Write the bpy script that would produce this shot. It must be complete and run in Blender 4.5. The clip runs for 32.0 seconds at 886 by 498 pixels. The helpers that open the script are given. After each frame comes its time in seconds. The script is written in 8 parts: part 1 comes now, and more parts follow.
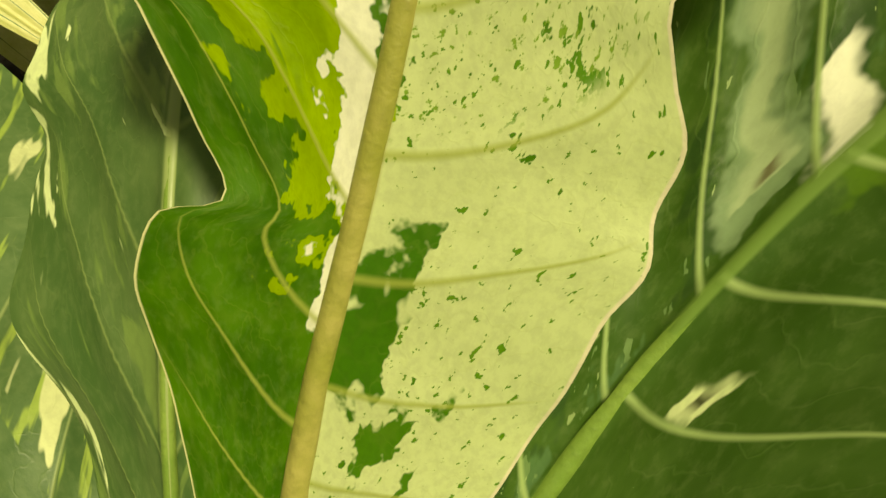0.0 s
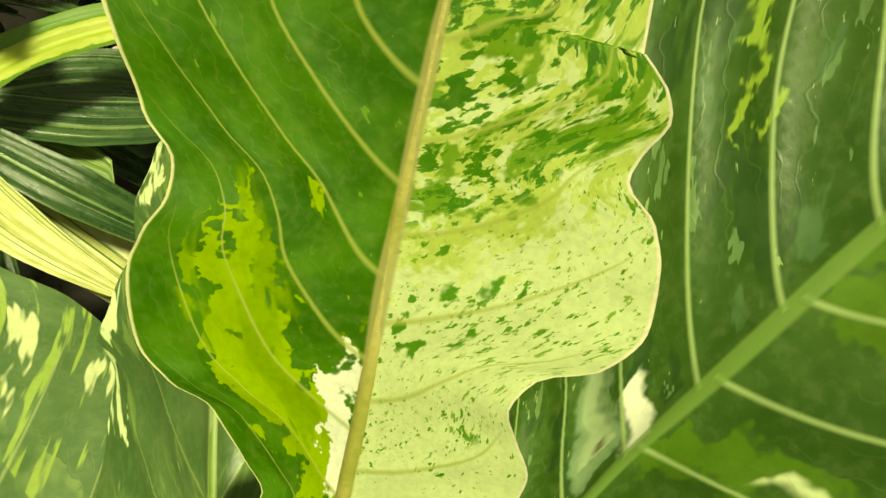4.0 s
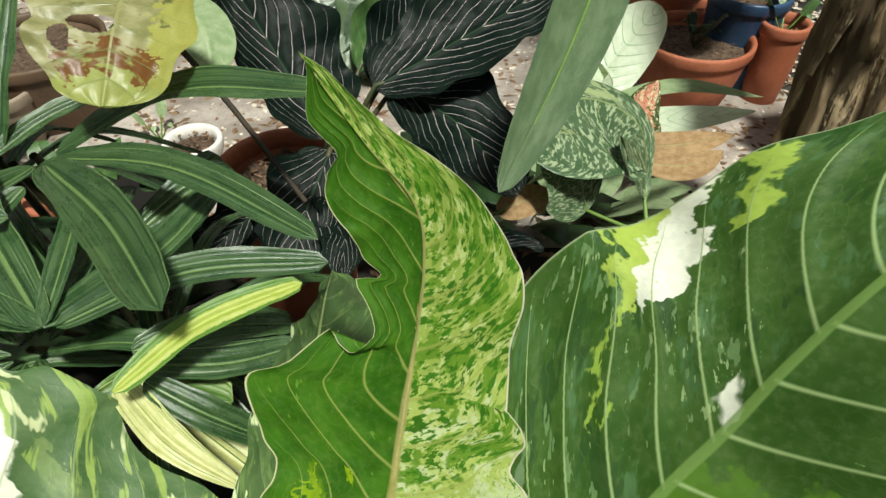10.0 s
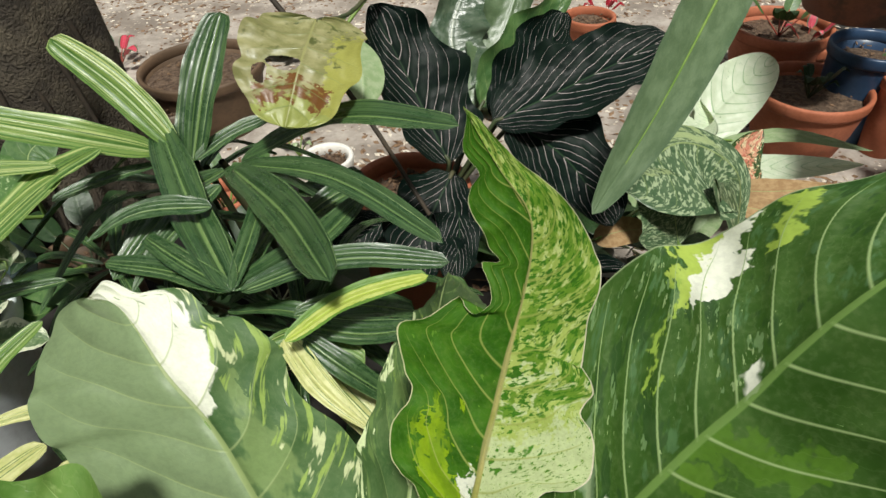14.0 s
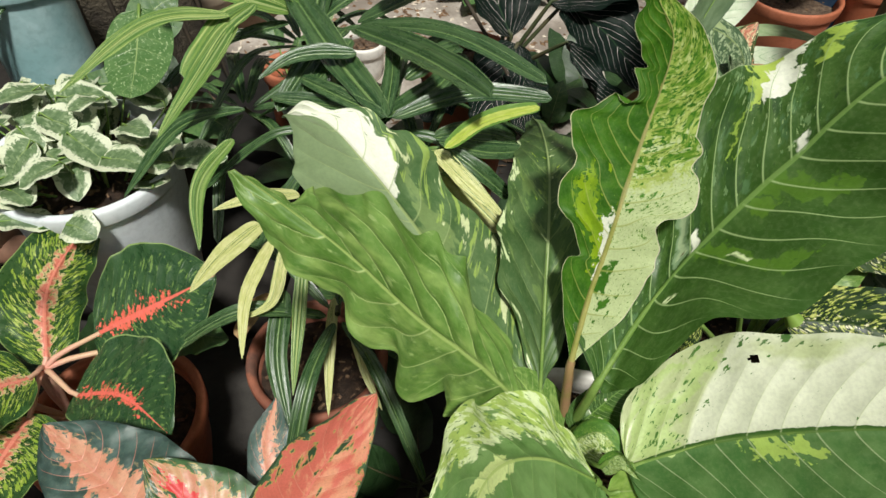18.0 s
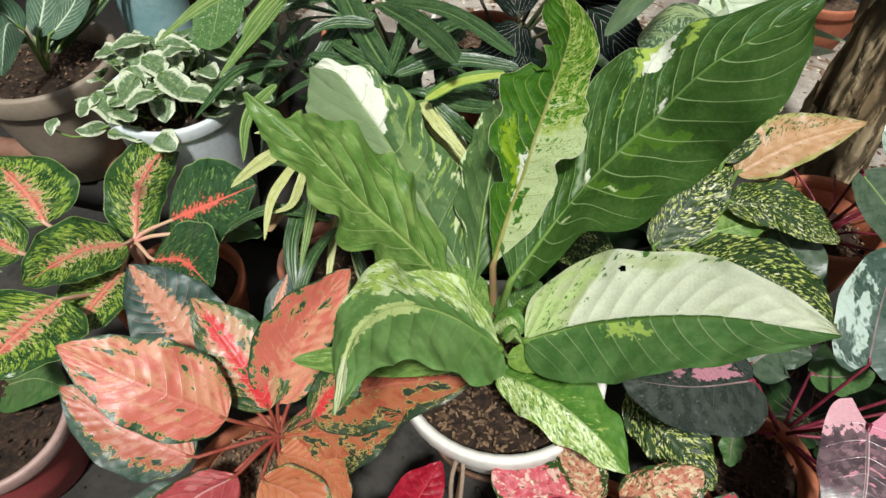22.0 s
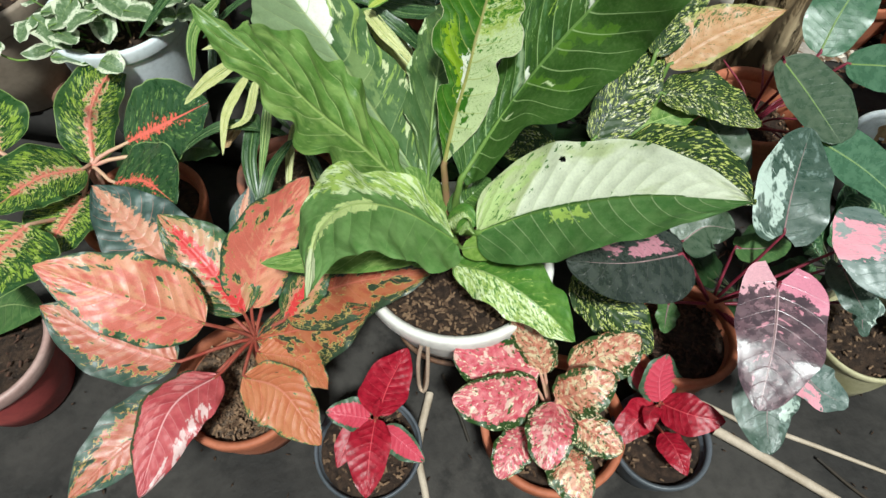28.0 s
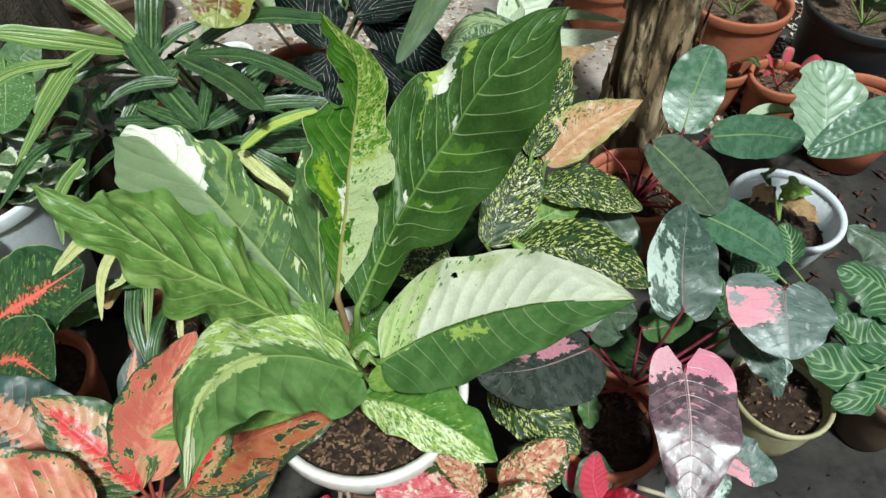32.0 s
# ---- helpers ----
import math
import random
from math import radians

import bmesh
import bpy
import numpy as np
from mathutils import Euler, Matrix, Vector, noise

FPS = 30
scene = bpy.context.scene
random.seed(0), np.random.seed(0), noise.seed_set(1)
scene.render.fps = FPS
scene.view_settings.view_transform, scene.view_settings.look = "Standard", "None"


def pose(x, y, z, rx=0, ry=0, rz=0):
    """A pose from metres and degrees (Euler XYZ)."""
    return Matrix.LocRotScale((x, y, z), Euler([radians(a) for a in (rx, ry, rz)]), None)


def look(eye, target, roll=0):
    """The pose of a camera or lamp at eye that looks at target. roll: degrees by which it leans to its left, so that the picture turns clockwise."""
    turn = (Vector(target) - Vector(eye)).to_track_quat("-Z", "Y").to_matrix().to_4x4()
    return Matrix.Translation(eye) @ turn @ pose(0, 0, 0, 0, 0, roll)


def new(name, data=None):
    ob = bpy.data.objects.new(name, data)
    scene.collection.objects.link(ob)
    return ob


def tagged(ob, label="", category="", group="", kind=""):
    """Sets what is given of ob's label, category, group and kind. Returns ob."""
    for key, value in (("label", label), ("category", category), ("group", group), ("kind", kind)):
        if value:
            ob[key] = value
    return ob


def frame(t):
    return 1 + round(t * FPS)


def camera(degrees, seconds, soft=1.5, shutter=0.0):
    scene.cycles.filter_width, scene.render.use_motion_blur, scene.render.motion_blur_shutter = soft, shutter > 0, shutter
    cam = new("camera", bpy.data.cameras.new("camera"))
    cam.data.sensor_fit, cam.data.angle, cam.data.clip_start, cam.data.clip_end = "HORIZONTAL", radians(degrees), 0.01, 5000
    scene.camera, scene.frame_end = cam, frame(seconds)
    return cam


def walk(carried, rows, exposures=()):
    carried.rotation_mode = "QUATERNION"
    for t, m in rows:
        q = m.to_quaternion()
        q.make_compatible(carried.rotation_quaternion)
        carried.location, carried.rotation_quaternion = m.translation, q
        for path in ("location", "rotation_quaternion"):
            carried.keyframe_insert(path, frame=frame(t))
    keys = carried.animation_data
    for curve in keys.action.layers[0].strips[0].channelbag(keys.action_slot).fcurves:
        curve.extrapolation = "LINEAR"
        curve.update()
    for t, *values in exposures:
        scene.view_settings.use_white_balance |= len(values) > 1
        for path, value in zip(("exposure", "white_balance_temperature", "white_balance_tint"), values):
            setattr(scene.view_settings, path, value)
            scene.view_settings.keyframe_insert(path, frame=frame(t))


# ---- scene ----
cam = camera(69.5, 32.0)
PATH = [
    (0, (-0.1153, 0.2789, 0.6402), (0.0835, 1.0988, -0.5392), 13.70),
    (0.5, (-0.1060, 0.2786, 0.6513), (0.0206, 1.0862, -0.5462), 10.40),
    (1, (-0.1165, 0.2858, 0.6583), (0.1369, 1.0840, -0.5255), 17.00),
    (1.5, (-0.1165, 0.2851, 0.6747), (0.1143, 1.0959, -0.5050), 15.50),
    (2, (-0.1149, 0.2856, 0.6882), (0.1033, 1.0977, -0.4931), 14.60),
    (2.5, (-0.1158, 0.2839, 0.7005), (0.1061, 1.1043, -0.4743), 14.60),
    (3, (-0.1140, 0.2861, 0.7142), (0.0964, 1.1205, -0.4529), 13.00),
    (3.5, (-0.1129, 0.2910, 0.7306), (0.0955, 1.1404, -0.4259), 11.90),
    (4, (-0.1130, 0.2927, 0.7483), (0.0931, 1.1651, -0.3914), 11.10),
    (4.5, (-0.1128, 0.2968, 0.7647), (0.0988, 1.1704, -0.3731), 10.60),
    (6.5, (-0.1019, 0.2881, 0.8238), (0.0644, 1.2317, -0.2645), 6.10),
    (7, (-0.0983, 0.2873, 0.8456), (0.0718, 1.2549, -0.2209), 5.60),
    (7.5, (-0.0969, 0.2815, 0.8622), (0.0706, 1.2685, -0.1868), 5.20),
    (8, (-0.0963, 0.2786, 0.8794), (0.0508, 1.2841, -0.1549), 3.90),
    (8.5, (-0.0924, 0.2744, 0.8908), (0.0359, 1.2909, -0.1351), 3.20),
    (9, (-0.0911, 0.2680, 0.9063), (0.0116, 1.3056, -0.1013), 2.40),
    (9.5, (-0.0814, 0.2655, 0.9101), (-0.0036, 1.3046, -0.0982), 1.60),
    (10, (-0.0807, 0.2573, 0.9156), (-0.0556, 1.3006, -0.0911), 0.10),
    (10.5, (-0.0954, 0.2428, 0.9252), (-0.1621, 1.2953, -0.0699), -0.70),
    (11, (-0.1156, 0.2191, 0.9326), (-0.2863, 1.2561, -0.0664), -1.50),
    (11.5, (-0.1296, 0.1980, 0.9348), (-0.3891, 1.2106, -0.0701), -2.90),
    (12, (-0.1316, 0.1845, 0.9315), (-0.4441, 1.1713, -0.0840), -3.60),
    (12.5, (-0.1262, 0.1749, 0.9374), (-0.4761, 1.1605, -0.0669), -3.90),
    (13, (-0.1117, 0.1785, 0.9551), (-0.4417, 1.1949, -0.0250), -4.00),
    (13.5, (-0.1009, 0.1678, 0.9647), (-0.3987, 1.2036, -0.0053), -3.30),
    (14, (-0.0846, 0.1564, 0.9822), (-0.2817, 1.2290, 0.0266), -2.70),
    (14.5, (-0.0836, 0.1363, 0.9947), (-0.1378, 1.2222, 0.0353), -1.20),
    (16.5, (-0.2255, -0.0229, 1.0607), (-0.1966, 1.0030, -0.0332), 2.99),
    (17, (-0.2429, -0.0555, 1.0506), (-0.2555, 0.9581, -0.0550), 3.19),
    (17.5, (-0.2554, -0.0796, 1.0468), (-0.3212, 0.9174, -0.0720), 2.47),
    (18, (-0.2529, -0.0992, 1.0494), (-0.3188, 0.8895, -0.0767), 2.78),
    (18.5, (-0.2568, -0.1216, 1.0488), (-0.3136, 0.8581, -0.0856), 3.63),
    (19, (-0.2340, -0.1468, 1.0628), (-0.2996, 0.8444, -0.0611), 3.88),
    (19.5, (-0.1904, -0.1755, 1.0744), (-0.2976, 0.8051, -0.0555), 2.96),
    (20, (-0.1396, -0.1976, 1.1078), (-0.3043, 0.7587, -0.0361), 1.58),
    (20.5, (-0.1152, -0.2360, 1.1295), (-0.3331, 0.7072, -0.0163), -0.33),
    (21, (-0.0960, -0.2716, 1.1524), (-0.3619, 0.6688, 0.0144), -1.56),
    (21.5, (-0.0752, -0.2893, 1.1719), (-0.3543, 0.6336, 0.0228), -1.51),
    (22, (-0.0548, -0.2986, 1.1934), (-0.2992, 0.6179, 0.0314), -0.43),
    (22.5, (-0.0555, -0.3090, 1.2028), (-0.2611, 0.6203, 0.0434), 0.65),
    (23, (-0.0578, -0.3171, 1.2262), (-0.2337, 0.6300, 0.0764), 0.88),
    (23.5, (-0.0543, -0.3294, 1.2567), (-0.2579, 0.6329, 0.1242), -0.70),
    (24, (-0.0485, -0.3412, 1.2690), (-0.2410, 0.6354, 0.1469), -0.79),
    (24.5, (-0.0478, -0.3652, 1.2708), (-0.2504, 0.5861, 0.1289), -1.11),
    (25, (-0.0481, -0.3751, 1.2616), (-0.2503, 0.5325, 0.0846), -0.63),
    (25.5, (-0.0462, -0.3781, 1.2511), (-0.2386, 0.4766, 0.0335), -0.14),
    (27.5, (-0.0377, -0.3663, 1.2273), (-0.1622, 0.4071, -0.0519), 1.37),
    (28, (-0.0325, -0.3616, 1.2265), (-0.1550, 0.4285, -0.0427), 0.85),
    (28.5, (-0.0343, -0.3621, 1.2362), (-0.1593, 0.4558, -0.0149), 0.08),
    (29, (-0.0412, -0.3630, 1.2352), (-0.1688, 0.4370, -0.0272), -0.01),
    (29.5, (-0.0408, -0.3681, 1.2275), (-0.1675, 0.4037, -0.0525), 0.09),
    (30, (-0.0343, -0.3575, 1.2256), (-0.1527, 0.3971, -0.0653), 0.56),
    (30.5, (-0.0185, -0.3426, 1.2227), (-0.0946, 0.4335, -0.0586), 1.28),
    (31, (0.0037, -0.3172, 1.2289), (-0.0415, 0.5108, -0.0210), 0.27),
    (31.5, (0.0225, -0.2983, 1.2371), (0.0232, 0.6002, 0.0359), 0.32),
    (32, (0.0212, -0.2923, 1.2443), (0.0351, 0.6670, 0.0912), -0.09),
]
walk(cam, [(t, look(eye, target, roll)) for t, eye, target, roll in PATH], [(0, -0.12, 13000, -12), (1.0, -0.2, 13500, -18), (2.0, -0.27, 14000, -18), (3.0, -0.3, 14000, -20), (4.0, 0.2, 13000, -26), (4.5, 0.42, 12500, -28), (6.5, 0.55, 9800, -28), (7.1, 0.58, 8000, -20), (7.6, 0.28, 6900, -6), (8.0, 0.14, 6800, -4), (10.5, 0.05, 6400, 1), (12.0, -0.08, 6600, 1), (13, -0.3, 6400, 1), (14, -0.1, 6400, 5), (17, -0.2, 6500, 5), (19, 0.03, 6300, 5), (21, -0.08, 6200, 5), (25, -0.14, 6000, -1), (28, 0.0, 5900, -1), (32, -0.05, 5800, -1)])

# ---- light ----
world = bpy.data.worlds.new("sky")
scene.world = world
world.use_nodes = True
wn = world.node_tree.nodes
sky = wn.new("ShaderNodeTexSky")
sky.sky_type = "NISHITA"
sky.sun_disc = False
sky.sun_elevation, sky.sun_rotation = radians(64), radians(160)
sky.air_density, sky.dust_density, sky.ozone_density = 1.0, 4.0, 1.0
world.node_tree.links.new(sky.outputs[0], wn["Background"].inputs[0])
wn["Background"].inputs[1].default_value = 0.043
sun = new("sun", bpy.data.lights.new("sun", "SUN"))
sun.data.energy, sun.data.angle, sun.data.color = 4.8, radians(6), (1.0, 0.96, 0.9)
toward = Vector((math.sin(radians(160)) * math.cos(radians(64)), math.cos(radians(160)) * math.cos(radians(64)), math.sin(radians(64))))
sun.rotation_euler = (-toward).to_track_quat("-Z", "Y").to_euler()

# ---- materials ----
class Graph:
    """Short way to wire shader nodes: every method returns an output socket."""

    def __init__(self, name):
        self.m = bpy.data.materials.new(name)
        self.m.use_nodes = True
        self.t = self.m.node_tree
        self.bsdf = self.t.nodes["Principled BSDF"]
        self.out = self.t.nodes["Material Output"]

    def put(self, sock, v):
        if isinstance(v, bpy.types.NodeSocket):
            self.t.links.new(v, sock)
        elif sock.type == "RGBA":
            sock.default_value = (*v, 1.0) if len(v) == 3 else v
        else:
            sock.default_value = v

    def op(self, kind, a, b=0.0, c=0.0, clamp=False):
        n = self.t.nodes.new("ShaderNodeMath")
        n.operation, n.use_clamp = kind, clamp
        for s, v in zip(n.inputs, (a, b, c)):
            self.put(s, v)
        return n.outputs[0]

    def step(self, x, lo, hi, a=0.0, b=1.0):
        n = self.t.nodes.new("ShaderNodeMapRange")
        n.interpolation_type = "SMOOTHSTEP"
        for s, v in zip(n.inputs, (x, lo, hi, a, b)):
            self.put(s, v)
        return n.outputs[0]

    def mix(self, f, a, b, kind="MIX"):
        n = self.t.nodes.new("ShaderNodeMix")
        n.data_type, n.blend_type = "RGBA", kind
        self.put(n.inputs[0], f)
        self.put(n.inputs[6], a)
        self.put(n.inputs[7], b)
        return n.outputs[2]

    def vec(self, x, y, z=0.0):
        n = self.t.nodes.new("ShaderNodeCombineXYZ")
        for s, v in zip(n.inputs, (x, y, z)):
            self.put(s, v)
        return n.outputs[0]

    def noise(self, v, scale, detail=2.0, rough=0.5):
        n = self.t.nodes.new("ShaderNodeTexNoise")
        self.put(n.inputs["Vector"], v)
        n.inputs["Scale"].default_value = scale
        n.inputs["Detail"].default_value = detail
        n.inputs["Roughness"].default_value = rough
        return n.outputs[0]

    def voronoi(self, v, scale, out="Distance"):
        n = self.t.nodes.new("ShaderNodeTexVoronoi")
        self.put(n.inputs["Vector"], v)
        n.inputs["Scale"].default_value = scale
        return n.outputs[out]

    def coord(self, which="Object"):
        return self.t.nodes.new("ShaderNodeTexCoord").outputs[which]

    def rand(self):
        return self.t.nodes.new("ShaderNodeObjectInfo").outputs["Random"]

    def bump(self, h, strength, dist):
        n = self.t.nodes.new("ShaderNodeBump")
        n.inputs["Strength"].default_value = strength
        n.inputs["Distance"].default_value = dist
        self.put(n.inputs["Height"], h)
        self.t.links.new(n.outputs[0], self.bsdf.inputs["Normal"])

    def finish(self, col, rough=0.5, spec=0.5, thin=0.0, thin_col=None):
        self.put(self.bsdf.inputs["Base Color"], col)
        self.put(self.bsdf.inputs["Roughness"], rough)
        self.bsdf.inputs["Specular IOR Level"].default_value = spec
        if thin:
            tr = self.t.nodes.new("ShaderNodeBsdfTranslucent")
            self.put(tr.inputs[0], thin_col if thin_col is not None else col)
            mx = self.t.nodes.new("ShaderNodeMixShader")
            mx.inputs[0].default_value = thin
            self.t.links.new(self.bsdf.outputs[0], mx.inputs[1])
            self.t.links.new(tr.outputs[0], mx.inputs[2])
            self.t.links.new(mx.outputs[0], self.out.inputs[0])
        return self.m


VEINS = {}


def leaf_material(name, dark, light, layers=(), veins=11, lean=0.16, vein=(0.25, 0.33, 0.12), rib=(0.3, 0.38, 0.15), vein_w=0.05, rib_w=0.035, rough=0.37, thin=0.12, cloud=3.0, seed=0.0, grain=0.14, vein_f=0.55, rib_f=0.85, spec=0.5, aspect=4.5, relief=0.35, phase=(0.0, 0.0), side=0.0, wander=0.0):
    """A leaf surface in its own coordinates: u across (-1 to 1), v from base to tip. Each layer is
    (colour, u range, q range, noise or None, ragged edge); q runs along the veins, so that patches end on them.
    noise: (scale along q, scale along u, threshold, softness, seed, clustering). phase shifts the veins of either half,
    the fourth part of lean flattens them towards the base, side adds faint veins between them, wander makes them uneven and broken."""
    g = Graph(name)
    uv = g.t.nodes.new("ShaderNodeUVMap")
    uv.uv_map = "leaf"
    sp = g.t.nodes.new("ShaderNodeSeparateXYZ")
    g.t.links.new(uv.outputs[0], sp.inputs[0])
    u = g.op("MULTIPLY_ADD", sp.outputs[0], 2.0, -1.0)
    v = sp.outputs[1]
    au = g.op("ABSOLUTE", u)
    la, lb, lp, low = (tuple(lean) + (1.0,))[:4] if isinstance(lean, tuple) else (lean, lean, 1.25, 1.0)
    slope = g.step(u, -0.001, 0.001, la, lb)
    if low < 1.0:
        slope = g.op("MULTIPLY", slope, g.step(v, 0.2, 0.5, low, 1.0))
    q = g.op("SUBTRACT", v, g.op("MULTIPLY", g.op("POWER", au, lp), slope))
    rnd = g.op("MULTIPLY", g.rand(), 17.0)
    base = g.vec(u, g.op("MULTIPLY", v, aspect), g.op("ADD", rnd, seed))
    big = g.noise(base, cloud, 4.0, 0.62)
    fine = g.noise(base, 26.0, 3.0, 0.6)
    col = g.mix(g.step(big, 0.36, 0.66), dark, light)
    col = g.mix(g.op("MULTIPLY", g.step(fine, 0.45, 0.7), grain), col, g.mix(0.5, light, (0.35, 0.42, 0.2)))
    ragged = g.op("SUBTRACT", g.noise(base, 6.5, 3.0, 0.58), 0.5)
    for k, (lc, ur, qr, nz, rag) in enumerate(layers):
        f = None
        uw = g.op("MULTIPLY_ADD", ragged, rag * 1.6, u)
        qw = g.op("MULTIPLY_ADD", ragged, rag * 0.8, q)
        for s, (lo, hi) in ((uw, ur), (qw, qr)):
            e = 0.005
            if lo > -1.0:
                a = g.step(s, lo - e, lo + e)
                f = a if f is None else g.op("MULTIPLY", f, a)
            if hi < 1.0:
                a = g.step(s, hi - e, hi + e, 1.0, 0.0)
                f = a if f is None else g.op("MULTIPLY", f, a)
        if nz:
            sq, su, th, so = nz[:4]
            ki = nz[4] if len(nz) > 4 else k
            n = g.noise(g.vec(g.op("MULTIPLY", q, sq), g.op("MULTIPLY", u, su), g.op("ADD", rnd, seed + 3.7 * ki + 1.3)), 1.0, 3.0, 0.62)
            if len(nz) > 5:
                n = g.op("MULTIPLY_ADD", g.op("SUBTRACT", g.noise(base, 2.3, 3.0, 0.6), 0.5), nz[5], n)
            a = g.step(n, th - so, th + so)
            f = a if f is None else g.op("MULTIPLY", f, a)
        lc2 = g.mix(g.step(fine, 0.35, 0.7), lc, tuple(c * 0.88 for c in lc))
        col = g.mix(f, col, lc2)
    # side veins and midrib
    run = g.op("MULTIPLY", q, float(veins))
    if wander:
        run = g.op("MULTIPLY_ADD", g.op("SUBTRACT", g.noise(base, 1.1, 2.0, 0.4), 0.5), wander, run)
    run = g.op("SUBTRACT", run, g.step(u, -0.001, 0.001, phase[0], phase[1]))
    ph = g.op("FRACT", g.op("ADD", run, 0.5))
    dv = g.op("ABSOLUTE", g.op("SUBTRACT", ph, 0.5))
    taper = g.op("MULTIPLY_ADD", au, -0.75 * vein_w, vein_w)
    vm = g.op("MULTIPLY", g.step(dv, 0.0, taper, 1.0, 0.0), g.step(au, 0.75, 1.0, 1.0, 0.0))
    if wander:
        vm = g.op("MULTIPLY", vm, g.step(g.noise(base, 4.0, 2.0, 0.5), 0.3, 0.42))
    rw = g.op("MULTIPLY_ADD", v, -0.75 * rib_w, rib_w)
    rm = g.step(au, g.op("MULTIPLY", rw, 0.6), rw, 1.0, 0.0)
    t2 = 0.0
    if side:
        wob = g.op("MULTIPLY", g.op("SUBTRACT", g.noise(base, 5.0, 3.0, 0.6), 0.5), 1.1)
        ph2 = g.op("ABSOLUTE", g.op("SUBTRACT", g.op("FRACT", g.op("MULTIPLY_ADD", g.op("ADD", run, wob), 3.0, 0.5)), 0.5))
        net = g.voronoi(g.vec(g.op("MULTIPLY", u, 14.0), g.op("MULTIPLY", v, 14.0 * aspect), rnd), 1.0)
        t2 = g.op("MULTIPLY", g.step(ph2, 0.0, 0.09, 1.0, 0.0), g.step(au, 0.1, 0.3))
        tm = g.op("MAXIMUM", g.op("MULTIPLY", t2, 0.7), g.op("MULTIPLY", g.step(net, 0.5, 0.85), 0.45))
        col = g.mix(g.op("MULTIPLY", tm, side), col, vein)
    col = g.mix(g.op("MULTIPLY", vm, vein_f), col, vein)
    col = g.mix(g.op("MULTIPLY", rm, rib_f), col, rib)
    wet = g.step(big, 0.3, 0.7, rough - 0.07, rough + 0.1)
    pores = g.noise(base, 90.0, 2.0, 0.5)
    g.bump(g.op("ADD", g.op("MULTIPLY", fine, 0.3), g.op("MULTIPLY_ADD", vm, 0.9, g.op("MULTIPLY_ADD", t2, 0.2, g.op("MULTIPLY", pores, 0.1)))), relief, 0.002)
    VEINS[name] = (veins, la, lb, lp, low, phase)
    return g.finish(col, wet, spec, thin, g.mix(1.0, col, (1.0, 1.0, 0.75), "MULTIPLY"))


def plain_material(name, a, b, scale=8.0, rough=0.6, bump=0.3, spots=None, dist=0.003, metal=0.0, spec=0.4):
    """Two close colours in clouds, with fine relief and, if given, stains (colour, scale, threshold)."""
    g = Graph(name)
    p = g.coord()
    big = g.noise(p, scale, 5.0, 0.6)
    fine = g.noise(p, scale * 14, 3.0, 0.6)
    col = g.mix(g.step(big, 0.35, 0.65), a, b)
    col = g.mix(g.op("MULTIPLY", g.step(fine, 0.4, 0.75), 0.3), col, tuple(c * 0.55 for c in a))
    if spots:
        sc, s, th = spots
        col = g.mix(g.op("MULTIPLY", g.step(g.noise(p, s, 6.0, 0.7), th, th + 0.12), 0.75), col, sc)
    g.bump(g.op("ADD", g.op("MULTIPLY", fine, 0.4), big), bump, dist)
    g.bsdf.inputs["Metallic"].default_value = metal
    return g.finish(col, g.step(big, 0.3, 0.7, max(rough - 0.1, 0.05), min(rough + 0.1, 1.0)), spec)


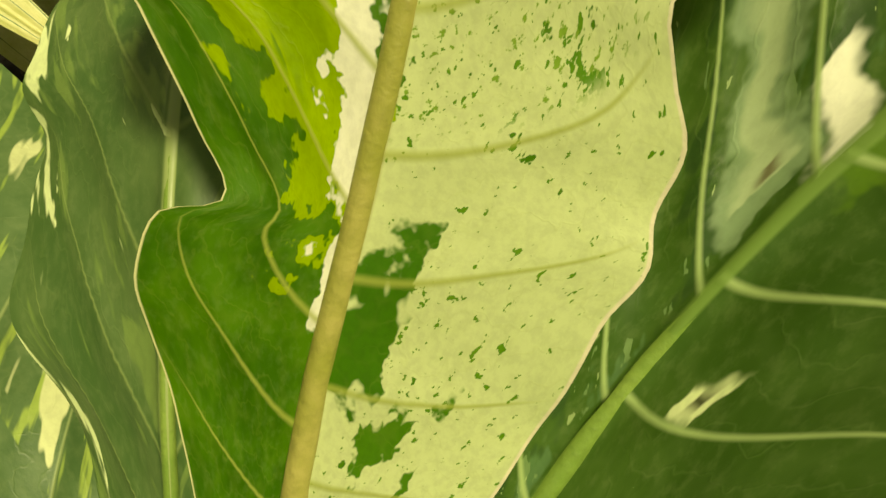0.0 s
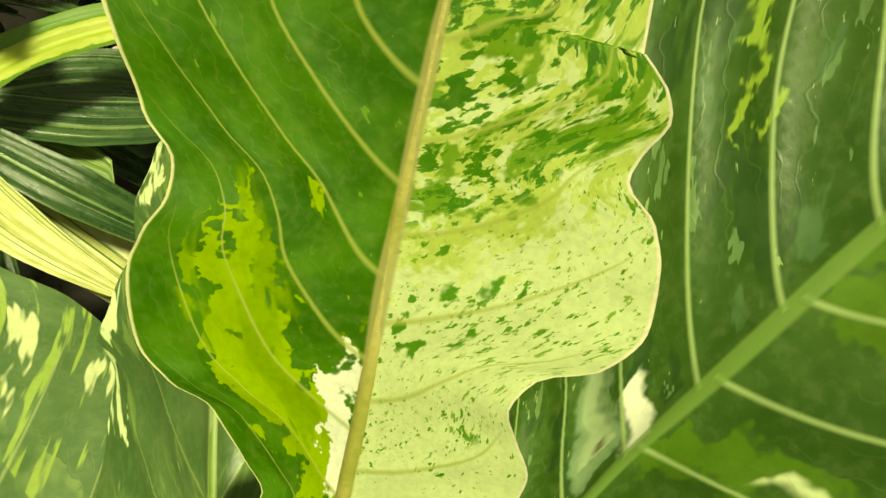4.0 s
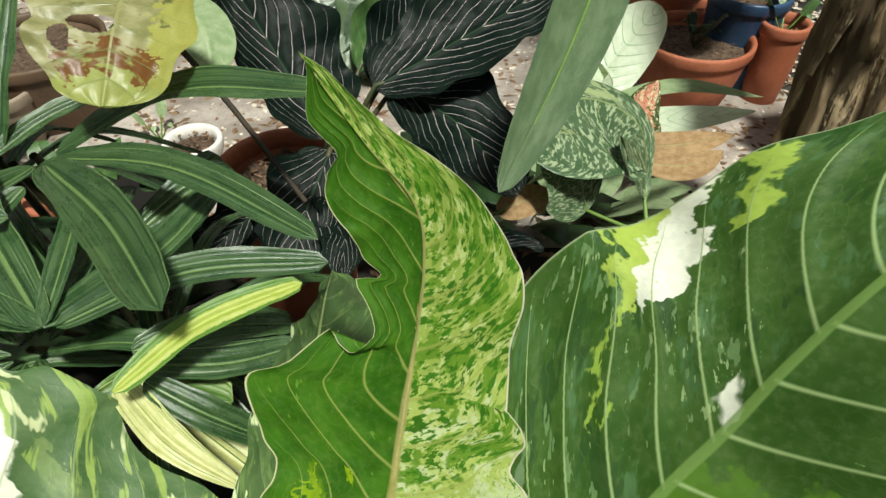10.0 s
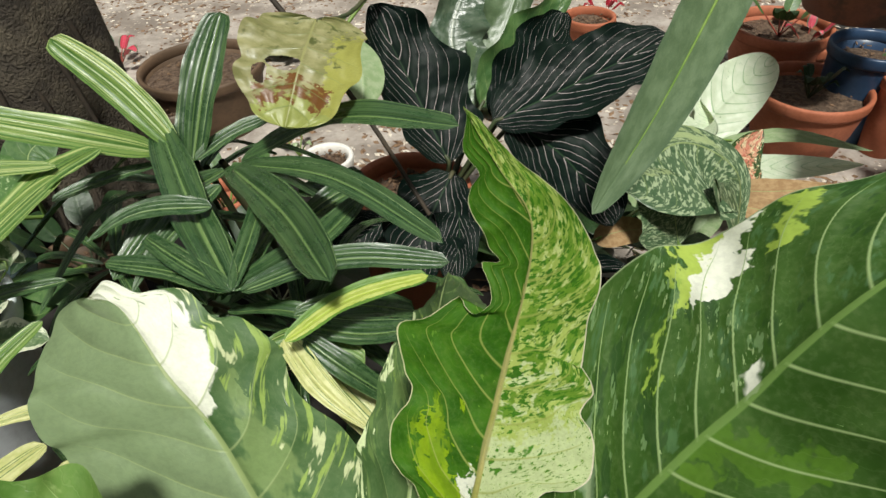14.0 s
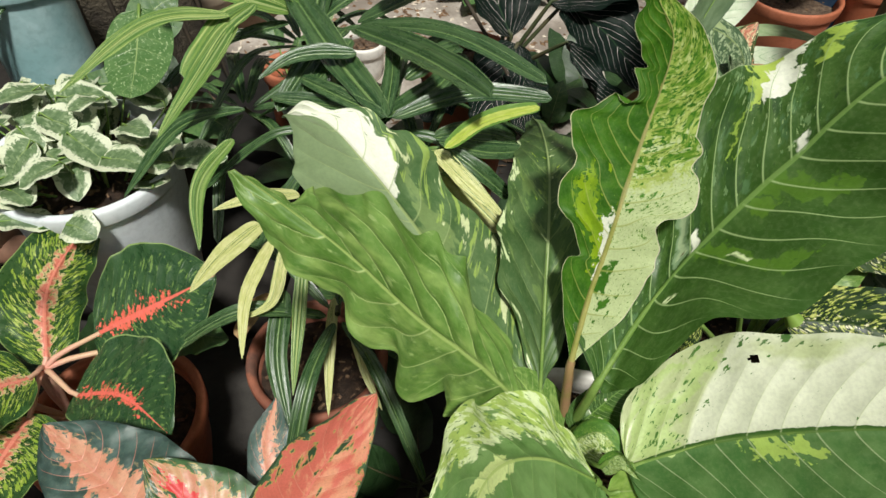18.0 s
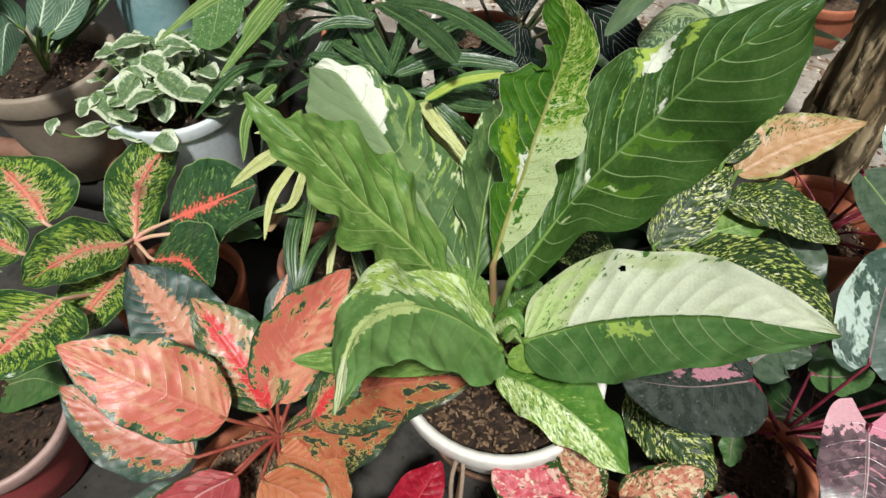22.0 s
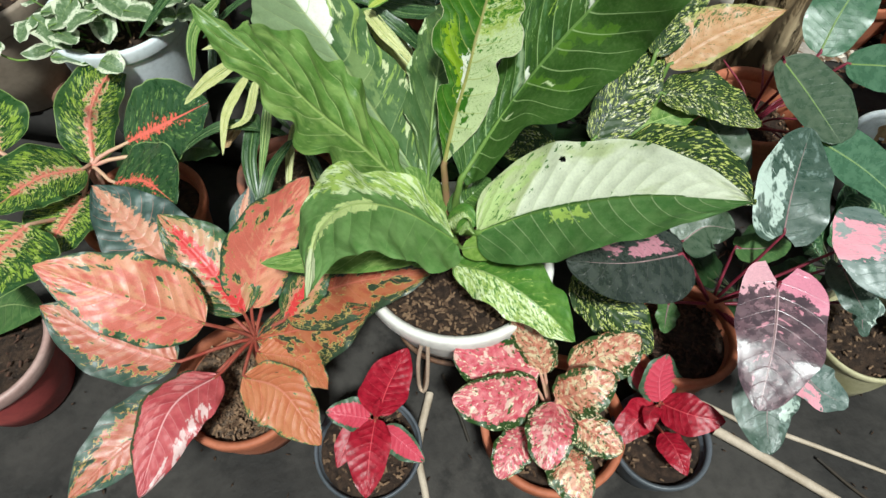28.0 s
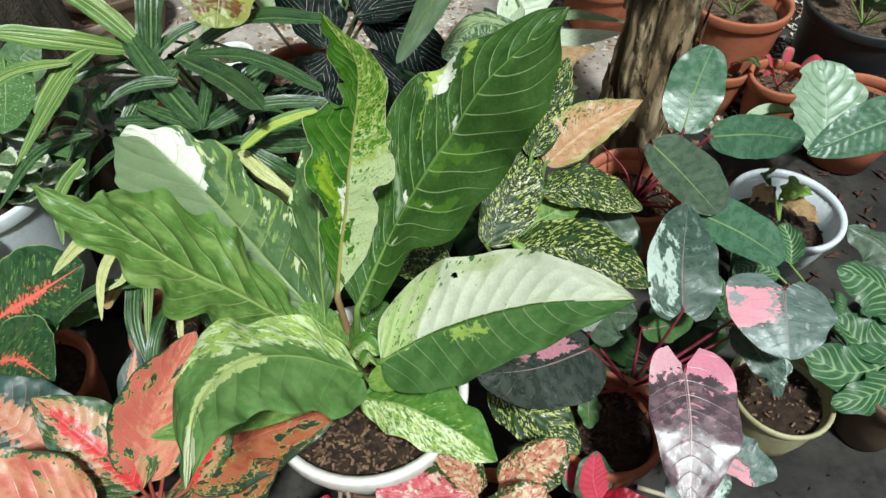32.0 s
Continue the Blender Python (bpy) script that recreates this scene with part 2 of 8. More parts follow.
CREAM, LIME, GREEN, DEEP = (0.69, 0.79, 0.44), (0.42, 0.56, 0.06), (0.075, 0.19, 0.03), (0.03, 0.085, 0.022)
WHITE = (0.82, 0.84, 0.7)
m_spike = leaf_material("spike_leaf", (0.031, 0.115, 0.005), (0.063, 0.184, 0.009), [
    ((0.6, 0.69, 0.36), (0.0, 1), (-1, 0.6), None, 0.0),
    ((0.46, 0.57, 0.14), (0.0, 1), (0.47, 1), (40, 4, 0.46, 0.02), 0.1),
    ((0.36, 0.48, 0.1), (0.0, 1), (0.62, 1), None, 0.15),
    ((0.56, 0.66, 0.24), (0.0, 1), (0.45, 1), (80, 9, 0.57, 0.02), 0.0),
    ((0.16, 0.31, 0.03), (0.02, 1), (0.5, 1), (45, 4, 0.53, 0.03, 20, 0.2), 0.1),
    ((0.06, 0.2, 0.012), (0.02, 1), (0.5, 1), (130, 8, 0.545, 0.02, 4, 0.15), 0.0),
    ((0.045, 0.16, 0.01), (0.02, 1), (0.54, 1), (60, 5, 0.6, 0.02, 14, 0.2), 0.0),
    ((0.2, 0.36, 0.05), (0.02, 1), (0.33, 0.56), (200, 24, 0.63, 0.03, 5, 0.3), 0.0),
    ((0.09, 0.25, 0.02), (0.02, 1), (0.33, 0.56), (110, 14, 0.645, 0.015, 6, 0.25), 0.0),
    ((0.08, 0.24, 0.02), (0.08, 0.42), (0.408, 0.45), (46, 7, 0.52, 0.02, 7), 0.1),
    ((0.1, 0.26, 0.02), (0.02, 1), (-1, 0.46), (170, 22, 0.645, 0.012, 8, 0.15), 0.0),
    ((0.06, 0.19, 0.012), (0.02, 1), (-1, 1), (70, 9, 0.7, 0.012, 9, 0.2), 0.0),
    ((0.045, 0.16, 0.01), (0.02, 0.3), (0.2, 0.285), (20, 3, 0.42, 0.02, 10), 0.12),
    ((0.06, 0.19, 0.012), (0.25, 0.6), (0.13, 0.2), (30, 5, 0.5, 0.02, 11), 0.12),
    ((0.27, 0.42, 0.012), (-0.74, 0.0), (0.268, 0.372), None, 0.3),
    ((0.2, 0.34, 0.012), (-0.8, -0.1), (0.29, 0.4), (16, 3, 0.58, 0.06, 12), 0.2),
    ((0.05, 0.17, 0.01), (-1, -0.3), (0.3, 0.4), (20, 3, 0.6, 0.02, 13), 0.0),
    (WHITE, (-0.24, 0.0), (0.285, 0.385), None, 0.2),
    (WHITE, (-0.11, 0.0), (0.235, 0.3), None, 0.12),
    ((0.3, 0.46, 0.012), (-0.6, -0.2), (0.425, 0.46), (24, 4, 0.6, 0.02, 15), 0.25),
    ((0.14, 0.3, 0.03), (-0.95, -0.05), (0.4, 1), (70, 12, 0.7, 0.02, 16), 0.0),
    ((0.25, 0.42, 0.05), (-0.95, -0.05), (0.4, 1), (110, 18, 0.74, 0.02, 17), 0.0),
    ((0.7, 0.68, 0.4), (-1, -0.988), (-1, 1), None, 0.0),
    ((0.78, 0.72, 0.55), (0.985, 1), (-1, 1), None, 0.0),
], veins=17.4, lean=(0.21, 0.09, 1.45, 0.45), phase=(0.13, 0.6), side=0.12, relief=0.1, vein=(0.36, 0.42, 0.1), rib=(0.36, 0.34, 0.13), rib_w=0.07, vein_w=0.075, vein_f=0.75, seed=1.0, thin=0.3, aspect=7.5, grain=0.12, rough=0.42, spec=0.28)
m_shield = leaf_material("shield_leaf", (0.034, 0.088, 0.012), (0.054, 0.12, 0.02), [
    ((0.075, 0.16, 0.055), (-1, -0.05), (-1, 1), (40, 6, 0.6, 0.05), 0.0),
    ((0.03, 0.078, 0.016), (-1, -0.05), (-1, 0.9), (22, 3.5, 0.6, 0.03), 0.0),
    ((0.14, 0.24, 0.09), (-1, -0.06), (-1, 0.62), (60, 7, 0.63, 0.012, 2, 0.25), 0.0),
    ((0.27, 0.38, 0.16), (-1, -0.08), (-1, 0.66), (110, 14, 0.67, 0.012, 3, 0.3), 0.0),
    ((0.4, 0.52, 0.09), (-1, -0.6), (0.44, 0.515), None, 0.22),
    ((0.3, 0.44, 0.07), (-0.75, -0.35), (0.43, 0.455), (60, 8, 0.5, 0.03, 5), 0.2),
    (WHITE, (-1, -0.55), (0.487, 0.562), None, 0.2),
    ((0.36, 0.5, 0.08), (-0.96, -0.62), (0.615, 0.64), None, 0.16),
    (WHITE, (-0.12, 0.0), (0.578, 0.604), None, 0.06),
    ((0.2, 0.3, 0.16), (-0.6, -0.06), (0.275, 0.318), None, 0.07),
    ((0.36, 0.46, 0.27), (-0.5, -0.12), (0.285, 0.308), None, 0.06),
    (WHITE, (-0.2, -0.01), (0.324, 0.345), None, 0.06),
    ((0.085, 0.185, 0.018), (0.0, 0.48), (0.485, 0.54), None, 0.16),
    ((0.095, 0.2, 0.02), (0.0, 0.22), (0.445, 0.478), None, 0.12),
    ((0.085, 0.185, 0.018), (0.04, 0.7), (0.335, 0.37), None, 0.14),
    (CREAM, (0.26, 0.42), (0.347, 0.357), None, 0.05),
    ((0.2, 0.32, 0.12), (0.0, 1), (-1, 1), (130, 16, 0.76, 0.015, 7), 0.0),
    ((0.1, 0.07, 0.03), (-0.155, -0.125), (0.297, 0.303), None, 0.03),
    (CREAM, (0.2, 0.28), (0.222, 0.238), None, 0.06),
    ((0.03, 0.035, 0.01), (0.225, 0.255), (0.226, 0.234), None, 0.03),
    ((0.3, 0.38, 0.2), (-1, -0.992), (-1, 1), None, 0.0),
], veins=16.5, lean=(0.2, 0.17, 1.25), phase=(0.35, 0.55), side=0.08, relief=0.12, vein=(0.32, 0.44, 0.18), rib=(0.17, 0.29, 0.07), rib_w=0.05, vein_w=0.065, vein_f=0.95, spec=0.3, rough=0.42, seed=2.0, thin=0.15, aspect=4.5)
m_wavy = leaf_material("wavy_leaf", (0.075, 0.165, 0.024), (0.135, 0.25, 0.048), [((0.24, 0.36, 0.09), (-1, 1), (-1, 1), (8, 3, 0.56, 0.1), 0.0), ((0.3, 0.42, 0.14), (-1, 1), (-1, 1), (30, 8, 0.66, 0.06), 0.0)], veins=11, lean=0.2, vein_f=0.85, vein=(0.42, 0.53, 0.2), vein_w=0.05, rib=(0.36, 0.48, 0.14), rib_w=0.06, seed=3.0, side=0.15, relief=0.25, rough=0.38)
m_hump = leaf_material("hump_leaf", (0.06, 0.125, 0.04), (0.1, 0.175, 0.065), [
    ((0.22, 0.3, 0.15), (-1, -0.02), (-1, 1), None, 0.0),
    ((0.19, 0.28, 0.1), (0.0, 0.5), (0.2, 0.8), (9, 3, 0.5, 0.05), 0.2),
    ((0.3, 0.42, 0.1), (0.35, 1), (-1, 0.72), (40, 2.0, 0.575, 0.03), 0.0),
    ((0.6, 0.66, 0.36), (0.4, 1), (-1, 0.72), (20, 2.2, 0.59, 0.02), 0.0),
    (WHITE, (-0.01, 0.2), (0.57, 1), None, 0.06),
    (WHITE, (-0.01, 0.4), (0.595, 1), None, 0.06),
    (WHITE, (-0.01, 0.6), (0.62, 1), None, 0.06),
    (WHITE, (-0.01, 0.8), (0.645, 1), None, 0.06),
    (WHITE, (-0.01, 1), (0.68, 1), None, 0.06),
    ((0.25, 0.32, 0.17), (0.25, 0.9), (0.66, 0.86), (11, 6, 0.62, 0.02), 0.0),
], veins=10, lean=0.2, vein=(0.34, 0.42, 0.18), vein_f=0.6, vein_w=0.045, rib_w=0.05, seed=4.0, spec=0.35, rough=0.45, side=0.1, relief=0.15)
m_grey = leaf_material("grey_leaf", (0.05, 0.11, 0.03), (0.088, 0.155, 0.05), [((0.15, 0.24, 0.07), (-1, 1), (-1, 1), (24, 3, 0.58, 0.04), 0.0), (CREAM, (-1, -0.8), (-1, 0.6), (13, 3, 0.55, 0.02), 0.2), (CREAM, (-0.4, 0.5), (0.25, 0.75), (46, 3, 0.67, 0.015), 0.0), (LIME, (-1, 0.3), (0.4, 0.8), (60, 4, 0.68, 0.02), 0.0)], veins=11, lean=0.2, seed=5.0, side=0.1, relief=0.15, rough=0.42)
m_white_half = leaf_material("white_half_leaf", (0.055, 0.14, 0.03), (0.095, 0.19, 0.05), [
    ((0.5, 0.56, 0.3), (-1, 0.0), (-1, 1), None, 0.0),
    ((0.7, 0.73, 0.55), (-1, 0.0), (0.16, 1), (5, 2, 0.4, 0.1), 0.0),
    ((0.36, 0.5, 0.1), (0.0, 0.28), (0.3, 0.44), (27, 5, 0.46, 0.02), 0.25),
    ((0.45, 0.57, 0.22), (-0.9, 0.0), (-1, 0.14), (14, 5, 0.46, 0.08), 0.2),
    ((0.08, 0.2, 0.03), (-1, -0.05), (-1, 0.2), (60, 12, 0.62, 0.015), 0.0),
    ((0.08, 0.2, 0.03), (-1, -0.05), (-1, 0.62), (70, 14, 0.7, 0.015), 0.0),
    ((0.06, 0.15, 0.025), (-1, -0.86), (0.1, 0.5), (40, 6, 0.6, 0.02), 0.0),
    ((0.05, 0.12, 0.02), (-0.05, 0.0), (0.0, 0.8), None, 0.03),
], veins=13, lean=0.18, relief=0.15, vein=(0.56, 0.62, 0.36), rib=(0.09, 0.17, 0.03), rib_w=0.03, vein_f=0.45, seed=6.0, side=0.05)
m_droop = leaf_material("droop_leaf", (0.1, 0.21, 0.05), (0.17, 0.3, 0.09), [
    ((0.4, 0.54, 0.12), (0.42, 1), (-1, 0.5), (18, 4, 0.4, 0.04), 0.25),
    (CREAM, (0.3, 1), (-1, 0.5), (34, 6, 0.52, 0.04), 0.1),
    (GREEN, (0.25, 1), (-1, 0.5), (80, 14, 0.62, 0.02), 0.0),
    ((0.6, 0.7, 0.28), (-0.13, 0.15), (0.42, 1), (16, 4, 0.38, 0.03), 0.2),
    ((0.7, 0.75, 0.46), (-0.6, 0.6), (0.83, 1), None, 0.1),
], veins=9, lean=0.22, vein=(0.24, 0.38, 0.12), rib=(0.4, 0.52, 0.15), rib_w=0.03, seed=7.0, spec=0.55, side=0.15, relief=0.2)
m_mottle = leaf_material("mottled_leaf", (0.06, 0.17, 0.02), (0.12, 0.25, 0.035), [
    ((0.4, 0.52, 0.14), (0.0, 1), (-1, 0.85), (30, 6, 0.47, 0.03), 0.2),
    (CREAM, (0.05, 1), (-1, 0.85), (34, 6, 0.52, 0.03), 0.1),
    ((0.36, 0.48, 0.12), (-0.5, 0.0), (0.1, 0.7), (40, 6, 0.62, 0.02), 0.1),
    (GREEN, (-1, 1), (-1, 1), (80, 15, 0.62, 0.02), 0.0),
], veins=9, lean=0.22, seed=8.0, vein_f=0.3, side=0.1)
m_young = leaf_material("young_leaf", (0.16, 0.28, 0.04), (0.26, 0.38, 0.08), [], veins=8, seed=9.0)



def red_leaf(name, flesh, edge, reach, seed, vein=(0.82, 0.3, 0.22), rib=(0.8, 0.24, 0.2), light=None, core=None, blotch=0.66, pale=(0.42, 0.33, 0.1), half=None):
    """Aglaonema-like blade: coloured flesh spreading from the midrib, a yellowish seam, green margin and blotches."""
    w = reach
    rows = [
        (pale, (-w - 0.05, w + 0.05), (-1, 1), None, 0.6),
        (flesh, (-w, w), (-1, 1), None, 0.6),
        (light or flesh, (0.0, w), (-1, 1), (9, 3, 0.46, 0.1), 0.4),
        (light or flesh, (-w * 0.7, 0.0), (-1, 1), (12, 3, 0.56, 0.08), 0.4),
    ]
    if core:
        rows.append((core, (-0.26, 0.26), (-1, 0.86), None, 0.4))
    if half:
        rows.append((edge, half, (-1, 1), (14, 3, 0.46, 0.03), 0.3))
    rows += [
        (pale, (-1, 1), (-1, 1), (8, 3.0, blotch - 0.02, 0.015, 30), 0.15),
        (edge, (-1, 1), (-1, 1), (8, 3.0, blotch + 0.005, 0.015, 30), 0.15),
        (edge, (-1, 1), (-1, 1), (70, 13, 0.73, 0.02), 0.0),
        (edge, (-1, -0.95), (-1, 1), None, 0.1),
        (edge, (0.95, 1), (-1, 1), None, 0.1),
    ]
    # the seam and blotch rows share one noise each
    return leaf_material(name, edge, tuple(min(c * 1.7, 1) for c in edge), rows, veins=11, lean=0.22, vein=vein, rib=rib, rib_w=0.04, vein_w=0.06, seed=seed, rough=0.4, vein_f=0.5, thin=0.12, grain=0.1, relief=0.25)


m_coral = red_leaf("coral_leaf", (0.6, 0.155, 0.11), (0.035, 0.075, 0.035), 0.86, 11.0, light=(0.66, 0.29, 0.17), blotch=0.64, vein=(0.68, 0.3, 0.2), rib=(0.66, 0.2, 0.15))
m_coral_dark = red_leaf("coral_dark_leaf", (0.46, 0.13, 0.08), (0.035, 0.065, 0.045), 0.6, 12.0, light=(0.52, 0.22, 0.14), blotch=0.61, rib=(0.6, 0.2, 0.16))
# Brownish lower leaves, flesh also darkened for shade from the leaves above
m_coral_shade = red_leaf("shaded_coral_leaf", (0.34, 0.075, 0.035), (0.025, 0.045, 0.022), 0.66, 12.5, light=(0.4, 0.13, 0.055), blotch=0.56, half=(-1, -0.3), rib=(0.5, 0.13, 0.08), vein=(0.5, 0.16, 0.1))
m_slate = red_leaf("slate_leaf", (0.58, 0.24, 0.15), (0.035, 0.065, 0.055), 0.3, 13.0, light=(0.62, 0.32, 0.2), blotch=0.68, pale=(0.24, 0.22, 0.13), rib=(0.6, 0.25, 0.17))
m_scarlet = red_leaf("scarlet_leaf", (0.52, 0.22, 0.13), (0.03, 0.075, 0.022), 0.6, 14.0, light=(0.5, 0.28, 0.14), core=(0.62, 0.045, 0.045), blotch=0.6, rib=(0.62, 0.04, 0.045), half=(-1, -0.4))
m_orange = red_leaf("orange_leaf", (0.48, 0.15, 0.065), (0.07, 0.1, 0.04), 0.9, 15.0, light=(0.52, 0.2, 0.09), blotch=0.68, rib=(0.55, 0.2, 0.13))
m_rose = leaf_material("rose_leaf", (0.42, 0.06, 0.075), (0.52, 0.1, 0.11), [
    ((0.78, 0.56, 0.54), (-1, -0.55), (0.05, 0.9), (14, 3, 0.5, 0.04), 0.2),
    ((0.62, 0.2, 0.2), (0.3, 0.9), (-1, 1), (10, 3, 0.52, 0.06), 0.2),
    ((0.07, 0.09, 0.04), (0.86, 1), (-1, 1), None, 0.25),
], veins=11, lean=0.22, vein=(0.72, 0.36, 0.36), rib=(0.76, 0.4, 0.4), rib_w=0.05, vein_w=0.05, seed=16.0, rough=0.36, thin=0.12)
m_fire = leaf_material("green_fire_leaf", (0.022, 0.065, 0.016), (0.036, 0.095, 0.02), [
    ((0.28, 0.4, 0.05), (-0.82, 0.82), (-1, 1), (52, 5, 0.54, 0.02), 0.3),
    ((0.5, 0.58, 0.14), (-0.7, 0.7), (-1, 1), (64, 8, 0.6, 0.02), 0.2),
    ((0.62, 0.52, 0.26), (-0.2, 0.2), (-1, 0.66), (20, 6, 0.4, 0.05), 0.7),
    ((0.68, 0.3, 0.18), (-0.13, 0.13), (-1, 0.7), None, 0.6),
    ((0.62, 0.17, 0.11), (-0.06, 0.06), (-1, 0.75), None, 0.3),
    ((0.24, 0.34, 0.1), (-1, -0.975), (-1, 1), None, 0.0),
    ((0.24, 0.34, 0.1), (0.975, 1), (-1, 1), None, 0.0),
], veins=12, lean=0.24, vein=(0.016, 0.05, 0.014), rib=(0.8, 0.28, 0.2), rib_w=0.06, seed=17.0, rough=0.28, thin=0.15)
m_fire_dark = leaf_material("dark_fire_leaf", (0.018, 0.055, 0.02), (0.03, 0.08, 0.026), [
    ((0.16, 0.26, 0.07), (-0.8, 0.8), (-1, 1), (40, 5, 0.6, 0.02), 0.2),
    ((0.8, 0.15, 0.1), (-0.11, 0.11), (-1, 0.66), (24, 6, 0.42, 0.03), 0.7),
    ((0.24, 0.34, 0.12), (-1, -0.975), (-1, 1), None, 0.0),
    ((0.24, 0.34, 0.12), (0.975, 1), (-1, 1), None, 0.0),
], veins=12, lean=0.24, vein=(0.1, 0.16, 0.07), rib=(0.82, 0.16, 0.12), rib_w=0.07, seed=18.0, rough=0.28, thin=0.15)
m_crimson = leaf_material("crimson_leaf", (0.24, 0.004, 0.016), (0.38, 0.01, 0.03), [((0.5, 0.05, 0.07), (-1, 1), (-1, 1), (30, 4, 0.66, 0.04), 0.0)], veins=9, vein=(0.65, 0.1, 0.12), rib=(0.65, 0.08, 0.1), seed=19.0, rough=0.34, grain=0.0, thin=0.12)
m_crimson_edge = leaf_material("crimson_green_leaf", (0.05, 0.1, 0.055), (0.08, 0.14, 0.08), [((0.58, 0.06, 0.1), (-0.72, 0.72), (-1, 0.9), None, 0.3)], veins=9, vein=(0.7, 0.2, 0.25), rib=(0.7, 0.15, 0.2), seed=20.0, thin=0.12)
m_pink_speck = leaf_material("pink_speckled_leaf", (0.5, 0.07, 0.1), (0.62, 0.18, 0.2), [
    ((0.74, 0.5, 0.42), (-1, 1), (-1, 1), (9, 3, 0.57, 0.04), 0.0),
    ((0.78, 0.74, 0.52), (-1, 1), (-1, 1), (16, 5, 0.63, 0.02), 0.0),
    ((0.05, 0.1, 0.02), (-1, 1), (-1, 1), (20, 6, 0.62, 0.015), 0.0),
    ((0.03, 0.07, 0.015), (-1, -0.8), (-1, 1), None, 0.35),
    ((0.03, 0.07, 0.015), (0.8, 1), (-1, 1), None, 0.35),
    ((0.74, 0.72, 0.46), (-1, -0.7), (-1, 1), (26, 7, 0.6, 0.02), 0.0),
    ((0.74, 0.72, 0.46), (0.7, 1), (-1, 1), (26, 7, 0.6, 0.02), 0.0),
], veins=10, vein=(0.5, 0.04, 0.09), rib=(0.6, 0.16, 0.18), rib_w=0.06, seed=21.0, thin=0.1, aspect=3.5, grain=0.0, rough=0.32)
m_peach_speck = leaf_material("peach_speckled_leaf", (0.48, 0.15, 0.1), (0.6, 0.32, 0.2), [
    ((0.72, 0.58, 0.36), (-1, 1), (-1, 1), (10, 3.5, 0.54, 0.03), 0.0),
    ((0.05, 0.09, 0.02), (-1, 1), (-1, 1), (20, 6, 0.6, 0.015), 0.0),
    ((0.035, 0.075, 0.018), (-1, -0.74), (-1, 1), (16, 5, 0.43, 0.03), 0.4),
    ((0.035, 0.075, 0.018), (0.64, 1), (-1, 1), (16, 5, 0.4, 0.03), 0.4),
    ((0.74, 0.72, 0.46), (0.5, 1), (-1, 1), (26, 7, 0.6, 0.02), 0.0),
], veins=10, vein=(0.45, 0.09, 0.07), rib=(0.58, 0.24, 0.17), seed=22.0, thin=0.1, aspect=3.5, grain=0.0, rough=0.32)
m_gold_speck = leaf_material("gold_speckled_leaf", (0.01, 0.026, 0.008), (0.018, 0.04, 0.012), [
    ((0.2, 0.27, 0.03), (-1, 1), (-1, 1), (44, 8, 0.54, 0.015, 0), 0.0),
    ((0.5, 0.52, 0.16), (-1, 1), (-1, 1), (44, 8, 0.585, 0.015, 0), 0.0),
    ((0.72, 0.7, 0.46), (-0.2, 1), (-1, 1), (40, 9, 0.61, 0.015), 0.2), ((0.03, 0.06, 0.015), (-1, 1), (-1, 1), (6, 2.0, 0.58, 0.04), 0.0),
], veins=10, lean=0.24, vein=(0.03, 0.05, 0.02), rib=(0.05, 0.08, 0.03), seed=23.0, rough=0.4, thin=0.1, grain=0.0, spec=0.25)
m_beige = leaf_material("beige_leaf", (0.5, 0.27, 0.13), (0.56, 0.34, 0.18), [((0.42, 0.38, 0.13), (-1, -0.85), (-1, 1), None, 0.3), ((0.42, 0.38, 0.13), (0.8, 1), (-1, 1), None, 0.3), ((0.1, 0.14, 0.03), (-1, -0.35), (-1, 1), (60, 10, 0.56, 0.02), 0.0), ((0.1, 0.14, 0.03), (-1, 1), (-1, 1), (60, 10, 0.64, 0.02), 0.0)], veins=9, vein=(0.6, 0.35, 0.2), rib=(0.62, 0.36, 0.22), seed=24.0)
m_princess = leaf_material("pink_dark_leaf", (0.07, 0.045, 0.055), (0.15, 0.085, 0.1), [
    ((0.26, 0.15, 0.17), (-0.95, 0.95), (-1, 1), (14, 3, 0.62, 0.03), 0.1),
    ((0.62, 0.27, 0.33), (-0.5, 0.5), (0.1, 0.75), (16, 2.5, 0.62, 0.03), 0.1),
    ((0.74, 0.4, 0.45), (0.0, 1), (-1, 0.03), None, 0.4),
    ((0.7, 0.26, 0.35), (-1, -0.05), (-1, 0.06), None, 0.35),
], veins=9, vein=(0.3, 0.19, 0.21), rib=(0.7, 0.48, 0.5), rib_w=0.05, seed=25.0, rough=0.25, grain=0.05, spec=0.75)
m_princess_dark = leaf_material("nearly_black_leaf", (0.02, 0.028, 0.024), (0.04, 0.05, 0.042), [((0.5, 0.22, 0.27), (0.15, 0.9), (0.05, 0.62), (6, 3, 0.47, 0.03), 0.2), ((0.15, 0.15, 0.14), (-1, 1), (-1, 1), (53, 8, 0.66, 0.02), 0.0)], veins=9, vein=(0.1, 0.1, 0.09), rib=(0.12, 0.12, 0.1), seed=26.0, rough=0.28)
m_princess_white = leaf_material("white_marbled_leaf", (0.04, 0.075, 0.055), (0.07, 0.11, 0.085), [((0.5, 0.6, 0.52), (-1, -0.15), (-1, 0.55), (6, 2.5, 0.5, 0.04), 0.2), ((0.16, 0.22, 0.19), (-1, 1), (-1, 1), (9, 3, 0.6, 0.04), 0.0)], veins=9, vein=(0.12, 0.17, 0.13), rib=(0.2, 0.26, 0.2), seed=27.0, rough=0.32)
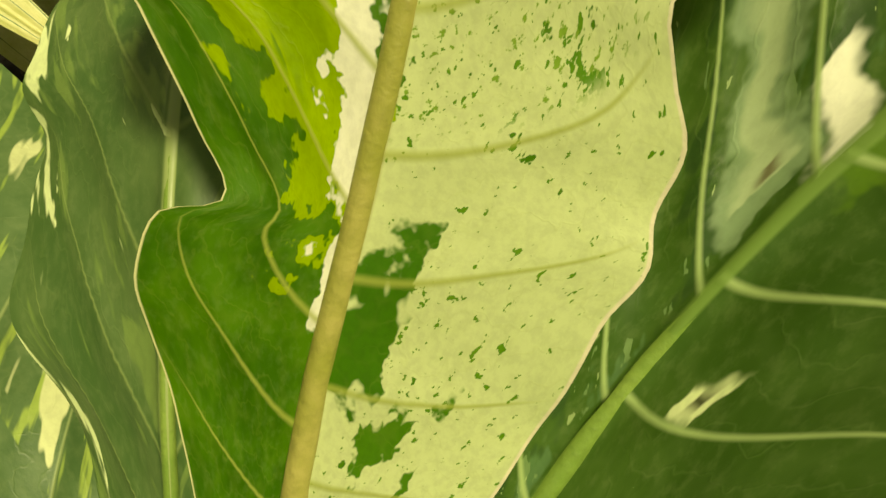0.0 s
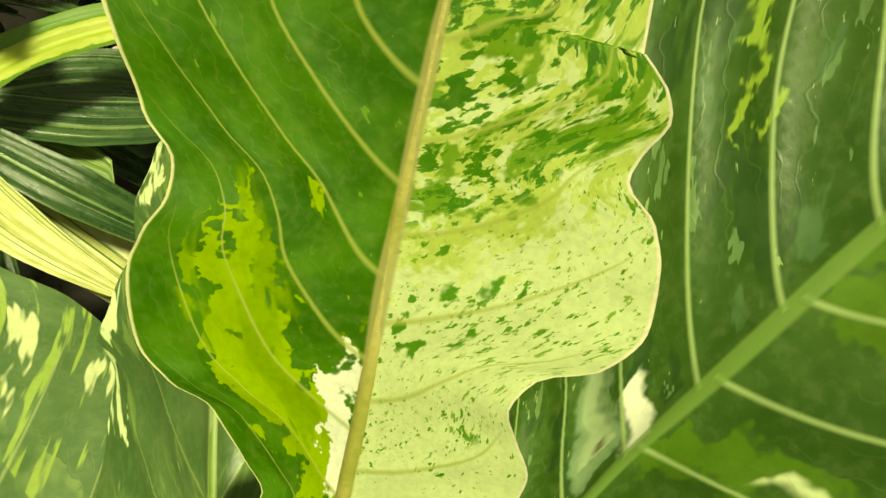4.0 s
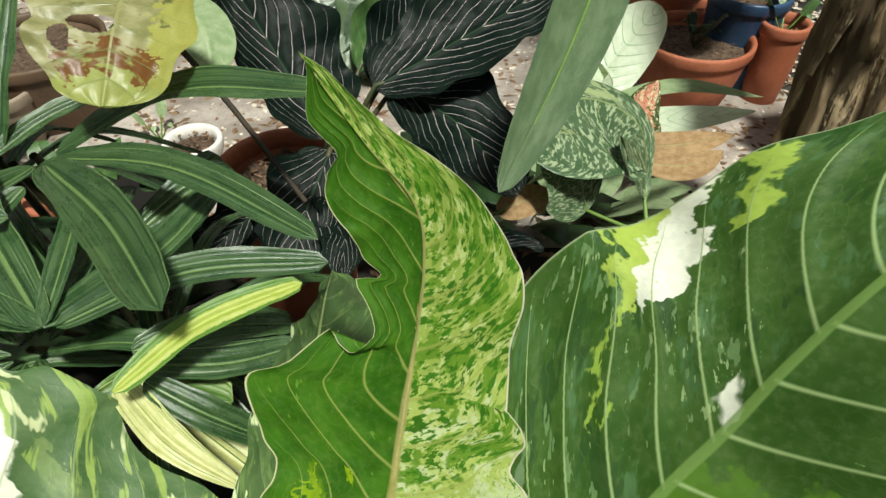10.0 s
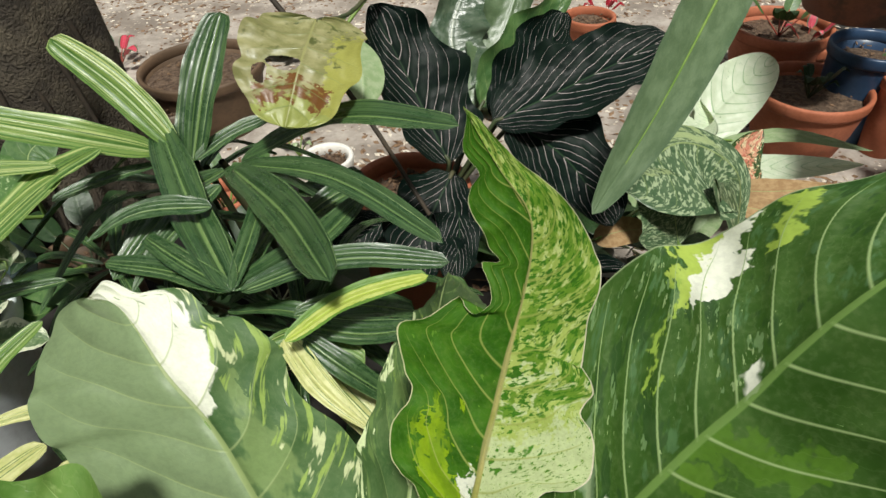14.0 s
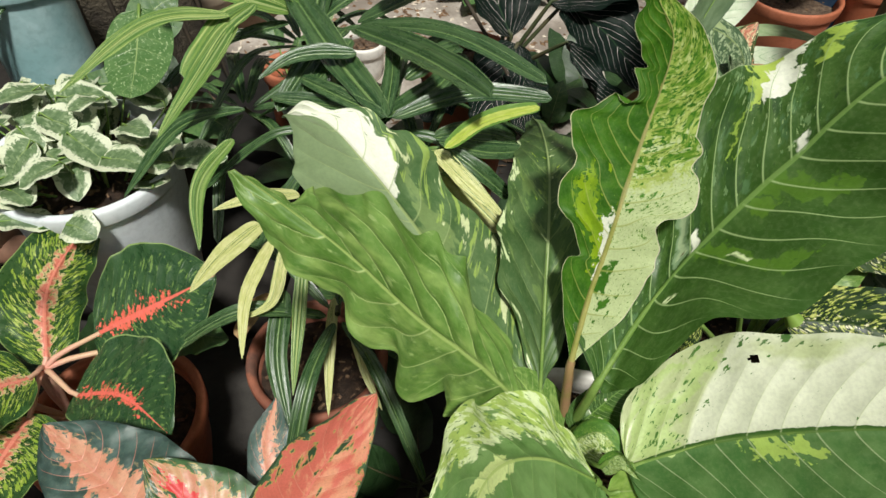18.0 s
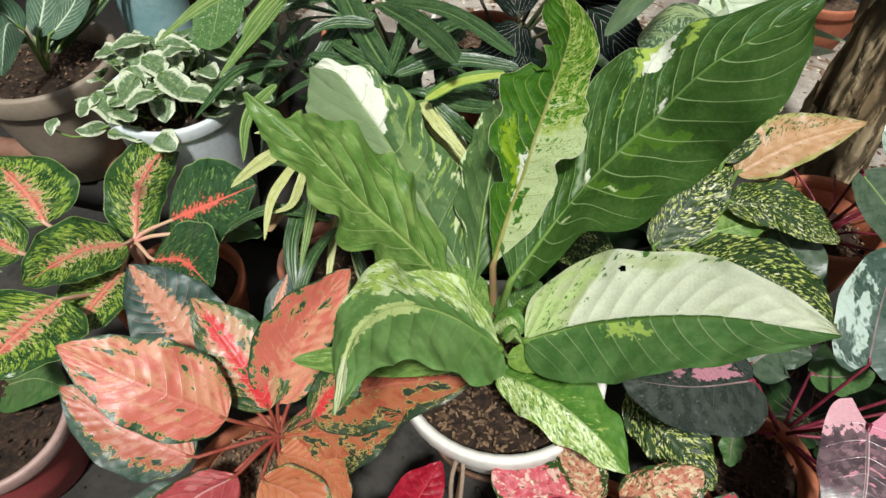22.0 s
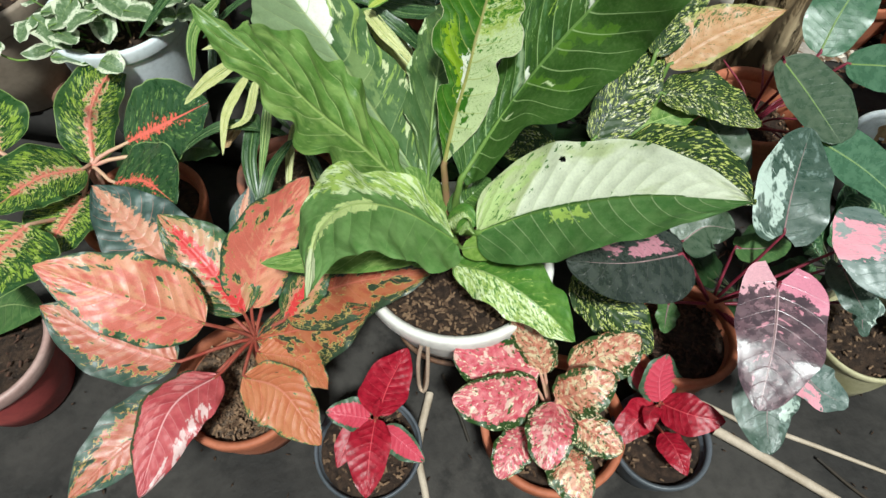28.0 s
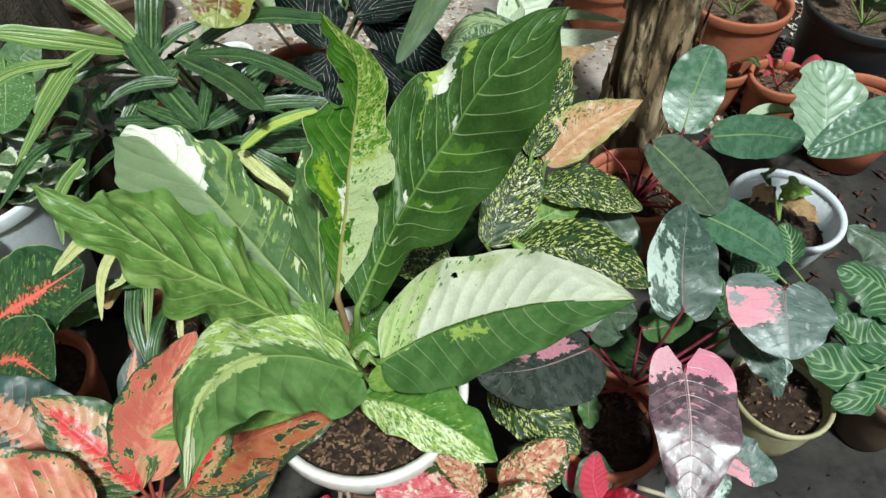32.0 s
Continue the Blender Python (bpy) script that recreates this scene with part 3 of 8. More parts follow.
m_princess_pale = leaf_material("pale_marbled_leaf", (0.10, 0.15, 0.13), (0.16, 0.21, 0.19), [((0.8, 0.36, 0.42), (0.1, 1), (0.05, 0.5), None, 0.35), ((0.32, 0.36, 0.34), (-1, 1), (-1, 1), (8, 3, 0.6, 0.03), 0.0)], veins=9, vein=(0.22, 0.27, 0.24), rib=(0.3, 0.33, 0.3), seed=28.0, rough=0.3)
m_rubber = leaf_material("rubbery_leaf", (0.05, 0.12, 0.065), (0.08, 0.17, 0.095), [], veins=14, lean=0.1, vein=(0.12, 0.22, 0.13), rib=(0.26, 0.36, 0.2), rib_w=0.06, seed=29.0, rough=0.27, vein_f=0.3)
m_rubber_grey = leaf_material("dull_rubbery_leaf", (0.05, 0.085, 0.05), (0.085, 0.12, 0.075), [], veins=14, lean=0.1, vein=(0.14, 0.18, 0.12), rib=(0.22, 0.26, 0.17), rib_w=0.05, seed=30.0, rough=0.3, vein_f=0.3)
m_pin = leaf_material("pinstriped_leaf", (0.003, 0.008, 0.006), (0.006, 0.014, 0.009), [], veins=9, lean=(0.58, 0.58, 1.1), vein=(0.62, 0.53, 0.52), rib=(0.02, 0.045, 0.02), vein_w=0.055, vein_f=0.95, wander=1.3, seed=31.0, rough=0.45, thin=0.04, grain=0.0, spec=0.1)
m_zebra = leaf_material("zebra_leaf", (0.035, 0.1, 0.04), (0.05, 0.13, 0.055), [], veins=9, lean=0.3, vein=(0.3, 0.42, 0.2), rib=(0.3, 0.4, 0.2), vein_w=0.3, vein_f=0.8, seed=32.0, thin=0.12)
m_pale_zebra = leaf_material("pale_zebra_leaf", (0.25, 0.36, 0.24), (0.32, 0.42, 0.3), [], veins=8, lean=0.3, vein=(0.1, 0.2, 0.1), rib=(0.4, 0.5, 0.35), vein_w=0.22, vein_f=0.75, seed=33.0)
m_palm = leaf_material("palm_blade", (0.032, 0.075, 0.026), (0.062, 0.122, 0.04), [((0.02, 0.055, 0.02), (-1, 1), (-1, 1), (0.5, 22, 0.54, 0.05), 0.0), ((0.1, 0.18, 0.06), (-1, 1), (-1, 1), (0.6, 17, 0.6, 0.03), 0.0), ((0.3, 0.4, 0.17), (-1, 1), (-1, 1), (0.5, 11, 0.66, 0.02), 0.0)], veins=0.01, lean=0.0, vein=(0.1, 0.2, 0.06), rib=(0.16, 0.25, 0.08), rib_w=0.1, vein_f=0.0, seed=34.0, rough=0.28, spec=0.65, cloud=1.6)
m_palm_lime = leaf_material("striped_palm_blade", (0.07, 0.16, 0.03), (0.11, 0.22, 0.05), [((0.2, 0.3, 0.07), (-1, 1), (-1, 1), (0.6, 13, 0.52, 0.04), 0.0), ((0.03, 0.08, 0.02), (-1, 1), (-1, 1), (0.5, 15, 0.6, 0.03), 0.0), ((0.46, 0.54, 0.2), (-1, 1), (-1, 1), (0.6, 9, 0.58, 0.025), 0.0)], veins=0.01, lean=0.0, rib_w=0.1, vein_f=0.0, seed=35.0, rough=0.35)
m_palm_cream = leaf_material("cream_palm_blade", (0.5, 0.52, 0.2), (0.62, 0.62, 0.3), [((0.06, 0.15, 0.03), (-1, 1), (-1, 1), (0.5, 8, 0.6, 0.03), 0.0)], veins=0.01, lean=0.0, rib=(0.55, 0.56, 0.25), vein_f=0.0, seed=36.0)
m_palm_yellow = leaf_material("yellow_palm_blade", (0.36, 0.44, 0.07), (0.46, 0.52, 0.12), [((0.13, 0.25, 0.04), (-1, -0.5), (-1, 1), None, 0.15), ((0.13, 0.25, 0.04), (0.62, 1), (-1, 1), None, 0.15)], veins=0.01, lean=0.0, rib=(0.35, 0.45, 0.05), rib_w=0.1, vein_f=0.0, seed=37.0)
m_strap = leaf_material("strap_leaf", (0.07, 0.115, 0.058), (0.11, 0.165, 0.088), [], veins=0.01, lean=0.05, vein_f=0.08, rib=(0.14, 0.22, 0.1), seed=38.0, rough=0.35)
m_white_vein = leaf_material("white_veined_leaf", (0.05, 0.11, 0.06), (0.08, 0.15, 0.09), [], veins=14, lean=0.3, vein=(0.55, 0.65, 0.5), rib=(0.6, 0.7, 0.5), rib_w=0.09, vein_w=0.11, vein_f=0.8, seed=48.0)
m_silver = leaf_material("silver_leaf", (0.6, 0.7, 0.5), (0.7, 0.77, 0.6), [((0.2, 0.34, 0.14), (-1, 1), (-1, 1), (46, 8, 0.7, 0.03), 0.0)], veins=9, lean=0.25, vein=(0.22, 0.4, 0.17), rib=(0.6, 0.7, 0.5), vein_w=0.09, vein_f=0.85, seed=39.0, thin=0.3)
m_dieff = leaf_material("freckled_leaf", (0.05, 0.1, 0.045), (0.075, 0.13, 0.06), [((0.36, 0.44, 0.26), (-1, 1), (-1, 1), (57, 9, 0.55, 0.03), 0.0), ((0.34, 0.42, 0.2), (0.2, 1), (0.3, 1), (6, 3, 0.5, 0.04), 0.1)], veins=8, lean=0.22, seed=40.0)
m_monstera = leaf_material("yellowed_leaf", (0.26, 0.26, 0.1), (0.4, 0.38, 0.18), [((0.42, 0.42, 0.1), (-1, -0.45), (0.1, 1), None, 0.5), ((0.38, 0.42, 0.12), (-1, 1), (0.72, 1), None, 0.4), ((0.2, 0.085, 0.02), (-0.7, 0.75), (0.6, 0.78), (10, 2, 0.44, 0.05), 0.3), ((0.12, 0.14, 0.04), (-1, 1), (-1, 0.4), (8, 3, 0.6, 0.05), 0.2)], veins=6, rib=(0.36, 0.36, 0.14), seed=41.0, thin=0.3)
m_pothos = leaf_material("cream_edged_leaf", (0.085, 0.15, 0.06), (0.17, 0.25, 0.12), [((0.7, 0.74, 0.55), (-1, -0.62), (-1, 1), None, 0.5), ((0.68, 0.72, 0.52), (0.68, 1), (-1, 1), None, 0.5), ((0.3, 0.38, 0.22), (-1, 1), (-1, 1), (9, 3, 0.6, 0.03), 0.0)], veins=6, vein_f=0.15, seed=42.0)
m_caladium = leaf_material("dotted_leaf", (0.06, 0.14, 0.035), (0.09, 0.18, 0.05), [((0.45, 0.55, 0.3), (-1, 1), (-1, 1), (49, 12, 0.62, 0.02), 0.0)], veins=7, seed=43.0)
m_plain_green = leaf_material("plain_leaf", (0.05, 0.12, 0.035), (0.09, 0.17, 0.05), [], veins=9, seed=44.0)
m_pale_green = leaf_material("pale_leaf", (0.24, 0.34, 0.16), (0.34, 0.42, 0.24), [], veins=9, vein=(0.4, 0.5, 0.3), seed=45.0)
# Nearly black green: its clumps stand in for shade between the pots
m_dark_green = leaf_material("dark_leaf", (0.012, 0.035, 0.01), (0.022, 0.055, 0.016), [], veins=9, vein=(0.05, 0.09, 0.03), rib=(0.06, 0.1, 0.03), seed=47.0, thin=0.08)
m_dry = leaf_material("dry_leaf", (0.3, 0.18, 0.08), (0.42, 0.28, 0.14), [], veins=8, vein=(0.3, 0.2, 0.1), seed=46.0, rough=0.8, thin=0.1)

m_petiole = plain_material("green_stalk", (0.14, 0.24, 0.05), (0.2, 0.3, 0.07), 30, 0.45)
m_rib_tan = plain_material("tan_midrib", (0.25, 0.26, 0.06), (0.38, 0.34, 0.12), 30, 0.45)
m_stalk_red = plain_material("red_stalk", (0.28, 0.05, 0.035), (0.36, 0.11, 0.075), 30, 0.4)
m_stalk_tan = plain_material("tan_stalk", (0.34, 0.19, 0.11), (0.26, 0.2, 0.07), 30, 0.45)
m_stalk_pink = plain_material("pink_stalk", (0.7, 0.36, 0.28), (0.62, 0.42, 0.26), 30, 0.4)
m_stalk_dark = plain_material("dark_stalk", (0.05, 0.07, 0.03), (0.09, 0.08, 0.04), 30, 0.5)
m_stalk_wine = plain_material("wine_stalk", (0.14, 0.014, 0.028), (0.24, 0.035, 0.06), 30, 0.4)
m_rib_blush = plain_material("blush_midrib", (0.2, 0.13, 0.13), (0.34, 0.22, 0.22), 30, 0.45)
m_terracotta = plain_material("terracotta", (0.37, 0.115, 0.055), (0.48, 0.165, 0.09), 9, 0.7, 0.25, ((0.2, 0.09, 0.05), 5.0, 0.58))
m_terracotta_old = plain_material("stained_terracotta", (0.22, 0.08, 0.05), (0.33, 0.12, 0.07), 7, 0.75, 0.4, ((0.05, 0.04, 0.035), 4.0, 0.5))
m_white_pot = plain_material("white_plastic", (0.76, 0.73, 0.67), (0.84, 0.81, 0.76), 6, 0.45, 0.08, ((0.4, 0.36, 0.28), 7.0, 0.66))
m_pale_blue_pot = plain_material("bluish_white_plastic", (0.7, 0.75, 0.78), (0.78, 0.82, 0.85), 6, 0.38, 0.06, ((0.4, 0.4, 0.38), 7.0, 0.68))
m_beige_pot = plain_material("beige_plastic", (0.3, 0.24, 0.18), (0.37, 0.3, 0.23), 6, 0.6, 0.15, ((0.2, 0.16, 0.12), 5.0, 0.6))
m_rim_pink = plain_material("faded_pink_plastic", (0.42, 0.27, 0.24), (0.55, 0.4, 0.36), 8, 0.5, 0.15)
m_red_pot = plain_material("red_plastic", (0.42, 0.07, 0.07), (0.5, 0.1, 0.09), 6, 0.45, 0.1, ((0.35, 0.2, 0.18), 6.0, 0.64))
m_grey_pot = plain_material("grey_plastic", (0.07, 0.08, 0.09), (0.11, 0.12, 0.14), 6, 0.45, 0.1)
m_black_pot = plain_material("black_plastic", (0.018, 0.02, 0.022), (0.03, 0.032, 0.035), 6, 0.45, 0.1)
m_blue_pot = plain_material("blue_plastic", (0.03, 0.06, 0.12), (0.04, 0.09, 0.17), 6, 0.4, 0.1)
m_teal_pot = plain_material("teal_glaze", (0.3, 0.5, 0.52), (0.5, 0.68, 0.7), 5, 0.25, 0.1, ((0.16, 0.26, 0.26), 4.0, 0.6))
m_brown_pot = plain_material("brown_clay", (0.1, 0.065, 0.04), (0.16, 0.1, 0.06), 6, 0.6, 0.25)
m_yellow_rim = plain_material("yellowed_plastic", (0.36, 0.33, 0.17), (0.5, 0.46, 0.28), 14, 0.5, 0.2)
m_soil = plain_material("soil", (0.03, 0.017, 0.011), (0.085, 0.05, 0.031), 70, 0.95, 1.0, ((0.26, 0.18, 0.12), 150.0, 0.6), 0.012)
m_soil_pale = plain_material("pale_soil", (0.11, 0.07, 0.046), (0.27, 0.185, 0.125), 75, 0.95, 1.0, ((0.04, 0.024, 0.016), 130.0, 0.52), 0.012)
m_chip = plain_material("husk_chip", (0.09, 0.05, 0.028), (0.27, 0.17, 0.1), 60, 0.9, 0.5)
m_chip_dark = plain_material("dark_husk_chip", (0.03, 0.016, 0.011), (0.11, 0.055, 0.035), 60, 0.9, 0.5)
# Pale ground, its colour raised further to stand for sunlight behind the plants
m_pale_ground = plain_material("sunlit_pale_concrete", (0.22, 0.185, 0.155), (0.46, 0.41, 0.36), 5.0, 0.9, 0.5, ((0.25, 0.19, 0.15), 8.0, 0.55), 0.006)
m_ground = plain_material("damp_concrete", (0.022, 0.02, 0.0185), (0.054, 0.049, 0.044), 3.4, 0.75, 0.9, ((0.014, 0.013, 0.012), 5.0, 0.52), 0.006, spec=0.25)
# Dry litter coloured paler than it is, for the sun falling on it
m_litter_pale = plain_material("sunlit_dry_litter", (0.42, 0.34, 0.26), (0.74, 0.68, 0.58), 30, 0.9, 0.4)


def bark_material(name, a, b, dark):
    """Bark in upright flakes: stretched along the trunk, with dark cracks between them."""
    g = Graph(name)
    sp = g.t.nodes.new("ShaderNodeSeparateXYZ")
    g.t.links.new(g.coord(), sp.inputs[0])
    p = g.vec(sp.outputs[0], sp.outputs[1], g.op("MULTIPLY", sp.outputs[2], 0.28))
    warp = g.noise(p, 30.0, 4.0, 0.6)
    cell = g.voronoi(g.vec(g.op("MULTIPLY_ADD", warp, 0.05, sp.outputs[0]), g.op("MULTIPLY_ADD", warp, 0.05, sp.outputs[1]), g.op("MULTIPLY", sp.outputs[2], 0.28)), 26.0)
    big = g.noise(p, 9.0, 5.0, 0.65)
    col = g.mix(g.step(big, 0.38, 0.62), a, b)
    col = g.mix(g.op("MULTIPLY", g.step(warp, 0.5, 0.7), 0.5), col, tuple(min(c * 1.5, 1) for c in b))
    col = g.mix(g.op("MULTIPLY", g.step(cell, 0.42, 0.62), 0.85), col, dark)
    g.bump(g.op("ADD", g.step(cell, 0.3, 0.65, 1.0, 0.0), g.op("MULTIPLY", warp, 0.5)), 0.8, 0.012)
    return g.finish(col, 0.9, 0.2)


m_bark = bark_material("tree_bark", (0.2, 0.14, 0.075), (0.4, 0.31, 0.19), (0.06, 0.042, 0.024))
m_bark_dark = plain_material("dark_bark", (0.05, 0.04, 0.03), (0.12, 0.1, 0.07), 14, 0.95, 1.0, ((0.03, 0.025, 0.02), 6.0, 0.55), 0.02)
m_stick = plain_material("bare_stick", (0.42, 0.34, 0.25), (0.55, 0.46, 0.36), 25, 0.7, 0.3, ((0.2, 0.15, 0.1), 12.0, 0.6))
m_dark_stick = plain_material("dark_twig", (0.03, 0.024, 0.018), (0.06, 0.045, 0.03), 25, 0.8, 0.3)
m_beam = plain_material("painted_pipe", (0.2, 0.1, 0.065), (0.27, 0.15, 0.1), 5, 0.7, 0.3, ((0.1, 0.06, 0.04), 6.0, 0.55))
m_rust = plain_material("rusty_iron", (0.16, 0.08, 0.045), (0.28, 0.17, 0.11), 25, 0.75, 0.5, ((0.07, 0.04, 0.03), 14.0, 0.5), metal=0.3)
m_rope = plain_material("cord", (0.42, 0.3, 0.22), (0.5, 0.38, 0.28), 60, 0.9, 0.4)
m_wall = plain_material("grey_wall", (0.35, 0.34, 0.31), (0.45, 0.43, 0.4), 2, 0.9, 0.4, ((0.2, 0.2, 0.18), 2.0, 0.55))
# Ledge colour kept nearly black to stand for the shaded space under the pots
m_ledge = plain_material("shade_dark_concrete", (0.014, 0.013, 0.012), (0.035, 0.031, 0.028), 3.0, 0.85, 0.5, spec=0.2)

# ---- tools for plants and pots ----
def part(name, bm, mat, parent, label="", smooth=True):
    me = bpy.data.meshes.new(name)
    bm.to_mesh(me)
    bm.free()
    me.materials.append(mat)
    if smooth:
        me.shade_smooth()
    ob = new(name, me)
    ob.parent = parent
    return tagged(ob, label)


def grid_mesh(name, verts, nu, nv, mat, parent, uvs=None, hole=None, label="", close=False):
    """A sheet of nv rows with nu vertices each; hole(i, j) leaves a face out."""
    faces = []
    for j in range(nv - 1):
        for i in range(nu if close else nu - 1):
            if hole and hole(i, j):
                continue
            a, b = j * nu + i, j * nu + (i + 1) % nu
            faces.append((a, b, b + nu, a + nu))
    me = bpy.data.meshes.new(name)
    me.from_pydata([tuple(p) for p in verts], [], faces)
    if uvs is not None:
        lay = me.uv_layers.new(name="leaf")
        idx = np.empty(len(me.loops), dtype=np.int32)
        me.loops.foreach_get("vertex_index", idx)
        lay.data.foreach_set("uv", np.asarray(uvs, dtype=np.float32)[idx].ravel())
    me.materials.append(mat)
    me.shade_smooth()
    ob = new(name, me)
    ob.parent = parent
    return tagged(ob, label)


def spline(pts, n):
    """n points along a smooth curve through pts, evenly spaced."""
    p = np.asarray(pts, dtype=float)
    if len(p) == 2:
        p = np.array([p[0], (p[0] + p[1]) / 2, p[1]])
    q = np.vstack([2 * p[0] - p[1], p, 2 * p[-1] - p[-2]])
    out = []
    for k in range(len(p) - 1):
        a, b, c, d = q[k:k + 4]
        for s in np.linspace(0, 1, 24, endpoint=False):
            out.append(0.5 * (2 * b + (c - a) * s + (2 * a - 5 * b + 4 * c - d) * s * s + (3 * b - a - 3 * c + d) * s ** 3))
    out.append(p[-1])
    out = np.array(out)
    seg = np.concatenate([[0], np.cumsum(np.linalg.norm(np.diff(out, axis=0), axis=1))])
    t = np.linspace(0, seg[-1], n)
    return np.stack([np.interp(t, seg, out[:, k]) for k in range(3)], axis=1)


def tube(name, pts, r0, r1, mat, parent, n=10, sides=7, label=""):
    c = spline(pts, n)
    t = np.gradient(c, axis=0)
    t /= np.linalg.norm(t, axis=1)[:, None] + 1e-9
    side = np.cross(t[0], (0.31, 0.2, 0.93))
    side /= np.linalg.norm(side) + 1e-9
    verts = []
    for k in range(n):
        side = side - t[k] * np.dot(side, t[k])
        side /= np.linalg.norm(side) + 1e-9
        up = np.cross(t[k], side)
        r = r0 + (r1 - r0) * k / (n - 1)
        for a in np.linspace(0, 2 * math.pi, sides, endpoint=False):
            verts.append(c[k] + r * (math.cos(a) * side + math.sin(a) * up))
    return grid_mesh(name, verts, sides, n, mat, parent, label=label, close=True)


def thing(name, label, category, group="", at=(0, 0, 0)):
    ob = new(name)
    ob.location = at
    ob.empty_display_size = 0.05
    return tagged(ob, label, category, group)


def turn_to(t0, t1, v):
    """v turned by the least turn that carries t0 to t1."""
    ax = np.cross(t0, t1)
    c = float(np.dot(t0, t1))
    return v + np.cross(ax, v) + np.cross(ax, np.cross(ax, v)) / (1 + c + 1e-6)


def leaf(plant, mat, rib, left, right, at=0.45, shape=(0.5, 0.85), wave=(0.0, 4.0), cup=0.0, fine=1, stalk=None, stalk_mat=None, stalk_r=0.003, cordate=0.0, pucker=None, holes=(), curl=0.0, twist=0.0, label="", rib_r=0.0, sections=None, pleat=0.0, margins=None, dent=0.05, rib_mat=None):
    """One leaf under its plant: a blade along the midrib curve, whose halves reach to the points left and right at the share `at`
    of its length; shape gives how fast it widens from the base and narrows to the tip. sections: further (left, right) pairs of
    margin points from base to tip, where the outline is not so regular."""
    nv, nu = {0: (14, 9), 1: (30, 17), 2: (64, 33), 3: (170, 81)}[fine]
    off = np.array(plant.location)
    c = spline(np.asarray(rib, float), nv) - off
    t = np.gradient(c, axis=0)
    t /= np.linalg.norm(t, axis=1)[:, None] + 1e-9
    k0 = int(round(at * (nv - 1)))
    lv, rv = np.asarray(left, float) - off - c[k0], np.asarray(right, float) - off - c[k0]
    lv, rv = lv - t[k0] * np.dot(lv, t[k0]), rv - t[k0] * np.dot(rv, t[k0])
    length = float(np.linalg.norm(np.diff(c, axis=0), axis=1).sum())
    a, b = shape
    vv = np.linspace(0, 1, nv)
    prof = lambda v: (v + 0.002) ** a * (1.002 - v) ** b
    w = prof(vv) / prof(at)
    w[-1] = 0.0
    if not cordate:
        w[0] *= 0.6
    veins, lean_l, lean_r, lean_p, low, phase = VEINS[mat.name]
    if sections or margins:
        e1 = [np.cross(t[0], (0.2, 0.3, 0.93))]
        for j in range(1, nv):
            e1.append(turn_to(t[j - 1], t[j], e1[-1]))
        e1 = np.array([a1 / np.linalg.norm(a1) for a1 in e1])
        e2 = np.cross(t, e1)
        if sections:
            margins = ([], [])
            for sl, sr in sections:
                sl, sr = np.asarray(sl, float), np.asarray(sr, float)
                k = int(np.argmin(np.linalg.norm(c + off - (sl + sr) / 2, axis=1) + 0.3 * np.abs(t @ (sl - sr))))
                margins[0].append((vv[k], sl))
                margins[1].append((vv[k], sr))

        def side(pairs):
            ks, y = [0.0], [np.zeros(3)]
            for kv, p in pairs:
                k = int(round(kv * (nv - 1)))
                d = np.asarray(p, float) - off - c[k]
                ks.append(max(vv[k], ks[-1] + 1e-4))
                y.append(np.array((d @ t[k], d @ e1[k], d @ e2[k])))
            ks, y = np.array(ks + [1.0]), np.array(y + [np.zeros(3)])
            m = np.gradient(y, ks, axis=0) * 0.75
            i = np.clip(np.searchsorted(ks, vv, side="right") - 1, 0, len(ks) - 2)
            h = (ks[i + 1] - ks[i])[:, None]
            x = ((vv - ks[i])[:, None]) / h
            q = (2 * x ** 3 - 3 * x ** 2 + 1) * y[i] + (x ** 3 - 2 * x ** 2 + x) * h * m[i] + (-2 * x ** 3 + 3 * x ** 2) * y[i + 1] + (x ** 3 - x ** 2) * h * m[i + 1]
            return q[:, :1] * t + q[:, 1:2] * e1 + q[:, 2:] * e2

        all_l, all_r = side(margins[0]), side(margins[1])
        w = np.ones(nv)
    size = 0.5 * (np.linalg.norm(lv) + np.linalg.norm(rv))
    if pucker is None:
        pucker = 0.018 * size
    us = np.linspace(-1, 1, nu)
    verts, uvs = [], []
    ph1, ph2 = random.uniform(0, 6.28), random.uniform(0, 6.28)
    for j in range(nv):
        L, R = (all_l[j], all_r[j]) if margins else (turn_to(t[k0], t[j], lv), turn_to(t[k0], t[j], rv))
        nL, nR = np.cross(t[j], L), np.cross(R, t[j])
        nL, nR = -nL / (np.linalg.norm(nL) + 1e-9), -nR / (np.linalg.norm(nR) + 1e-9)
        if nL @ nR < 0:
            nR = -nR
        for u in us:
            s, n, ph = (L, nL, ph1) if u < 0 else (R, nR, ph2)
            au = abs(u)
            p = c[j] + s * (au * w[j])
            nz = wave[0] * au ** 2 * math.sin(6.283 * wave[1] * vv[j] + ph) * min(1, 6 * vv[j], 5 * (1 - vv[j]) + 0.15)
            nz += wave[0] * 0.35 * au ** 3 * math.sin(6.283 * wave[1] * 2.3 * vv[j] + 2 * ph)
            nz -= cup * size * au ** 2 * w[j]
            if pucker:
                f = vv[j] - (lean_l if u < 0 else lean_r) * au ** lean_p * (low + (1 - low) * min(max((vv[j] - 0.2) / 0.3, 0), 1))
                f = veins * f
                f -= phase[0] if u < 0 else phase[1]
                nz += pucker * (abs(math.sin(math.pi * f)) ** 0.8 - 0.6) * min(1, au * 4) * (1 - au ** 3) * 1.6
                nz -= pucker * 1.5 * math.exp(-(au / 0.05) ** 2)
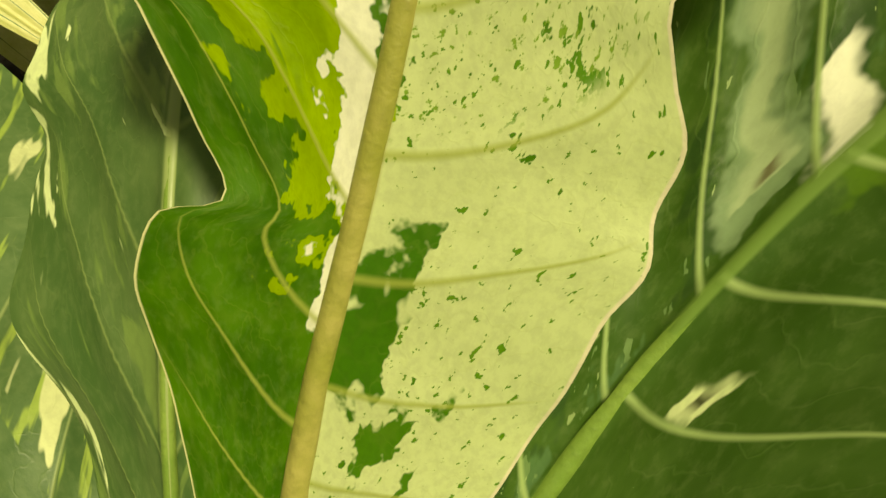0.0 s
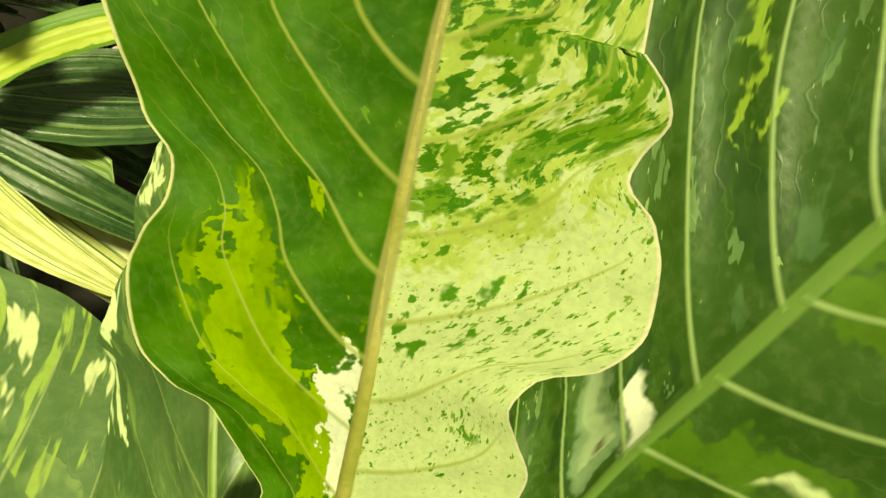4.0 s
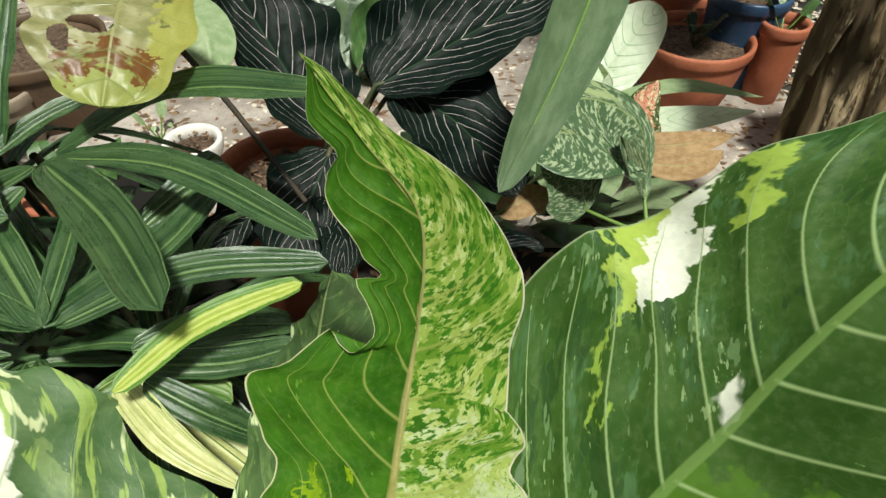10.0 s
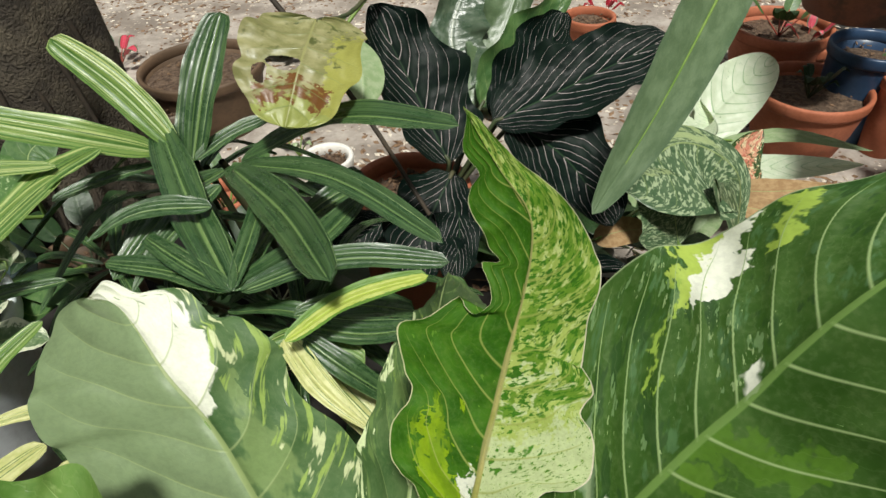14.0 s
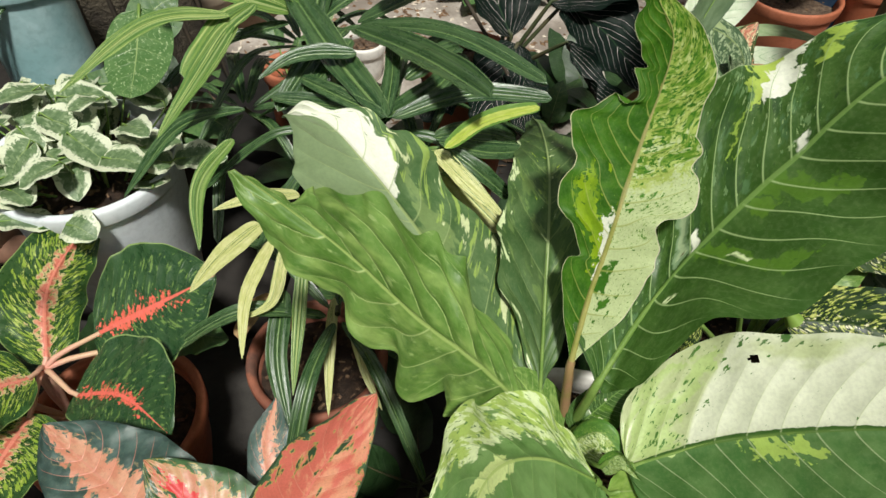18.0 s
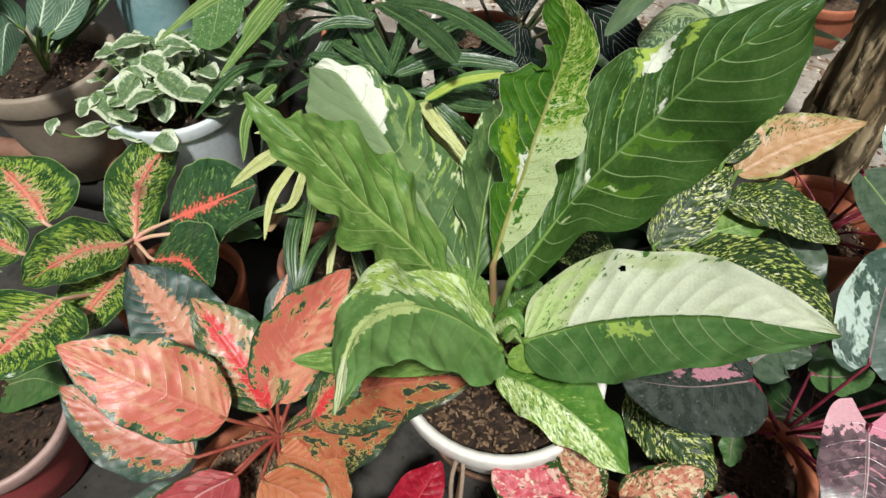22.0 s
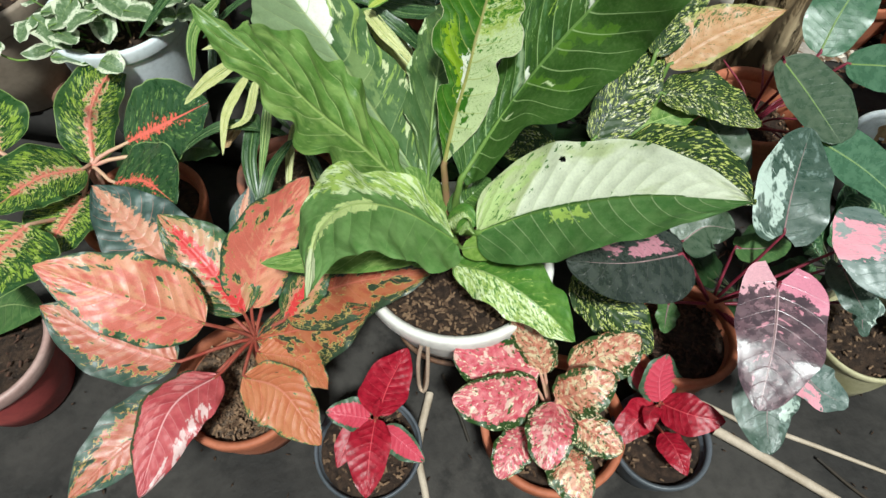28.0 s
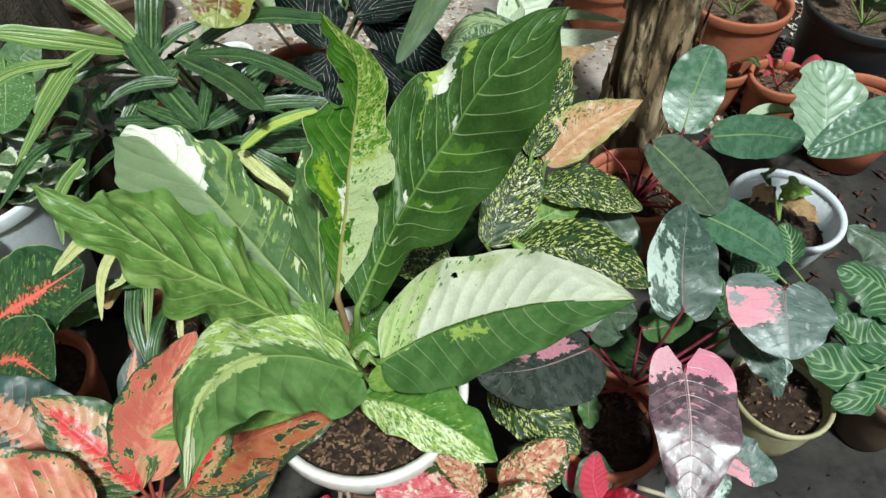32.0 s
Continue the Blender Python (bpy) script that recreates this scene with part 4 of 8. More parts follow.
            if dent:
                nz += dent * size * au * noise.noise(Vector((u * 1.6 + ph1, vv[j] * length / size * 1.3, ph2 + (7.0 if u < 0 else 0.0))))
                nz += dent * 0.3 * size * min(1.0, au * 3) * noise.noise(Vector((u * 5 + ph2, vv[j] * length / size * 4.5, ph1)))
            if pleat:
                nz += pleat * math.cos(9.42 * u) * min(1.0, 4 * (1 - au)) * w[j]
            if curl:
                nz += curl * size * max(0.0, au - 0.75) ** 2 * 16 * 0.06
            edge = 1 + min(0.11, wave[0] * 0.7 / (size + 1e-6)) * au ** 4 * math.sin(6.283 * wave[1] * 1.2 * vv[j] + ph * 1.7)
            p = p + n * nz + s * (au * w[j]) * (edge - 1)
            if cordate and vv[j] < 0.4:
                p = p - t[j] * (cordate * length * au ** 1.2 * (1 - vv[j] / 0.4) ** 2)
            verts.append(p)
            uvs.append((u * 0.5 + 0.5, vv[j]))
    hole = None
    if holes:
        hole = lambda i, j: any(((us[i] - hu) / ru) ** 2 + ((vv[j] - hv) / rv_) ** 2 < 1 for hu, hv, ru, rv_ in holes)
    ob = grid_mesh("leaf", verts, nu, nv, mat, plant, uvs, hole, label)
    if rib_r:
        k1 = int(nv * 0.93)
        back = np.array([turn_to(t[k0], t[j], lv) for j in range(nv)])
        nrm = np.cross(back, t)
        nrm /= np.linalg.norm(nrm, axis=1)[:, None] + 1e-9
        rt = tube("midrib", (c[:k1:max(1, nv // 10)] + nrm[:k1:max(1, nv // 10)] * rib_r * 0.15), rib_r, rib_r * 0.25, rib_mat or m_petiole, ob, n=40, sides=8)
    if stalk is not None:
        pts = [np.asarray(p, float) - off for p in stalk] + [c[0], c[min(3, nv - 1)]]
        tube("stalk", pts, stalk_r * 1.25, stalk_r * 0.8, stalk_mat or m_petiole, plant)
    return ob


def strap(plant, mat, rib, half, face=(0, 0, 1), fold=0.4, fine=0, shape=(0.3, 0.28), label=""):
    """A long narrow blade of half-width `half`, whose upper side looks towards `face`."""
    r = spline(np.asarray(rib, float), 9)
    m = r[4]
    t = r[5] - r[3]
    t /= np.linalg.norm(t)
    s = np.cross(np.asarray(face, float), t)
    s /= np.linalg.norm(s) + 1e-9
    n = np.cross(t, s)
    return leaf(plant, mat, rib, m + s * half + n * half * fold, m - s * half + n * half * fold, at=0.5, shape=shape, fine=fine, pucker=0.0, wave=(half * 0.06, 2.0), pleat=half * 0.09, label=label)


def lathe(name, prof, mat, parent, n=40, label="", wob=0.0):
    verts = []
    for r, z in prof:
        for a in np.linspace(0, 2 * math.pi, n, endpoint=False):
            rr = r * (1 + wob * math.sin(3 * a + 1.0))
            verts.append((rr * math.cos(a), rr * math.sin(a), z))
    return grid_mesh(name, verts, n, len(prof), mat, parent, close=True, label=label)


def pot(name, at, r, h, mat, label, soil=None, taper=0.72, lip=0.012, lip_h=0.03, wall=0.006, fill=0.82, group="", chips=0, n=44, tilt=0.0, chip=None, rim_mat=None):
    """A plant pot standing at `at`: body, thick rolled rim and soil."""
    p = thing(name, label, "plant pot", group, at)
    p.rotation_euler = (radians(tilt), 0, 0)
    rb = r * taper
    k = h - lip_h
    lathe("body", [(0.001, 0.002), (rb * 0.92, 0.002), (rb, 0.006), (rb + (r - rb) * 0.5, k * 0.5), (r - lip * 0.55, k), (r - lip * 0.5, k + 0.004), (r - lip - wall * 0.2, k + 0.002), (r - lip - wall, h * fill * 0.9), (rb - wall, 0.012), (0.001, 0.012)], mat, p, n)
    lathe("rim", [(r - lip, k), (r - 0.002, k - 0.001), (r, k + 0.004), (r + lip * 0.12, h - 0.006), (r, h - 0.001), (r - lip * 0.45, h + 0.001), (r - lip, h - 0.004), (r - lip * 1.15, k + 0.003), (r - lip, k)], rim_mat or mat, p, n)
    ri = r - lip - wall + 0.002
    z = h * fill
    rs = np.linspace(0.0, 1.0, 9)
    verts = []
    for q in rs:
        for a in np.linspace(0, 2 * math.pi, 28, endpoint=False):
            x, y = q * ri * math.cos(a), q * ri * math.sin(a)
            verts.append((x, y, z + 0.012 * (noise.noise(Vector((x * 22, y * 22, at[0] * 9))) if q < 1 else -0.3)))
    grid_mesh("soil", verts, 28, len(rs), soil or m_soil, p, close=True)
    if chips:
        bm = bmesh.new()
        for k2 in range(int(chips * 2.2)):
            a, q = random.uniform(0, 6.28), ri * math.sqrt(random.random()) * 0.95
            l, w2 = random.uniform(0.003, 0.012), random.uniform(0.0018, 0.0045)
            mt = Matrix.Translation((q * math.cos(a), q * math.sin(a), z + random.uniform(0.0, 0.012))) @ Euler((random.uniform(-0.5, 0.5), random.uniform(-0.6, 0.6), random.uniform(0, 6.28))).to_matrix().to_4x4() @ Matrix.Diagonal((l, w2, w2 * 0.7, 1))
            bmesh.ops.create_cube(bm, size=1.0, matrix=mt)
        tagged(part("husk_mulch", bm, chip or m_chip, p, "brown coconut husk chips", smooth=False), kind="stuff")
    return p

# ---- ground, ledge, tree and surroundings ----
def sheet(name, x0, x1, y0, y1, n, height, mat, kind="structure", label="", category=""):
    verts = [(x, y, height(x, y)) for y in np.linspace(y0, y1, n) for x in np.linspace(x0, x1, n)]
    ob = grid_mesh(name, verts, n, n, mat, None, label=label)
    return tagged(ob, label, category, kind=kind)


def floor_height(x, y):
    return -0.003 + 0.003 * noise.noise(Vector((x * 3.1, y * 3.1, 0.5)))


sheet("floor", -3.2, 3.2, -1.6, 4.8, 170, floor_height, m_ground, label="dark damp concrete floor with stains", category="floor")
bm = bmesh.new()
bmesh.ops.create_grid(bm, x_segments=2, y_segments=2, size=400)
for v in bm.verts:
    v.co.z = -0.02
tagged(part("ground", bm, m_ground, None, "plain dark ground reaching far out"), category="ground", kind="structure")


def block(name, lo, hi, mat, parent, bevel=0.008, label=""):
    bm = bmesh.new()
    bmesh.ops.create_cube(bm, size=1.0, matrix=Matrix.Translation([(a + b) / 2 for a, b in zip(lo, hi)]) @ Matrix.Diagonal((*[b - a for a, b in zip(lo, hi)], 1)))
    bmesh.ops.bevel(bm, geom=bm.edges[:], offset=bevel, segments=2, affect="EDGES")
    return part(name, bm, mat, parent, label)


ledge = tagged(block("ledge", (-3.0, 0.54, 0.0), (-0.62, 1.35, 0.11), m_ledge, None, 0.012), "low concrete ledge carrying potted plants, coloured dark for shade", "ledge", kind="structure")
pipe = tagged(tube("pipe", [(-3.0, 0.5, 0.137), (-1.42, 0.575, 0.137), (-1.06, 0.6, 0.137), (-0.84, 0.615, 0.137)], 0.028, 0.028, m_beam, None, n=24, sides=14), "thick brown pipe lying along the ledge", "pipe")
# added end wall, tall enough to block low skylight
tagged(block("wall", (-3.2, 4.6, -0.02), (3.2, 4.8, 4.5), m_wall, None, 0.01), "plain grey weathered wall, added to keep out low skylight", "wall", kind="structure")

# closing walls of the yard, all round, added to cut low side light
for nm, lo, hi in (("shade_wall_west", (-3.4, -2.6, -0.02), (-3.2, 4.8, 4.5)), ("shade_wall_east", (3.2, -2.6, -0.02), (3.4, 4.8, 4.5)), ("shade_wall_south", (-3.2, -2.8, -0.02), (3.2, -2.6, 1.6))):
    tagged(block(nm, lo, hi, m_wall, None, 0.01), "plain grey weathered wall, added to keep out low skylight", "wall", kind="structure")


# tree trunk: bark plates as deep ridges
tree = thing("tree_trunk", "leaning tree trunk with rough cracked brown bark", "tree", at=(0.555, 1.06, 0.0))
rows_, ring_ = 90, 64
verts = []
for j in range(rows_):
    z = 2.2 * j / (rows_ - 1)
    cx, cy = 0.02 * z, 0.10 * z
    for i in range(ring_):
        a = 6.28318 * i / ring_
        r = 0.082 - 0.008 * z + 0.035 * math.exp(-z * 9) * (1 + 0.5 * math.sin(3 * a))
        n1 = noise.noise(Vector((math.cos(a) * 3.0, math.sin(a) * 3.0, z * 3.0)))
        n2 = abs(noise.noise(Vector((math.cos(a) * 9.0, math.sin(a) * 9.0, z * 5.0 + 7))))
        n3 = noise.noise(Vector((math.cos(a) * 20.0, math.sin(a) * 20.0, z * 30.0)))
        r += 0.018 * n1 + 0.03 * min(n2, 0.35) - 0.006 + 0.003 * n3
        verts.append((cx + r * math.cos(a), cy + r * math.sin(a), z - 0.01))
grid_mesh("trunk", verts, ring_, rows_, m_bark, tree, close=True)
brk = random.Random(8)
for k in range(14):
    a, z = brk.uniform(3.2, 6.2), brk.uniform(0.05, 0.8)
    w, h = brk.uniform(0.012, 0.03), brk.uniform(0.05, 0.14)
    r = 0.098
    pv = []
    for j in range(7):
        for i in range(5):
            aa, zz = a + (i - 2) * w / r * 0.5 * (1 - abs(j - 3) / 5), z + (j - 3) * h / 6
            rr = r + 0.006 + 0.004 * noise.noise(Vector((aa * 9, zz * 30, k)))
            pv.append((0.02 * zz + rr * math.cos(aa), 0.1 * zz + rr * math.sin(aa), zz))
    grid_mesh("bark_plate", pv, 5, 7, m_bark, tree)

# round-bottomed stained pot hung beside the trunk
hang = pot("hanging_pot", (0.60, 1.72, 0.40), 0.2, 0.26, m_terracotta_old, "large dark stained terracotta pot hung beside the tree", taper=0.55, chips=20)
for k in range(3):
    a = 2.1 * k + 0.4
    tube("chain", [(0.19 * math.cos(a), 0.19 * math.sin(a), 0.25), (0.09 * math.cos(a), 0.09 * math.sin(a), 0.9), (0, 0, 1.6)], 0.003, 0.003, m_rust, hang, n=8, sides=6)

# old stump with roots, put in the place of a dark round pot
stump = thing("stump", "dark stump shape with roots, standing in for a round pot", "tree stump", at=(-1.12, 1.22, 0.1))
verts = []
for j in range(20):
    z = 0.55 * j / 19
    for i in range(40):
        a = 6.28318 * i / 40
        r = 0.17 + 0.03 * noise.noise(Vector((math.cos(a) * 3, math.sin(a) * 3, z * 4))) + 0.03 * math.sin(5 * a) * math.exp(-z * 4)
        verts.append((r * math.cos(a), r * math.sin(a), z))
grid_mesh("trunk", verts, 40, 20, m_bark_dark, stump, close=True)
for k in range(9):
    a = -2.8 + 0.33 * k
    tube("root", [(0.17 * math.cos(a), 0.17 * math.sin(a), 0.45), (0.2 * math.cos(a + 0.1), 0.2 * math.sin(a + 0.1), 0.2), (0.24 * math.cos(a + 0.05), 0.24 * math.sin(a + 0.05), 0.0)], 0.006, 0.003, m_dark_stick, stump)

# iron stand under the white pot
stand = thing("pot_stand", "rusty iron stand holding up the white pot", "stand", at=(-0.098, 0.199, 0.0))
for k in range(3):
    a = 4.45 + 2.094 * k
    tube("leg", [(0.112 * math.cos(a), 0.112 * math.sin(a), 0.115), (0.118 * math.cos(a), 0.118 * math.sin(a), 0.08), (0.13 * math.cos(a), 0.13 * math.sin(a), 0.004)], 0.005, 0.005, m_rust, stand)
hoop = [(0.111 * math.cos(a), 0.111 * math.sin(a), 0.108) for a in np.linspace(0, 6.283, 33)]
tube("hoop", hoop, 0.005, 0.005, m_rust, stand, n=64)
cord = thing("cord", "short looped cord hanging from the white pot", "cord", at=(-0.128, 0.032, 0.235))
tube("strand", [(0.0, 0.012, 0.045), (-0.004, 0.0, 0.0), (-0.002, -0.012, -0.07), (0.006, -0.02, -0.085), (0.012, -0.014, -0.06), (0.012, 0.0, 0.0), (0.01, 0.012, 0.045)], 0.0035, 0.0035, m_rope, cord, n=40)

# sticks lying on the floor
for pts, r0, r1, mt, lb in [
    ([(0.43, 0.08, 0.012), (0.53, 0.036, 0.014), (0.70, -0.04, 0.010)], 0.010, 0.008, m_stick, "long bare pale stick lying on the floor"),
    ([(0.56, 0.095, 0.008), (0.65, 0.075, 0.008), (0.80, 0.04, 0.007)], 0.005, 0.003, m_stick, "thin pale twig lying on the floor"),
    ([(0.40, 0.135, 0.008), (0.47, 0.11, 0.008), (0.53, 0.08, 0.006)], 0.005, 0.004, m_stick, "thin pale twig lying on the floor"),
    ([(-0.12, 0.06, 0.01), (-0.122, -0.05, 0.012), (-0.09, -0.14, 0.008), (-0.06, -0.25, 0.008)], 0.008, 0.006, m_stick, "crooked stick lying between the pots"),
    ([(0.62, 0.06, 0.006), (0.7, 0.0, 0.006), (0.82, -0.05, 0.006)], 0.003, 0.002, m_dark_stick, "thin dark twig lying on the floor"),
    ([(-0.10, 0.1, 0.015), (-0.06, 0.03, 0.03), (-0.03, -0.02, 0.006)], 0.003, 0.003, m_dark_stick, "thin dark cable between the pots"),
]:
    tagged(tube("stick", pts, r0, r1, mt, None, n=30, sides=9), lb, "stick")


def litter(name, n, x0, x1, y0, y1, size, mat, label, seed, z=0.002):
    rg = random.Random(seed)
    vs, fs = [], []
    for k in range(n):
        x, y, a = rg.uniform(x0, x1), rg.uniform(y0, y1), rg.uniform(0, 6.283)
        l, w, h = size * rg.uniform(0.4, 1.3), size * rg.uniform(0.15, 0.5), size * rg.uniform(0.05, 0.25)
        ca, sa, b = math.cos(a), math.sin(a), len(vs)
        for px_, py_, pz in ((-l, 0, 0), (0, -w, h), (l, 0, 0.3 * h), (0, w, h * 0.6), (0, 0, h * 1.6)):
            vs.append((x + px_ * ca - py_ * sa, y + px_ * sa + py_ * ca, z + pz))
        fs += [(b, b + 1, b + 4), (b + 1, b + 2, b + 4), (b + 2, b + 3, b + 4), (b + 3, b, b + 4)]
    me = bpy.data.meshes.new(name)
    me.from_pydata(vs, [], fs)
    me.materials.append(mat)
    return tagged(new(name, me), label, "litter", kind="stuff")


sheet("back_ground", -2.6, 0.9, 1.2, 4.6, 60, lambda x, y: 0.004 + 0.006 * noise.noise(Vector((x * 5, y * 5, 2.0))), m_pale_ground, label="pale dry concrete with pinkish dust, brightened to look sunlit", category="ground")
litter("floor_crumbs", 900, -1.2, 1.6, -0.5, 1.4, 0.006, m_soil, "dark crumbs of soil scattered on the floor", 1)
litter("sunlit_dry_litter", 15000, -2.2, 1.6, 1.2, 4.2, 0.016, m_litter_pale, "dry leaf litter over the back ground, paled to look sunlit", 2)
litter("brown_litter", 11000, -2.2, 1.6, 1.1, 4.2, 0.02, m_chip, "brown dry leaf litter over the back ground", 3)
litter("brown_litter", 500, 0.35, 1.7, 0.35, 1.4, 0.022, m_chip_dark, "dark brown fallen leaf scraps among the pots", 4)

# ---- the variegated broad-leaved plant in its white pot ----
pot("plant_pot", (-0.098, 0.199, 0.097), 0.167, 0.200, m_white_pot, "white plastic pot with a thick rim on an iron stand", tilt=-3, chips=420, fill=0.86, taper=0.62, lip=0.014, lip_h=0.035)

main = thing("variegated_plant", "large plant with wavy green and cream variegated leaves", "plant", "", (-0.098, 0.199, 0.260))
leaf(main, m_spike, [(-0.1327, 0.2802, 0.4421), (-0.1238, 0.3242, 0.5038), (-0.1140, 0.3534, 0.5502), (-0.1072, 0.3755, 0.5884), (-0.1042, 0.3893, 0.6088), (-0.0998, 0.4033, 0.6288), (-0.0905, 0.4309, 0.6762), (-0.0843, 0.4504, 0.7181), (-0.0871, 0.4605, 0.7458), (-0.1069, 0.4683, 0.7720), (-0.1280, 0.4742, 0.8068)], (-0.149, 0.390, 0.618), (-0.050, 0.380, 0.672), wave=(0.0012, 9.0), fine=3, rib_r=0.0038, stalk_r=0.006, pucker=0.0008, dent=0.018, stalk_mat=m_stalk_tan, rib_mat=m_rib_tan, margins=([(0.194, (-0.1510, 0.3285, 0.5084)), (0.220, (-0.1542, 0.3384, 0.5234)), (0.250, (-0.1545, 0.3461, 0.5355)), (0.271, (-0.1506, 0.3515, 0.5445)), (0.290, (-0.1397, 0.3524, 0.5467)), (0.318, (-0.1430, 0.3593, 0.5577)), (0.351, (-0.1507, 0.3691, 0.5738)), (0.377, (-0.1620, 0.3747, 0.5826)), (0.407, (-0.1682, 0.3799, 0.5910)), (0.444, (-0.1693, 0.3929, 0.6103)), (0.470, (-0.1659, 0.3973, 0.6171)), (0.489, (-0.1580, 0.4027, 0.6248)), (0.512, (-0.1558, 0.4083, 0.6330)), (0.539, (-0.1627, 0.4142, 0.6419)), (0.573, (-0.1663, 0.4227, 0.6555)), (0.611, (-0.1648, 0.4314, 0.6702)), (0.635, (-0.1468, 0.4327, 0.6771)), (0.652, (-0.1284, 0.4407, 0.6895)), (0.664, (-0.1241, 0.4356, 0.6858)), (0.678, (-0.1156, 0.4318, 0.6840)), (0.692, (-0.1073, 0.4364, 0.6891)), (0.708, (-0.1083, 0.4435, 0.6992)), (0.728, (-0.1147, 0.4514, 0.7112)), (0.739, (-0.1054, 0.4493, 0.7127)), (0.784, (-0.1106, 0.4538, 0.7229)), (0.844, (-0.1183, 0.4547, 0.7392)), (0.884, (-0.1233, 0.4589, 0.7514)), (0.898, (-0.1220, 0.4629, 0.7604)), (0.912, (-0.1176, 0.4656, 0.7666)), (0.935, (-0.1250, 0.4670, 0.7775)), (0.959, (-0.1277, 0.4689, 0.7857)), (0.970, (-0.1257, 0.4724, 0.7989))], [(0.248, (-0.0755, 0.3227, 0.5267)), (0.278, (-0.0711, 0.3319, 0.5421)), (0.310, (-0.0641, 0.3372, 0.5538)), (0.334, (-0.0649, 0.3423, 0.5612)), (0.358, (-0.0639, 0.3484, 0.5713)), (0.382, (-0.0675, 0.3555, 0.5804)), (0.405, (-0.0698, 0.3606, 0.5887)), (0.422, (-0.0636, 0.3643, 0.5967)), (0.439, (-0.0492, 0.3633, 0.6030)), (0.465, (-0.0389, 0.3685, 0.6136)), (0.490, (-0.0359, 0.3753, 0.6207)), (0.510, (-0.0358, 0.3801, 0.6267)), (0.533, (-0.0400, 0.3863, 0.6355)), (0.556, (-0.0478, 0.3936, 0.6430)), (0.574, (-0.0449, 0.3965, 0.6489)), (0.592, (-0.0396, 0.3994, 0.6563)), (0.609, (-0.0420, 0.4045, 0.6628)), (0.622, (-0.0482, 0.4099, 0.6677)), (0.638, (-0.0492, 0.4095, 0.6665)), (0.671, (-0.0479, 0.4197, 0.6844)), (0.711, (-0.0460, 0.4275, 0.7004)), (0.741, (-0.0426, 0.4337, 0.7143)), (0.766, (-0.0431, 0.4391, 0.7257)), (0.789, (-0.0479, 0.4446, 0.7342)), (0.817, (-0.0590, 0.4545, 0.7492)), (0.861, (-0.0803, 0.4660, 0.7663)), (0.917, (-0.1026, 0.4696, 0.7827)), (0.958, (-0.1172, 0.4728, 0.7987))]), stalk=[(-0.118, 0.262, 0.285)])
leaf(main, m_shield, [(-0.1028, 0.2666, 0.4316), (-0.0662, 0.3193, 0.4898), (-0.0337, 0.3512, 0.5433), (-0.0053, 0.3702, 0.5900), (0.0251, 0.3890, 0.6339), (0.0464, 0.3997, 0.6634), (0.0675, 0.4108, 0.7002), (0.0951, 0.4229, 0.7372), (0.1426, 0.4428, 0.7753), (0.1961, 0.4684, 0.8134)], (0.035, 0.517, 0.686), (0.098, 0.297, 0.687), wave=(0.003, 5.0), fine=3, rib_r=0.0038, stalk_r=0.006, pucker=0.0016, dent=0.03, margins=([(0.100, (-0.1366, 0.3125, 0.4900)), (0.220, (-0.0987, 0.3601, 0.5201)), (0.320, (-0.0701, 0.4012, 0.5483)), (0.420, (-0.0593, 0.4492, 0.6184)), (0.500, (-0.0363, 0.4815, 0.6615)), (0.580, (-0.0034, 0.4980, 0.6941)), (0.670, (0.0260, 0.4991, 0.6991)), (0.760, (0.0487, 0.4968, 0.7275)), (0.860, (0.0972, 0.4864, 0.7651)), (0.940, (0.1508, 0.4752, 0.8049))], [(0.100, (-0.0884, 0.2614, 0.4257)), (0.220, (-0.0578, 0.2586, 0.4747)), (0.320, (-0.0111, 0.2860, 0.5461)), (0.420, (0.0439, 0.2634, 0.5985)), (0.500, (0.0741, 0.2856, 0.6378)), (0.580, (0.1064, 0.2974, 0.6683)), (0.670, (0.1222, 0.3022, 0.7141)), (0.760, (0.1465, 0.2986, 0.7620)), (0.860, (0.1704, 0.3654, 0.7947)), (0.940, (0.1830, 0.4286, 0.8097))]), stalk=[(-0.118, 0.262, 0.285)])
leaf(main, m_wavy, [(-0.157, 0.228, 0.394), (-0.229, 0.211, 0.527), (-0.293, 0.201, 0.614), (-0.354, 0.208, 0.686), (-0.429, 0.222, 0.743)], (-0.306, 0.143, 0.621), (-0.258, 0.270, 0.636), at=0.47, shape=(0.36, 0.75), wave=(0.0055, 7.0), fine=3, rib_r=0.003, stalk_r=0.006, pucker=0.0032, dent=0.03, margins=([(0.200, (-0.207, 0.181, 0.480)), (0.300, (-0.233, 0.158, 0.525)), (0.400, (-0.255, 0.146, 0.563)), (0.470, (-0.263, 0.153, 0.583)), (0.520, (-0.274, 0.139, 0.603)), (0.580, (-0.295, 0.129, 0.628)), (0.640, (-0.309, 0.150, 0.643)), (0.700, (-0.326, 0.149, 0.665)), (0.750, (-0.345, 0.165, 0.681)), (0.830, (-0.370, 0.167, 0.706)), (0.930, (-0.400, 0.188, 0.728))], [(0.120, (-0.173, 0.241, 0.434)), (0.240, (-0.212, 0.274, 0.496)), (0.340, (-0.252, 0.297, 0.548)), (0.420, (-0.265, 0.304, 0.590)), (0.480, (-0.286, 0.315, 0.596)), (0.530, (-0.314, 0.305, 0.604)), (0.570, (-0.325, 0.315, 0.631)), (0.680, (-0.373, 0.304, 0.651)), (0.760, (-0.386, 0.276, 0.684)), (0.880, (-0.394, 0.245, 0.701))]), stalk=[(-0.118, 0.262, 0.285)])
